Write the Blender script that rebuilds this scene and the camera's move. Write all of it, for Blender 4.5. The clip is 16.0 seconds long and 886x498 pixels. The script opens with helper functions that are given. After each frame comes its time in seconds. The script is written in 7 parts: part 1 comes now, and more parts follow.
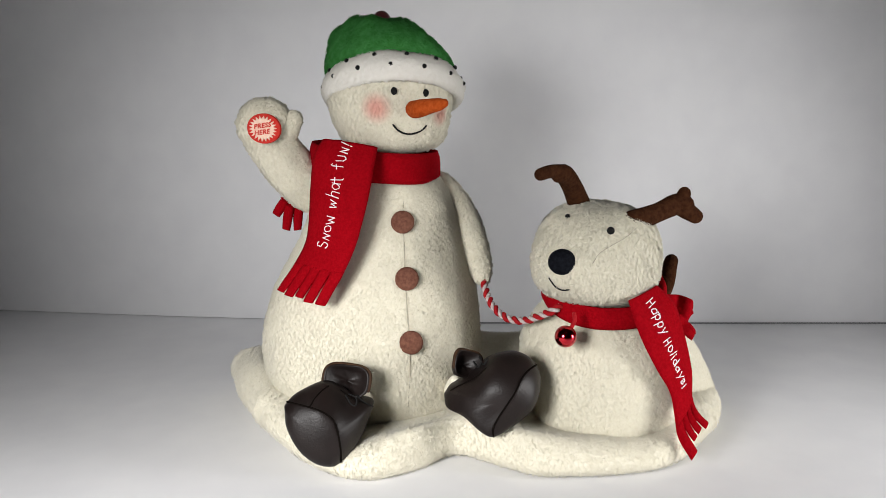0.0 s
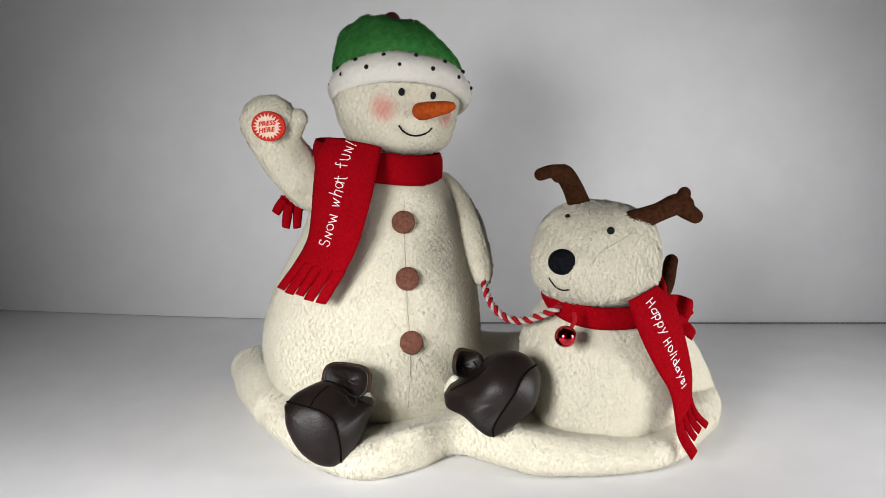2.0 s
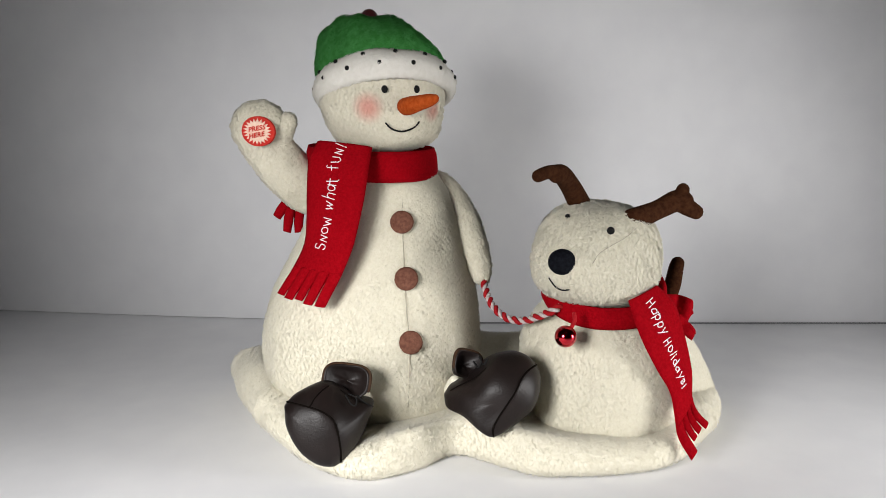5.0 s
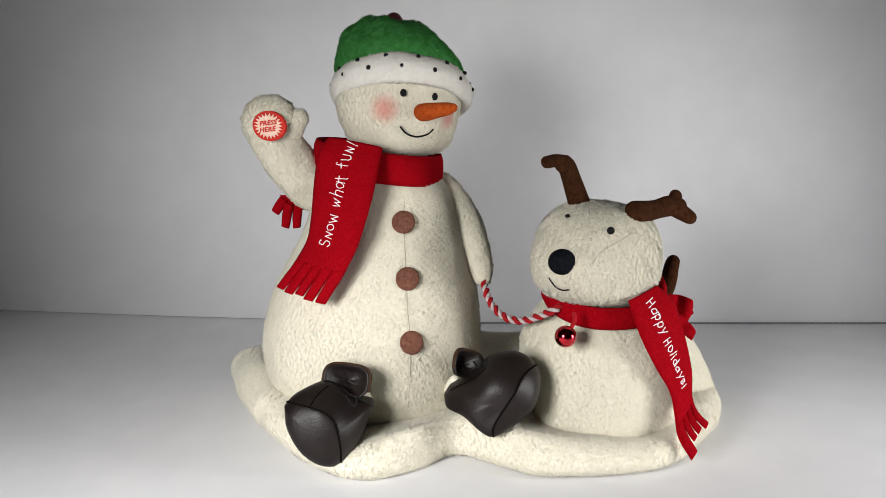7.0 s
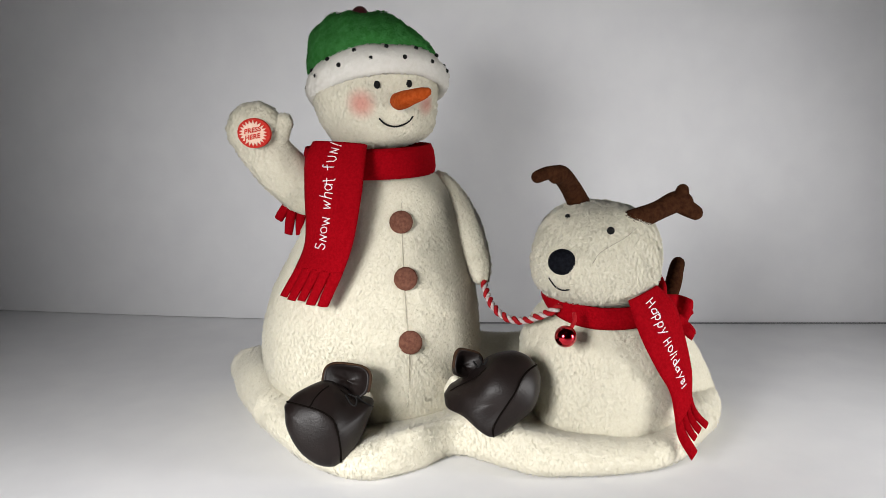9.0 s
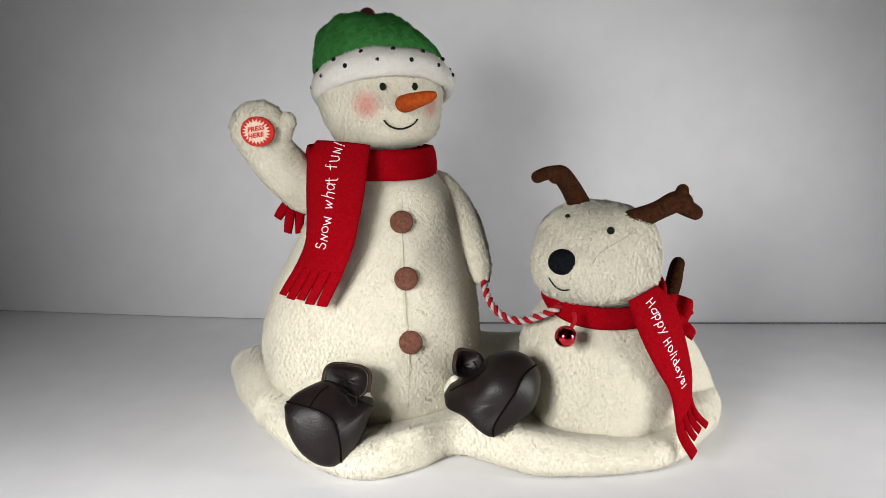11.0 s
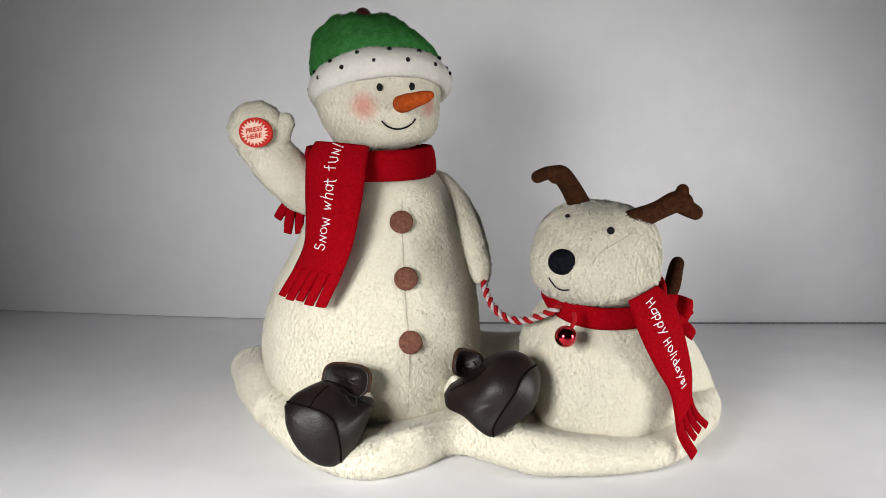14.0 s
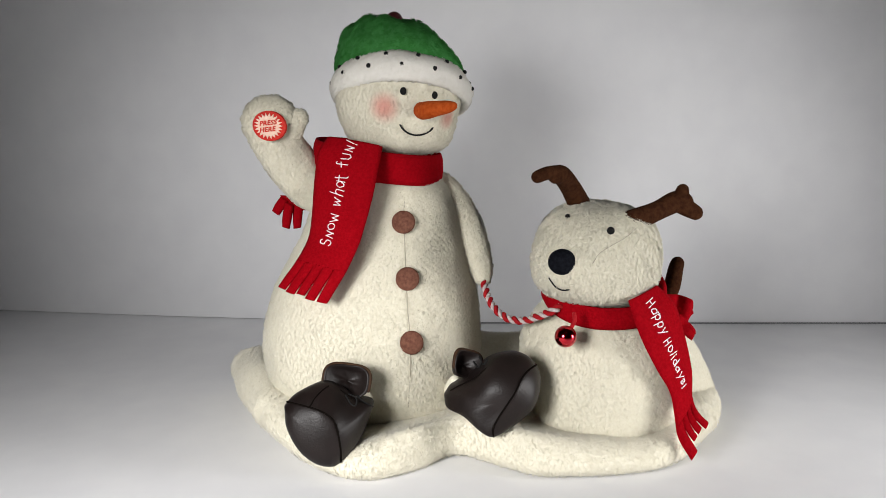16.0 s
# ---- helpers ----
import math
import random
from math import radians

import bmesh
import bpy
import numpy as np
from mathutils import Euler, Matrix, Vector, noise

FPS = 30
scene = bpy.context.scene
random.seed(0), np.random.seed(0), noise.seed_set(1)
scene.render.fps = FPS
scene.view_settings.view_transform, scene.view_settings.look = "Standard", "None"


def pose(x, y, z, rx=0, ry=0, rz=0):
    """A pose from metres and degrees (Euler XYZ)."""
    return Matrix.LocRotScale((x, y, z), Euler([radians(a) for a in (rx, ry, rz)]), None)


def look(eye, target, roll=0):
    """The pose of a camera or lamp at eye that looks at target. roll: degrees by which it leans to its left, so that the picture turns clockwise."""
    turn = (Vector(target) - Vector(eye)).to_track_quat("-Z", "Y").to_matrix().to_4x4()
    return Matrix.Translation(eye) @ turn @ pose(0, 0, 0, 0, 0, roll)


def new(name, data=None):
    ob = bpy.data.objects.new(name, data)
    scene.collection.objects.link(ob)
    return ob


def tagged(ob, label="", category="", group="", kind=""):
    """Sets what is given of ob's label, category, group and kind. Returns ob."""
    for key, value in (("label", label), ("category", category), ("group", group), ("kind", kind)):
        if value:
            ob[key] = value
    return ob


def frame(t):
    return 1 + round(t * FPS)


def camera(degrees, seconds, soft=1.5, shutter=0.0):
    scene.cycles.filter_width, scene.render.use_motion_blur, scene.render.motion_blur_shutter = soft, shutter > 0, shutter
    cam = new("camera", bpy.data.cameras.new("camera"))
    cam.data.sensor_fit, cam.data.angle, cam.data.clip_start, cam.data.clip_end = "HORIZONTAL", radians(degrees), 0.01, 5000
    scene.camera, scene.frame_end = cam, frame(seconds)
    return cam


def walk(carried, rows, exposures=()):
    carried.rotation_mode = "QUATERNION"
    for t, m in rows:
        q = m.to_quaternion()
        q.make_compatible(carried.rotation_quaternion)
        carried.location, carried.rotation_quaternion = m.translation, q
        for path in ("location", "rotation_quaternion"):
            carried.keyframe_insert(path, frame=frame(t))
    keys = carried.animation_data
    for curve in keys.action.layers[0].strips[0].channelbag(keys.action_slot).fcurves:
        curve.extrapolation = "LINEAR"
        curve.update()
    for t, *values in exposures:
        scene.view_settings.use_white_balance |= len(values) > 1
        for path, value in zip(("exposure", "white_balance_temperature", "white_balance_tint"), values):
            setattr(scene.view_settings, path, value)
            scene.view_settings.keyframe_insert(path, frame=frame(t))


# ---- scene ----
from mathutils.bvhtree import BVHTree

cam = camera(60, 16.0, soft=0.8)
STAND = pose(0, -0.5, 0.19, 81.13, 0, 0)
walk(cam, [(0.0, STAND), (16.0, STAND)])

# ---------------------------------------------------------------- light
scene.view_settings.exposure = -0.08
world = bpy.data.worlds.new("room_air")
scene.world = world
world.use_nodes = True
world.node_tree.nodes["Background"].inputs[0].default_value = (0.9, 0.95, 1.0, 1)
world.node_tree.nodes["Background"].inputs[1].default_value = 0.03


def area_lamp(name, eye, target, size, watts, colour, spread):
    data = bpy.data.lights.new(name, "AREA")
    data.shape, data.size, data.energy, data.color = "DISK", size, watts, colour
    data.spread = radians(spread)
    ob = new(name, data)
    ob.matrix_world = look(eye, target)
    return ob


area_lamp("photo_lamp", (-0.300, -0.605, 0.235), (0.045, 0.065, -0.140), 0.23, 1.40, (0.99, 0.98, 0.975), 84)
area_lamp("photo_lamp", (0.575, -0.265, 0.120), (0.020, 0.035, 0.010), 0.20, 0.94, (0.99, 0.98, 0.975), 98)


# ---------------------------------------------------------------- materials
def material(name, colour, rough=0.8, metal=0.0, colour2=None, scale=200.0, bump=0.0, bump_scale=900.0, stretch=(1, 1, 1),
             sheen=0.0, coat=0.0, blotch=0.0, spec=0.12, through_light=0.0, spots=(), spot_colour=(1, 1, 1)):
    mat = bpy.data.materials.new(name)
    mat.use_nodes = True
    nt = mat.node_tree
    bsdf = nt.nodes["Principled BSDF"]
    bsdf.inputs["Roughness"].default_value = rough
    bsdf.inputs["Metallic"].default_value = metal
    bsdf.inputs["Sheen Weight"].default_value = sheen
    bsdf.inputs["Coat Weight"].default_value = coat
    bsdf.inputs["Specular IOR Level"].default_value = spec
    coords = nt.nodes.new("ShaderNodeTexCoord")
    place = nt.nodes.new("ShaderNodeMapping")
    place.inputs["Scale"].default_value = stretch
    nt.links.new(coords.outputs["Object"], place.inputs["Vector"])
    fine = nt.nodes.new("ShaderNodeTexNoise")
    fine.inputs["Scale"].default_value = scale
    fine.inputs["Detail"].default_value = 6
    nt.links.new(place.outputs["Vector"], fine.inputs["Vector"])
    mix = nt.nodes.new("ShaderNodeMix")
    mix.data_type = "RGBA"
    mix.inputs[6].default_value = (*colour, 1)
    mix.inputs[7].default_value = (*(colour2 or colour), 1)
    ramp = nt.nodes.new("ShaderNodeMapRange")
    ramp.inputs[1].default_value, ramp.inputs[2].default_value = 0.35, 0.65
    nt.links.new(fine.outputs["Fac"], ramp.inputs[0])
    nt.links.new(ramp.outputs[0], mix.inputs[0])
    last = mix.outputs[2]
    if blotch:
        wide = nt.nodes.new("ShaderNodeTexNoise")
        wide.inputs["Scale"].default_value = 22
        wide.inputs["Detail"].default_value = 3
        nt.links.new(coords.outputs["Object"], wide.inputs["Vector"])
        level = nt.nodes.new("ShaderNodeMapRange")
        level.inputs[1].default_value, level.inputs[2].default_value = 0.3, 0.7
        level.inputs[3].default_value, level.inputs[4].default_value = 1 - blotch, 1.0
        nt.links.new(wide.outputs["Fac"], level.inputs[0])
        tone = nt.nodes.new("ShaderNodeHueSaturation")
        nt.links.new(level.outputs[0], tone.inputs["Value"])
        nt.links.new(last, tone.inputs["Color"])
        last = tone.outputs[0]
    for centre, radius in spots:
        far = nt.nodes.new("ShaderNodeVectorMath")
        far.operation = "DISTANCE"
        far.inputs[1].default_value = centre
        nt.links.new(coords.outputs["Object"], far.inputs[0])
        soft_edge = nt.nodes.new("ShaderNodeMapRange")
        soft_edge.interpolation_type = "SMOOTHSTEP"
        soft_edge.inputs[1].default_value, soft_edge.inputs[2].default_value = radius, 0.1 * radius
        soft_edge.inputs[3].default_value, soft_edge.inputs[4].default_value = 0.0, 0.8
        nt.links.new(far.outputs["Value"], soft_edge.inputs[0])
        dye = nt.nodes.new("ShaderNodeMix")
        dye.data_type = "RGBA"
        nt.links.new(soft_edge.outputs[0], dye.inputs[0])
        nt.links.new(last, dye.inputs[6])
        dye.inputs[7].default_value = (*spot_colour, 1)
        last = dye.outputs[2]
    nt.links.new(last, bsdf.inputs["Base Color"])
    if bump:
        grain = nt.nodes.new("ShaderNodeTexNoise")
        grain.inputs["Scale"].default_value = bump_scale
        grain.inputs["Detail"].default_value = 4
        nt.links.new(place.outputs["Vector"], grain.inputs["Vector"])
        node = nt.nodes.new("ShaderNodeBump")
        node.inputs["Strength"].default_value = bump
        node.inputs["Distance"].default_value = 0.001
        nt.links.new(grain.outputs["Fac"], node.inputs["Height"])
        nt.links.new(node.outputs[0], bsdf.inputs["Normal"])
    if through_light:
        thin = nt.nodes.new("ShaderNodeBsdfTranslucent")
        both = nt.nodes.new("ShaderNodeMixShader")
        both.inputs[0].default_value = through_light
        nt.links.new(last, thin.inputs["Color"])
        nt.links.new(bsdf.outputs[0], both.inputs[1])
        nt.links.new(thin.outputs[0], both.inputs[2])
        nt.links.new(both.outputs[0], nt.nodes["Material Output"].inputs["Surface"])
        comb = nt.nodes.new("ShaderNodeAttribute")
        comb.attribute_name = "comb"
        turn = nt.nodes.new("ShaderNodeVectorTransform")
        turn.vector_type, turn.convert_from, turn.convert_to = "NORMAL", "OBJECT", "WORLD"
        nt.links.new(comb.outputs["Vector"], turn.inputs[0])
        nt.links.new(turn.outputs[0], bsdf.inputs["Normal"])
        nt.links.new(turn.outputs[0], thin.inputs["Normal"])
    return mat


CREAM, CREAM_LIGHT = (0.72, 0.675, 0.535), (0.79, 0.75, 0.62)
CHEEKS = (((-0.0393, -0.043, 0.2021), 0.0118), ((0.0010, -0.030, 0.1985), 0.0105))
PLUSH = material("cream_plush", CREAM, 0.95, colour2=CREAM_LIGHT, scale=420, bump=0.5, bump_scale=620, blotch=0.05, sheen=0.3)
PILE = material("cream_pile", CREAM, 0.95, colour2=CREAM_LIGHT, scale=520, blotch=0.05, through_light=0.10, sheen=0.3)
FACE = material("cream_face_plush", CREAM, 0.95, colour2=CREAM_LIGHT, scale=420, bump=0.4, bump_scale=620, blotch=0.05, sheen=0.3, spots=CHEEKS, spot_colour=(0.70, 0.27, 0.21))
FACE_PILE = material("cream_face_pile", CREAM, 0.95, colour2=CREAM_LIGHT, scale=520, blotch=0.05, through_light=0.10, sheen=0.3, spots=CHEEKS, spot_colour=(0.72, 0.30, 0.24))
BRIM = material("white_fleece", (0.76, 0.735, 0.67), 0.95, colour2=(0.81, 0.785, 0.73), scale=300, bump=0.1, bump_scale=800)
BRIM_PILE = material("white_pile", (0.76, 0.735, 0.67), 0.95, colour2=(0.81, 0.785, 0.73), scale=400, through_light=0.08)
GREEN = material("green_fleece", (0.035, 0.18, 0.035), 0.95, colour2=(0.06, 0.27, 0.06), scale=240, bump=0.4, bump_scale=500, blotch=0.25, spec=0.06)
GREEN_PILE = material("green_pile", (0.055, 0.25, 0.055), 0.95, colour2=(0.085, 0.33, 0.09), scale=200, blotch=0.3, through_light=0.1, spec=0.06)
RED = material("red_felt", (0.24, 0.0012, 0.0045), 0.95, colour2=(0.30, 0.0024, 0.007), scale=700, bump=0.5, bump_scale=1500, blotch=0.10, spec=0.02)
THREAD = material("white_thread", (0.85, 0.82, 0.82), 0.7, colour2=(0.75, 0.70, 0.70), scale=900, bump=0.4, bump_scale=2500)
BLACK = material("black_thread", (0.005, 0.005, 0.005), 0.6, colour2=(0.011, 0.011, 0.011), scale=1500, bump=0.5, bump_scale=3000)
BUTTON = material("brown_felt", (0.115, 0.046, 0.030), 0.95, colour2=(0.175, 0.078, 0.053), scale=500, bump=0.6, bump_scale=1400, spec=0.06)
CARROT = material("orange_felt", (0.33, 0.050, 0.007), 0.95, colour2=(0.44, 0.082, 0.016), scale=450, bump=0.8, bump_scale=900, spec=0.06)
LEATHER = material("dark_leather", (0.008, 0.005, 0.0045), 0.44, colour2=(0.013, 0.0085, 0.0075), scale=60, bump=0.15, bump_scale=1000, blotch=0.2, spec=0.25)
STITCH = material("matt_dark_thread", (0.004, 0.0035, 0.003), 1.0, colour2=(0.008, 0.006, 0.005), scale=1500, spec=0.0)
LINING = material("leather_edge", (0.032, 0.016, 0.009), 0.7, colour2=(0.055, 0.028, 0.014), scale=300, bump=0.3)
SUEDE = material("brown_suede", (0.028, 0.0092, 0.0035), 0.95, colour2=(0.054, 0.020, 0.008), scale=420, bump=0.6, bump_scale=1600, blotch=0.2, spec=0.06)
NOSE = material("black_velvet", (0.003, 0.0033, 0.005), 0.8, colour2=(0.007, 0.008, 0.011), scale=600, bump=0.4, bump_scale=1800, spec=0.04)
CHROME = material("red_bell_metal", (0.55, 0.008, 0.02), 0.10, 1.0, colour2=(0.60, 0.012, 0.025), scale=30, coat=0.5, spec=0.5)
MAROON = material("maroon_pompom", (0.035, 0.008, 0.008), 0.35, colour2=(0.06, 0.012, 0.012), scale=300, coat=0.3, spec=0.5)
COTTON = material("white_cord", (0.55, 0.49, 0.47), 0.9, colour2=(0.42, 0.35, 0.34), scale=800, bump=0.5, bump_scale=2500, stretch=(1, 1, 1))
CORD_RED = material("red_cord", (0.27, 0.006, 0.010), 0.85, colour2=(0.36, 0.012, 0.016), scale=800, bump=0.5, bump_scale=2500)
PRINT = material("red_print", (0.50, 0.022, 0.016), 0.8, colour2=(0.56, 0.045, 0.032), scale=500, bump=0.2)
STAR = material("cream_print", (0.74, 0.50, 0.38), 0.9, colour2=(0.78, 0.60, 0.48), scale=500, bump=0.2)
BOARD = material("white_board", (0.82, 0.82, 0.835), 0.55, colour2=(0.85, 0.85, 0.86), scale=30, bump=0.03, bump_scale=600, blotch=0.02)
# flat dark grey that stands for shade under the backdrop
GAP_SHADE = material("gap_shade", (0.16, 0.16, 0.165), 0.8)
PAINT = material("room_paint", (0.30, 0.30, 0.31), 0.8, colour2=(0.33, 0.33, 0.34), scale=12, bump=0.05, bump_scale=200)


# ---------------------------------------------------------------- mesh helpers
def part(name, geo, mat, parent=None, label="", smooth=True):
    verts, faces = geo
    me = bpy.data.meshes.new(name)
    me.from_pydata([tuple(v) for v in verts], [], [tuple(int(i) for i in f) for f in faces])
    me.polygons.foreach_set("use_smooth", [smooth] * len(me.polygons))
    me.materials.append(mat)
    if smooth:
        bm = bmesh.new()
        bm.from_mesh(me)
        bmesh.ops.recalc_face_normals(bm, faces=bm.faces)
        bm.to_mesh(me)
        bm.free()
    me.update()
    ob = new(name, me)
    if parent is not None:
        ob.parent = parent
    if label:
        tagged(ob, label)
    return ob


def spline(rows, n):
    """Catmull-Rom curve through the rows, n samples, even by length of the first three columns."""
    p = np.array(rows, float)
    p = np.vstack([2 * p[0] - p[1], p, 2 * p[-1] - p[-2]])
    out = []
    for i in range(1, len(p) - 2):
        for t in np.linspace(0, 1, 24, endpoint=False):
            a, b, c, d = p[i - 1], p[i], p[i + 1], p[i + 2]
            out.append(0.5 * (2 * b + (c - a) * t + (2 * a - 5 * b + 4 * c - d) * t * t + (3 * b - a - 3 * c + d) * t ** 3))
    out.append(p[-2])
    out = np.array(out)
    k = min(3, out.shape[1])
    s = np.r_[0, np.cumsum(np.linalg.norm(np.diff(out[:, :k], axis=0), axis=1))]
    u = np.linspace(0, s[-1], n)
    return np.stack([np.interp(u, s, out[:, j]) for j in range(out.shape[1])], 1)


def grid_faces(n, m, wrap=True):
    faces = []
    for i in range(n - 1):
        for j in range(m if wrap else m - 1):
            k = (j + 1) % m
            faces.append((i * m + j, i * m + k, (i + 1) * m + k, (i + 1) * m + j))
    return faces


def wobble(verts, size, amount):
    """Soft unevenness of stuffed cloth."""
    return [Vector(v) + amount * Vector(noise.noise_vector(Vector(v) / size)) for v in verts]


def lathe(rows, n=60, m=72, square=2.0, soft=0.0009):
    """A stuffed body: rows of z, centre x, half width, centre y, half depth, from the bottom up."""
    r = spline(rows, n)
    verts = []
    for z, cx, rx, cy, ry in r:
        for j in range(m):
            a = 2 * math.pi * j / m
            ca, sa = math.cos(a), math.sin(a)
            k = (abs(ca) ** square + abs(sa) ** square) ** (-1 / square)
            verts.append((cx + max(rx, 0.0004) * k * ca, cy + max(ry, 0.0004) * k * sa, z))
    faces = grid_faces(n, m)
    faces += [tuple(range(m))[::-1], tuple(range((n - 1) * m, n * m))]
    return wobble(verts, 0.02, soft), faces


def tube(rows, n=24, m=20, flat=1.0, side=(0, 1, 0), caps=(True, True), soft=0.0):
    """A round-ended limb: rows of x, y, z, radius; flat thins it along side."""
    r = spline(rows, n)
    p, rad = r[:, :3], r[:, 3]
    t = np.gradient(p, axis=0)
    t /= np.linalg.norm(t, axis=1)[:, None]
    rings = []
    if caps[0]:
        for a in (80, 55, 28):
            rings.append((p[0] - t[0] * rad[0] * math.sin(radians(a)), t[0], rad[0] * math.cos(radians(a))))
    rings += [(p[i], t[i], rad[i]) for i in range(n)]
    if caps[1]:
        for a in (28, 55, 80):
            rings.append((p[-1] + t[-1] * rad[-1] * math.sin(radians(a)), t[-1], rad[-1] * math.cos(radians(a))))
    verts = []
    sd = np.array(side, float)
    for c, d, q in rings:
        b = sd - d * (sd @ d)
        b /= np.linalg.norm(b)
        e = np.cross(d, b)
        for j in range(m):
            a = 2 * math.pi * j / m
            verts.append(tuple(c + q * (math.cos(a) * e + flat * math.sin(a) * b)))
    k = len(rings)
    faces = grid_faces(k, m) + [tuple(range(m))[::-1], tuple(range((k - 1) * m, k * m))]
    return (wobble(verts, 0.012, soft) if soft else verts), faces


def ball(c, r, n=14, m=20, turn=None):
    """An ellipsoid with half axes r, turned by a matrix."""
    verts = []
    for i in range(n + 1):
        b = math.pi * i / n
        for j in range(m):
            a = 2 * math.pi * j / m
            v = Vector((r[0] * math.sin(b) * math.cos(a), r[1] * math.sin(b) * math.sin(a), r[2] * math.cos(b)))
            verts.append((turn @ v if turn else v) + Vector(c))
    return verts, grid_faces(n + 1, m)


def join(*geos):
    verts, faces = [], []
    for v, f in geos:
        k = len(verts)
        verts += list(v)
        faces += [tuple(i + k for i in q) for q in f]
    return verts, faces


class Band:
    """A strip of felt between two edge curves; at() gives its front surface, out() the way out of it."""

    def __init__(self, left, right, bulge=0.0, ripple=0.0):
        self.a, self.b, self.bulge, self.ripple = spline(left, 64), spline(right, 64), bulge, ripple

    def at(self, u, v):
        i = min(max(u, 0), 1) * 63
        k = min(int(i), 62)
        f = i - k
        a = self.a[k] * (1 - f) + self.a[k + 1] * f
        b = self.b[k] * (1 - f) + self.b[k + 1] * f
        p = a * (1 - v) + b * v
        q = np.array((0, -1.0, 0.1)) * (self.bulge * 4 * v * (1 - v) + self.ripple * math.sin(9 * u + 3 * v))
        return p + q

    def out(self, u, v):
        du = self.at(min(u + 0.01, 1), v) - self.at(max(u - 0.01, 0), v)
        dv = self.at(u, min(v + 0.02, 1)) - self.at(u, max(v - 0.02, 0))
        w = np.cross(dv, du)
        w /= np.linalg.norm(w) + 1e-12
        return w if w[1] < 0 else -w

    def solid(self, thick=0.0022, n=48, m=12, u0=0.0, u1=1.0, v0=0.0, v1=1.0, taper=0.0):
        front, back = [], []
        for i in range(n):
            u = u0 + (u1 - u0) * i / (n - 1)
            for j in range(m):
                g = taper * (i / (n - 1)) ** 1.5
                v = v0 + (v1 - v0) * (g + (1 - 2 * g) * j / (m - 1))
                p, w = self.at(u, v), self.out(u, v)
                rim = 0.35 * thick if j in (0, m - 1) else 0.0
                front.append(p + w * (thick / 2 - rim))
                back.append(p - w * (thick / 2 - rim))
        k = n * m
        faces = grid_faces(n, m, False)
        faces += [tuple(x + k for x in f[::-1]) for f in faces]
        for i in range(n - 1):
            a, b = i * m, (i + 1) * m
            faces += [(a, b, b + k, a + k), (b + m - 1, a + m - 1, a + m - 1 + k, b + m - 1 + k)]
        for j in range(m - 1):
            e = (n - 1) * m
            faces += [(j + 1, j, j + k, j + 1 + k), (e + j, e + j + 1, e + j + 1 + k, e + j + k)]
        return front + back, faces


def lettering(text, size=1.0, thin=0.0):
    """The text as flat triangles, in units of its height."""
    data = bpy.data.curves.new("lettering", "FONT")
    data.body, data.size, data.offset, data.resolution_u, data.space_character = text, size, thin, 3, 1.06
    ob = bpy.data.objects.new("lettering", data)
    scene.collection.objects.link(ob)
    me = bpy.data.meshes.new_from_object(ob.evaluated_get(bpy.context.evaluated_depsgraph_get()))
    bm = bmesh.new()
    bm.from_mesh(me)
    bmesh.ops.triangulate(bm, faces=bm.faces)
    bmesh.ops.subdivide_edges(bm, edges=[e for e in bm.edges if e.calc_length() > 0.12 * size], cuts=2)
    bmesh.ops.triangulate(bm, faces=bm.faces)
    verts = [tuple(v.co) for v in bm.verts]
    faces = [tuple(v.index for v in f.verts) for f in bm.faces]
    bm.free()
    bpy.data.objects.remove(ob)
    bpy.data.meshes.remove(me)
    bpy.data.curves.remove(data)
    return verts, faces


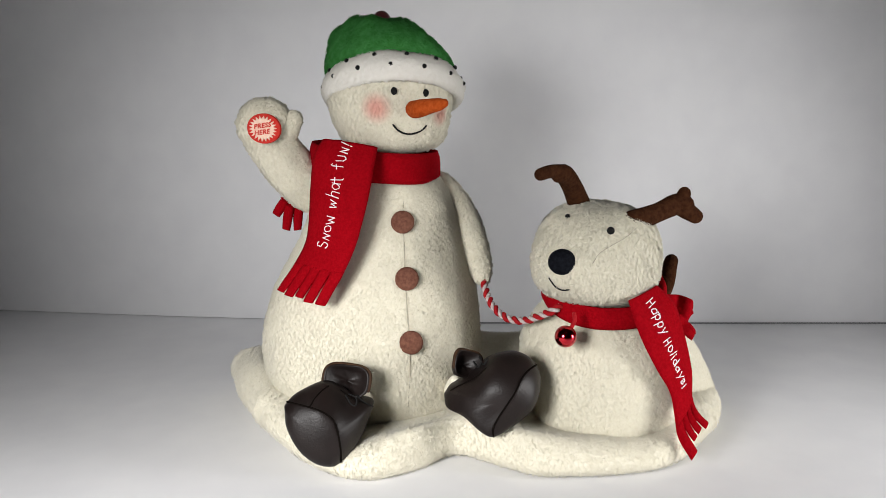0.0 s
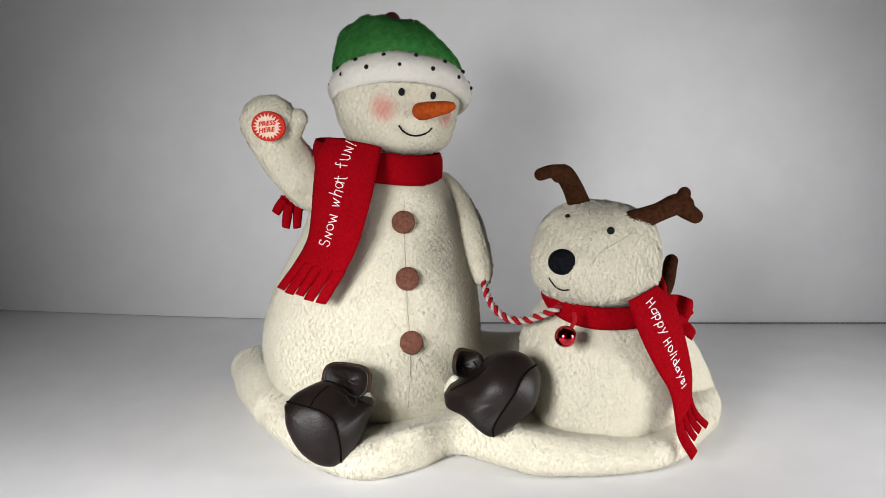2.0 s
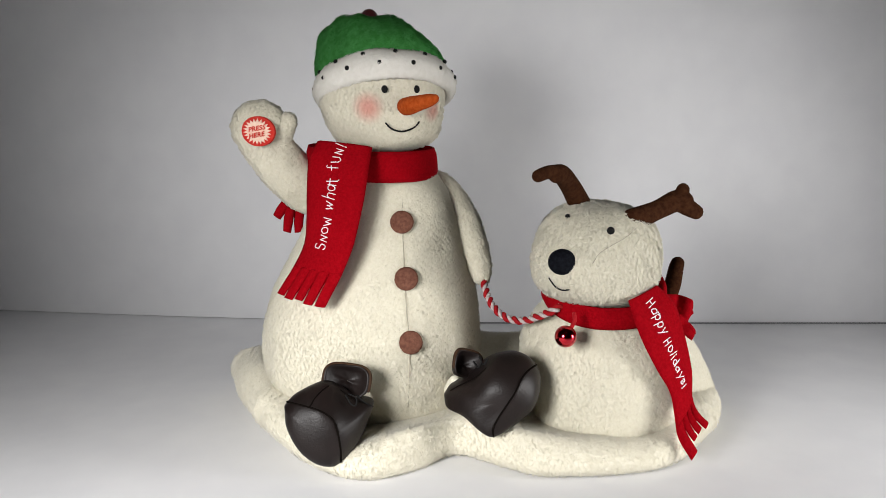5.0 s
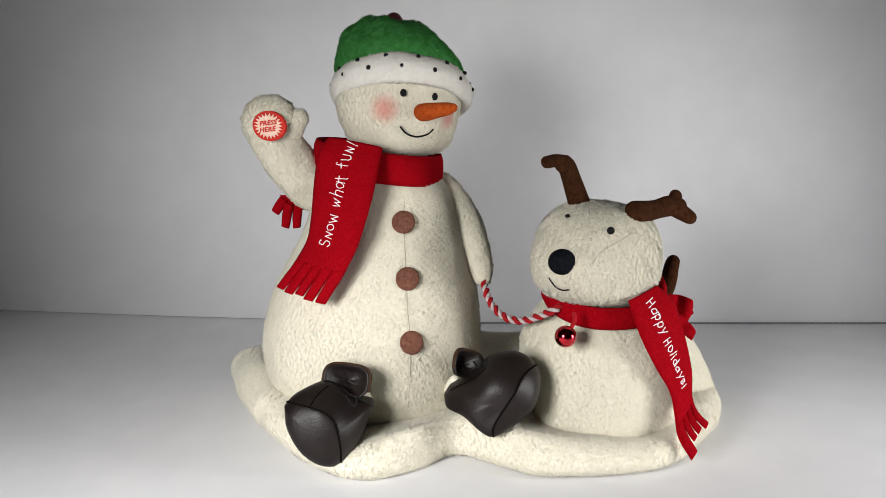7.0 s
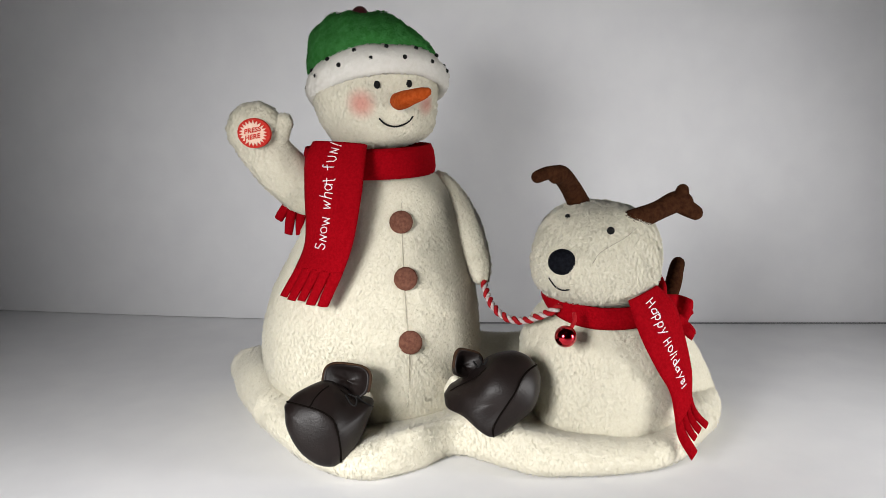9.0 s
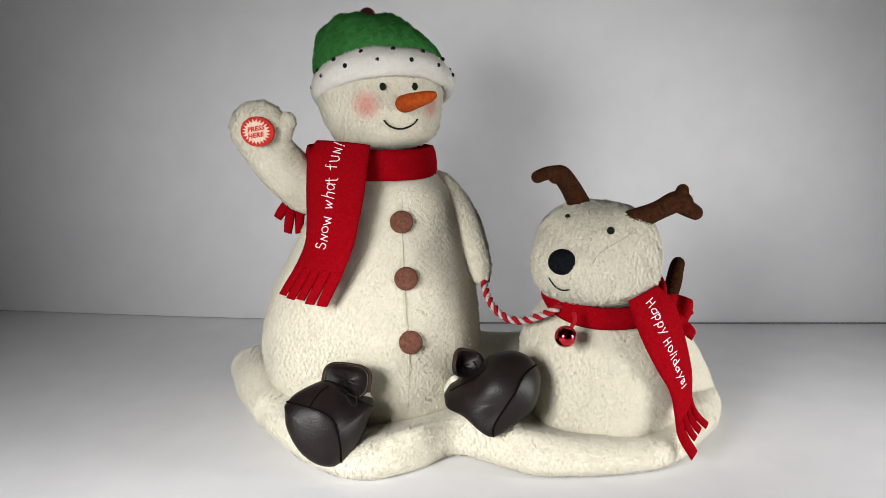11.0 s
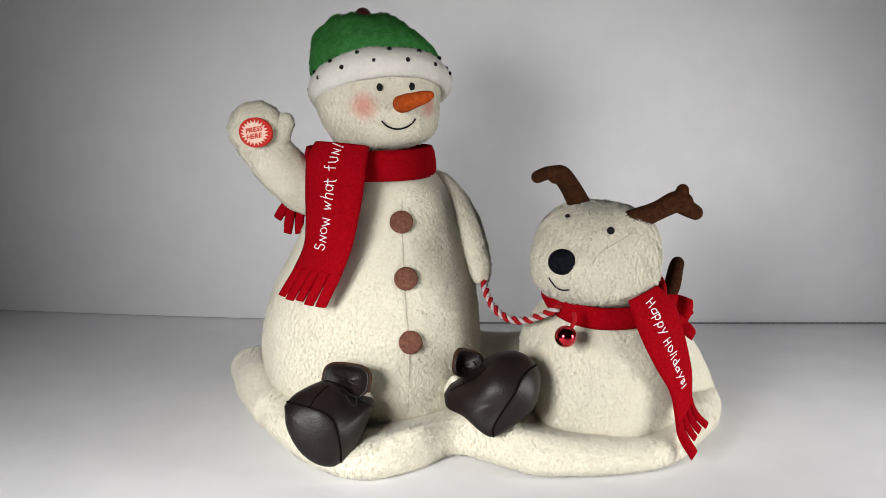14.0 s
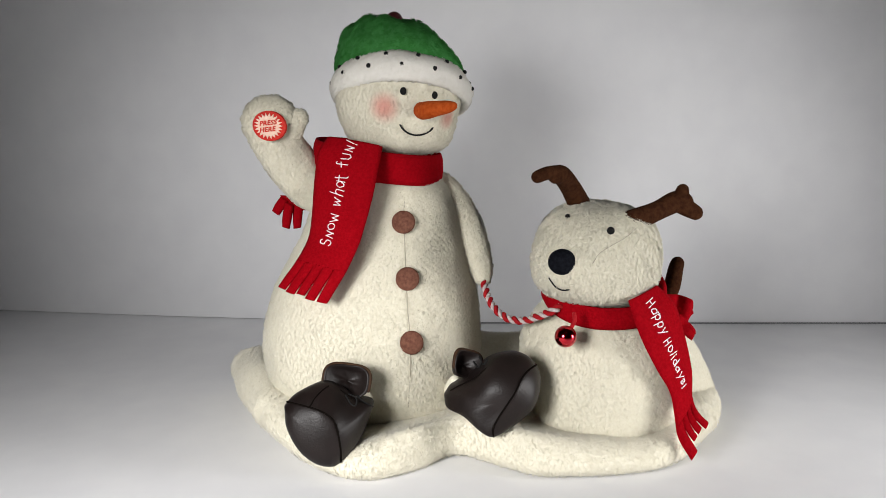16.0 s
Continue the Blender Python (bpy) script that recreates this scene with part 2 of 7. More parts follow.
def nap(ob, count, length, width, mat, name="nap", lean=0.80, seed=1, keep=None, curl=0.7, label="", rough=0.13, ripple=0.16):
    """Short tufts of pile all over a mesh, combed downwards and rough."""
    rng = np.random.default_rng(seed)
    me = ob.data
    me.calc_loop_triangles()
    tri = np.array([t.vertices[:] for t in me.loop_triangles])
    co = np.array([v.co[:] for v in me.vertices])
    vn = np.array([v.normal[:] for v in me.vertices])
    a, b, c = co[tri[:, 0]], co[tri[:, 1]], co[tri[:, 2]]
    area = np.linalg.norm(np.cross(b - a, c - a), axis=1)
    pick = rng.choice(len(tri), count, p=area / area.sum())
    r1, r2 = np.sqrt(rng.random(count)), rng.random(count)
    wa, wb, wc = (1 - r1)[:, None], (r1 * (1 - r2))[:, None], (r1 * r2)[:, None]
    p = a[pick] * wa + b[pick] * wb + c[pick] * wc
    nv = vn[tri[pick, 0]] * wa + vn[tri[pick, 1]] * wb + vn[tri[pick, 2]] * wc
    nv /= np.linalg.norm(nv, axis=1)[:, None] + 1e-9
    if keep is not None:
        ok = keep(p)
        p, nv = p[ok], nv[ok]
    k = len(p)
    p = p + nv * (0.0004 * (np.sin(p[:, 0] * 1900 + 2.2 * np.sin(p[:, 2] * 760)) + np.sin(p[:, 2] * 1150 + 2.4 * np.sin(p[:, 0] * 1300))))[:, None] * min(1.0, length / 0.0025)
    down = np.array((0, 0, -1.0)) + rng.normal(0, curl, (k, 3))
    down += 0.55 * np.sin(p * 210 + 1.7 * np.roll(p, 1, axis=1) * 290)
    down -= nv * np.sum(down * nv, 1)[:, None]
    down /= np.linalg.norm(down, axis=1)[:, None] + 1e-9
    ll = length * rng.uniform(0.55, 1.3, k)[:, None]
    side = np.cross(nv, down)
    up = nv * (1 - lean)
    w = width * rng.uniform(0.6, 1.4, k)[:, None]
    mid = p + ll * 0.5 * (down * lean * 0.8 + up * 1.7)
    tip = p + ll * (down * lean + up + rng.normal(0, 0.05, (k, 3)))
    verts = np.stack([p, mid - side * w, mid + side * w, tip], 1).reshape(-1, 3)
    i = np.arange(k)[:, None] * 4
    tris = np.concatenate([i + np.array([[0, 1, 2]]), i + np.array([[1, 3, 2]])], 1).reshape(-1, 3)
    e = verts[tris]
    way = np.einsum("ij,ij->i", np.cross(e[:, 1] - e[:, 0], e[:, 2] - e[:, 0]), np.repeat(nv, 2, axis=0))
    turned = np.repeat(way.reshape(-1, 2).sum(1) < 0, 2)
    tris[turned] = tris[turned][:, ::-1]
    m2 = bpy.data.meshes.new(name)
    m2.vertices.add(len(verts))
    m2.vertices.foreach_set("co", verts.astype(np.float32).ravel())
    m2.loops.add(tris.size)
    m2.loops.foreach_set("vertex_index", tris.astype(np.int32).ravel())
    m2.polygons.add(len(tris))
    m2.polygons.foreach_set("loop_start", np.arange(0, tris.size, 3, dtype=np.int32))
    m2.polygons.foreach_set("use_smooth", np.ones(len(tris), dtype=bool))
    m2.materials.append(mat)
    m2.update(calc_edges=True)
    wave = np.sin(p[:, [0, 1, 0]] * 2300 + 2.4 * np.sin(p[:, [2, 2, 1]] * 800 + 1.0)) + np.sin(p[:, [2, 0, 2]] * 1300 + 2.6 * np.sin(p[:, [0, 2, 1]] * 1500))
    soft = nv + rng.normal(0, rough, (k, 3)) + ripple * wave
    soft /= np.linalg.norm(soft, axis=1)[:, None]
    m2.attributes.new("comb", "FLOAT_VECTOR", "POINT").data.foreach_set("vector", np.repeat(soft, 4, axis=0).astype(np.float32).ravel())
    o2 = new(name, m2)
    o2.parent = ob
    return tagged(o2, label, kind="stuff")


def stitches(points, size, n):
    """A row of raised stitches along a line."""
    p = spline(points, n + 1)
    return join(*[tube([(*(p[i] * 0.92 + p[i + 1] * 0.08), size), (*(p[i] * 0.5 + p[i + 1] * 0.5), size * 1.2), (*(p[i] * 0.08 + p[i + 1] * 0.92), size)], 5, 6) for i in range(n)])


# ---------------------------------------------------------------- the set
def build_set():
    size = 1.6
    top = part("table_top", ([(-size, -1.5, 0), (size, -1.5, 0), (size, 1.0, 0), (-size, 1.0, 0), (-size, -1.5, -0.03), (size, -1.5, -0.03), (size, 1.0, -0.03), (-size, 1.0, -0.03)],
                             [(0, 1, 2, 3), (7, 6, 5, 4), (0, 4, 5, 1), (1, 5, 6, 2), (2, 6, 7, 3), (3, 7, 4, 0)]), BOARD, smooth=False)
    tagged(top, "matt white board laid flat as a photo table", "table top", kind="structure")
    # backdrop board, straight on one side and bending away on the other
    plan = [(-1.0, 0.36), (-0.75, 0.325), (-0.4676, 0.2901), (-0.3161, 0.269), (-0.173, 0.2525), (-0.0472, 0.2422), (0.0537, 0.2388), (0.25, 0.238), (0.6, 0.238), (1.2, 0.238)]
    line = spline([(x, y, 0.0) for x, y in plan], 60)
    verts, faces = [], []
    for x, y, _ in line:
        for d in (0.0, 0.006):
            verts += [(x, y + d, 0.0015), (x, y + d, 1.1)]
    for i in range(len(line) - 1):
        a, b = 4 * i, 4 * i + 4
        faces += [(a, b, b + 1, a + 1), (a + 2, a + 3, b + 3, b + 2), (a + 1, b + 1, b + 3, a + 3), (a, a + 2, b + 2, b)]
    back = part("backdrop", (verts, faces), BOARD)
    tagged(back, "plain white backdrop board bending gently behind the toy", "backdrop", kind="structure")
    # shade of the gap under the straight side, laid on as a dark strip
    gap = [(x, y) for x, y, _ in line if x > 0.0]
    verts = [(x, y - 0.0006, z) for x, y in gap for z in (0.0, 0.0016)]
    part("gap_shade_strip", (verts, [(2 * i, 2 * i + 2, 2 * i + 3, 2 * i + 1) for i in range(len(gap) - 1)]), GAP_SHADE, back, "dark strip coloured as the shadow gap under the board", smooth=False)
    # the room behind the camera
    x, y0, y1, z0, z1 = 2.2, -2.4, 1.6, -0.75, 1.75
    room = part("room_walls", ([(-x, y0, z0), (x, y0, z0), (x, y1, z0), (-x, y1, z0), (-x, y0, z1), (x, y0, z1), (x, y1, z1), (-x, y1, z1)],
                               [(0, 1, 5, 4), (1, 2, 6, 5), (2, 3, 7, 6), (3, 0, 4, 7), (0, 3, 2, 1)]), PAINT, smooth=False)
    tagged(room, "plain grey painted room walls round the table", "wall", kind="structure")
    lid = part("ceiling", ([(-x, y0, z1), (x, y0, z1), (x, y1, z1), (-x, y1, z1)], [(0, 1, 2, 3)]), PAINT, smooth=False)
    tagged(lid, "plain grey painted ceiling", "ceiling", kind="structure")


build_set()

# ---------------------------------------------------------------- the plush toy
toy = new("plush_toy")
tagged(toy, "animated plush snowman and reindeer puppy sitting on a cream cushion", "stuffed toy")


def cushion():
    """The lobed cushion: an outline on the table swept up into a puffed top."""
    front = [(-0.1555, 0.0411), (-0.132, -0.0182), (-0.1009, -0.0719), (-0.0723, -0.1036), (-0.0448, -0.1153), (-0.0195, -0.1050), (0.0051, -0.0830),
             (0.0268, -0.0935), (0.0504, -0.1113), (0.0744, -0.1126), (0.1057, -0.1086), (0.1377, -0.0941), (0.1718, -0.0478), (0.1886, 0.0037)]
    rear = [(0.187, 0.03), (0.16, 0.075), (0.10, 0.085), (0.04, 0.08), (-0.03, 0.095), (-0.11, 0.085), (-0.155, 0.05)]
    pts = [(x, y, 0.0) for x, y in front + rear]
    loop = spline(pts + [pts[0]], 160)[:-1]
    centre = np.array((0.025, -0.010, 0.0))
    loop[:, 1] += np.where(loop[:, 1] < -0.05, 0.0035, 0.0)
    prof = [(0.90, 0.001), (0.955, 0.003), (0.985, 0.008), (0.99, 0.013), (0.975, 0.019), (0.94, 0.0235), (0.89, 0.0255), (0.82, 0.0250), (0.7, 0.021), (0.5, 0.018), (0.25, 0.018), (0.02, 0.018)]
    verts = []
    for k, z in prof:
        for p in loop:
            pinch = 0.022 * math.exp(-((p[0] - 0.010) / 0.006) ** 2) + 0.018 * math.exp(-((p[0] - 0.097) / 0.004) ** 2)
            q = centre + (p - centre) * k * (1 - pinch * (z > 0.006) * (p[1] < 0))
            swell = min(1.0, max(0.0, (-0.075 - q[0]) / 0.05))
            dip = 0.30 * math.exp(-((q[0] - 0.105) / 0.045) ** 2) * (q[1] < -0.02) + 0.32 * math.exp(-((q[0] + 0.052) / 0.024) ** 2) * (q[1] < -0.05)
            high = min(1.0, max(0.0, (q[1] - 0.015) / 0.03))
            verts.append((q[0], q[1], z * (1 + 0.32 * swell * swell * (3 - 2 * swell) + 0.45 * high * (1 - swell) - dip)))
    faces = grid_faces(len(prof), len(loop))
    faces += [tuple(range(len(loop)))[::-1], tuple(range((len(prof) - 1) * len(loop), len(prof) * len(loop)))]
    return wobble(verts, 0.03, 0.0018), faces


base = part("cushion", cushion(), PLUSH, toy, "lobed cream plush cushion under both figures")
nap(base, 260000, 0.0021, 0.00021, PILE, seed=2)

# snowman body: z, centre x, half width, centre y, half depth
ROWS = [(-0.0028, -0.0494, 0.017), (0.0025, -0.0458, 0.0481), (0.0113, -0.0451, 0.062), (0.0272, -0.0464, 0.0698), (0.047, -0.0469, 0.072), (0.0665, -0.0465, 0.0707), (0.0857, -0.0445, 0.0667),
        (0.1048, -0.0418, 0.0598), (0.1236, -0.0395, 0.0522), (0.1422, -0.0388, 0.0454), (0.1551, -0.0388, 0.0392), (0.1643, -0.0391, 0.0321), (0.1698, -0.0381, 0.022)]
body = part("body", lathe([(z, cx, rx, 0.0, rx * 0.94) for z, cx, rx in ROWS], 70, 96), PLUSH, toy, "round cream terry plush snowman body")
nap(body, 240000, 0.0019, 0.00020, PILE, seed=3)


def lathe_front(rows, depth, x, z, cy=0.0):
    """How far forward the front of a stuffed body lies at x, z."""
    r = sorted(rows)
    cx = np.interp(z, [q[0] for q in r], [q[1] for q in r])
    rx = np.interp(z, [q[0] for q in r], [q[2] for q in r])
    return cy - depth * rx * math.sqrt(max(0.0, 1 - ((x - cx) / rx) ** 2))


for x, z in ((-0.0241, 0.1352), (-0.0213, 0.1028), (-0.0187, 0.0661)):
    y = lathe_front(ROWS, 0.94, x, z)
    slope = math.degrees(math.atan2(lathe_front(ROWS, 0.94, x, z + 0.008) - lathe_front(ROWS, 0.94, x, z - 0.008), 0.016))
    turn = pose(0, 0, 0, -slope, 0, 0).to_3x3()
    button = part("button", ball((x, y - 0.0019, z), (0.0071, 0.0026, 0.0071), 12, 24, turn), BUTTON, body, "round brown felt button")
seam = [(x, lathe_front(ROWS, 0.94, x, z) - 0.0005, z) for x, z in ((-0.0228, 0.157), (-0.024, 0.1409), (-0.0233, 0.1217), (-0.0224, 0.105), (-0.0213, 0.0859), (-0.0198, 0.069), (-0.0196, 0.0484), (-0.021, 0.0257))]
SEAM = material("seam_thread", (0.40, 0.36, 0.28), 0.95, colour2=(0.50, 0.46, 0.36), scale=400)
part("seam", tube([(*p, 0.00030) for p in seam], 60, 6), SEAM, body, "sewn centre seam")

# resting arm that holds the lead
rest_arm = part("resting_arm", tube([(-0.0015, 0.014, 0.1515, 0.0104), (0.0088, 0.006, 0.1372, 0.0113), (0.0177, -0.004, 0.1181, 0.0108), (0.0238, -0.012, 0.1014, 0.0078), (0.0249, -0.015, 0.0970, 0.0058)], 30, 24, soft=0.0008), PLUSH, toy, "cream plush arm hanging beside the body")
nap(rest_arm, 40000, 0.0021, 0.00021, PILE, seed=4)

# raised arm
wave_arm = part("raised_arm", join(
    tube([(-0.0721, 0.004, 0.1474, 0.015), (-0.0861, -0.004, 0.1536, 0.0159), (-0.0973, -0.012, 0.1663, 0.016), (-0.106, -0.016, 0.1799, 0.0155), (-0.1101, -0.018, 0.1918, 0.0179)], 34, 28, flat=0.72, soft=0.0008),
    tube([(-0.1039, -0.018, 0.1862, 0.0115), (-0.0973, -0.019, 0.1911, 0.0093), (-0.0929, -0.019, 0.1955, 0.0061)], 12, 16, flat=0.8)), PLUSH, toy, "cream plush arm raised in a wave with a thumb")
nap(wave_arm, 60000, 0.0019, 0.00021, PILE, seed=5)


def badge():
    """Printed push button in the palm: red oval, cream burst and two lines of writing."""
    c = Vector((-0.1079, -0.0322, 0.1904))
    turn = pose(0, 0, 0, 2, 6, -8).to_3x3()
    tilt = lambda x, y, h: c + turn @ Vector((x, -h, y))
    rx, rz = 0.0104, 0.009
    m = 48
    rim = [(math.cos(2 * math.pi * j / m), math.sin(2 * math.pi * j / m)) for j in range(m)]
    verts = [tilt(rx * a * k, rz * b * k, h) for k, h in ((1.0, -0.002), (1.0, 0.0005), (0.96, 0.0011), (0.0, 0.0014)) for a, b in rim]
    plate = part("push_badge", (verts, grid_faces(4, m)), PRINT, wave_arm, "oval red printed push button in the palm")
    burst = []
    for h in (0.0012, 0.0019):
        for j in range(44):
            a = 2 * math.pi * j / 44
            k = 0.86 if j % 2 else 0.62
            burst.append(tilt(rx * k * math.cos(a), rz * k * math.sin(a), h))
    part("starburst", (burst, grid_faces(2, 44) + [tuple(range(44, 88))]), STAR, wave_arm, "cream starburst print", smooth=False)
    for word, up in (("PRESS", 0.0006), ("HERE", -0.0034)):
        v, f = lettering(word, 0.0040, 0.00012)
        wide = max(p[0] for p in v)
        part("lettering", ([tilt(p[0] - wide / 2, p[1] + up, 0.0024) + turn @ Vector((0, 0, 0.24 * (p[0] - wide / 2))) for p in v], f), PRINT, wave_arm, "small red capitals", smooth=False)


badge()

# ---- head
HEAD = [(0.1746, -0.0323, 0.0163), (0.1782, -0.0322, 0.0264), (0.1843, -0.0318, 0.0325), (0.195, -0.0328, 0.0371), (0.2056, -0.033, 0.0391), (0.2144, -0.0326, 0.0397), (0.2214, -0.0318, 0.0375), (0.2277, -0.0317, 0.031), (0.2312, -0.0317, 0.0196)]
head = part("head", lathe([(z, cx, rx, -0.004, rx) for z, cx, rx in HEAD], 44, 72, square=2.25), FACE, toy, "round cream plush snowman head with an embroidered face")
nap(head, 100000, 0.0018, 0.00020, FACE_PILE, seed=6, keep=lambda p: p[:, 2] < 0.252)


def face_front(x, z):
    return lathe_front(HEAD, 1.03, x, z, -0.004)


for x, z in ((-0.0285, 0.212), (-0.0102, 0.2112)):
    y = face_front(x, z)
    eye = part("eye", ball((x, y - 0.0006, z), (0.0019, 0.0016, 0.0023), 10, 14), BLACK, head, "black embroidered eye")
mouth = [(x, face_front(x, z) - 0.0016, z) for x, z in ((-0.0294, 0.1926), (-0.0271, 0.1897), (-0.0235, 0.1877), (-0.0195, 0.1871), (-0.0152, 0.1881), (-0.0119, 0.19), (-0.01, 0.1923))]
part("mouth", stitches(mouth, 0.0005, 15), BLACK, head, "black chain-stitched smile")
part("carrot_nose", tube([(-0.0168, -0.046, 0.2014, 0.0051), (-0.0125, -0.056, 0.2018, 0.005), (-0.007, -0.062, 0.2029, 0.0042), (-0.0019, -0.067, 0.2037, 0.0035), (0.0003, -0.069, 0.2042, 0.0026)], 20, 20, soft=0.0004), CARROT, head, "orange felt carrot nose")

# ---- hat
HAT_TURN = pose(*(-0.0311, -0.004, 0.2162), -17, -2, 0)


def hat_crown():
    rows = [(0.004, -0.001, 0.0390), (0.012, -0.002, 0.0395), (0.020, -0.004, 0.0365), (0.028, -0.007, 0.0320), (0.035, -0.010, 0.0265), (0.0395, -0.012, 0.019), (0.0415, -0.012, 0.011), (0.042, -0.012, 0.001)]
    v, f = lathe([(z, x, r, 0.0, r * 0.98) for z, x, r in rows], 40, 72, soft=0.002)
    out = []
    for p in v:
        a, t = math.atan2(p[1], p[0] + 0.008), min(1.0, max(0.0, (p[2] - 0.016) / 0.024))
        fold = 1 + 0.030 * t * math.cos(8 * a + 1.3 * math.sin(3 * a))
        out.append(HAT_TURN @ Vector((p[0] * fold, p[1] * fold, p[2] + 0.0010 * t * math.cos(8 * a + 1.3 * math.sin(3 * a)))))
    return out, f


hat = part("hat", hat_crown(), GREEN, toy, "green fleece winter hat with a rolled white brim")
nap(hat, 120000, 0.0030, 0.00019, GREEN_PILE, seed=8, lean=0.82, curl=1.0, rough=0.12, ripple=0.10)


def hat_brim():
    m, k = 80, 24
    verts = []
    for i in range(m):
        a = 2 * math.pi * i / m
        for j in range(k):
            b = 2 * math.pi * j / k
            r = 0.0400 + 0.0048 * math.cos(b)
            h = 0.0094 * math.sin(b) - 0.0012
            r -= 0.0025 * max(0.0, math.sin(b))
            verts.append(HAT_TURN @ Vector((r * math.cos(a), r * math.sin(a), h)))
    faces = [(i * k + j, ((i + 1) % m) * k + j, ((i + 1) % m) * k + (j + 1) % k, i * k + (j + 1) % k) for i in range(m) for j in range(k)]
    return wobble(verts, 0.02, 0.001), faces


brim = part("brim", hat_brim(), BRIM, hat, "rolled white fleece brim with black dots")
nap(brim, 90000, 0.0016, 0.00018, BRIM_PILE, seed=9, rough=0.08, ripple=0.06, curl=1.2)
for row, h, r, shift in ((0, -0.0022, 0.0446, 0.0), (1, 0.0050, 0.0423, 0.5)):
    for k in range(14):
        a = 2 * math.pi * (k + shift) / 14 - math.pi / 2 + 0.03
        c = HAT_TURN @ Vector((r * math.cos(a), r * math.sin(a), h))
        part("dot", ball(c, (0.0014, 0.0014, 0.0014), 8, 12), BLACK, hat, "black stitched dot")
part("hat_bell", ball(HAT_TURN @ Vector((-0.007, 0.003, 0.0470)), (0.0056, 0.0056, 0.0056), 14, 20), MAROON, hat, "small dark maroon ball on the hat")

# ---- red scarf of the snowman
def collar(cx, cy, cz, rx, ry, height, tilt, thick=0.0026, n=90, ripple=0.0006):
    """A closed felt band round a neck."""
    verts, prof = [], ((0, -0.5), (0.5, -0.5), (1.0, -0.3), (1.05, 0.0), (0.9, 0.3), (0.4, 0.5), (0, 0.5), (-0.1, 0.0))
    for i in range(n):
        a = 2 * math.pi * i / n
        for d, h in prof:
            k = 1 + (d * thick + ripple * math.sin(5 * a)) / rx
            x, y, z = rx * k * math.cos(a), ry * k * math.sin(a), h * height
            verts.append((cx + x, cy + y, cz + z + tilt[0] * x + tilt[1] * y))
    k = len(prof)
    return verts, [(i * k + j, ((i + 1) % n) * k + j, ((i + 1) % n) * k + (j + 1) % k, i * k + (j + 1) % k) for i in range(n) for j in range(k)]


scarf = part("scarf_collar", collar(-0.0438, -0.002, 0.1699, 0.0393, 0.038, 0.0185, (-0.08, 0.06)), RED, toy, "red felt scarf wound round the neck")

tail_band = Band([(-0.0717, -0.036, 0.184), (-0.0767, -0.04, 0.1747), (-0.0785, -0.044, 0.1565), (-0.0795, -0.047, 0.1366), (-0.0816, -0.049, 0.1234), (-0.0884, -0.052, 0.1103), (-0.0952, -0.053, 0.1009), (-0.0996, -0.054, 0.0946)],
                 [(-0.0385, -0.045, 0.1792), (-0.0403, -0.053, 0.167), (-0.0428, -0.06, 0.1512), (-0.0465, -0.065, 0.1355), (-0.0502, -0.068, 0.1229), (-0.0567, -0.07, 0.1086), (-0.0619, -0.071, 0.0989), (-0.0666, -0.071, 0.09)], bulge=0.006)
scarf_tail = part("scarf_tail", tail_band.solid(0.0024, 50, 14, 0.0, 0.79), RED, toy, "hanging red felt scarf end with white lettering")
for lo, hi, end in ((0.0, 0.185, 0.985), (0.185, 0.385, 0.995), (0.385, 0.57, 0.985), (0.57, 0.775, 1.0), (0.775, 1.0, 1.0)):
    part("fringe", tail_band.solid(0.0024, 14, 5, 0.78, end, lo, hi, 0.09), RED, scarf_tail)


def arc(cx, cy, rx, ry, a0, a1, n=9):
    return [(cx + rx * math.cos(radians(a0 + (a1 - a0) * i / (n - 1))), cy + ry * math.sin(radians(a0 + (a1 - a0) * i / (n - 1)))) for i in range(n)]


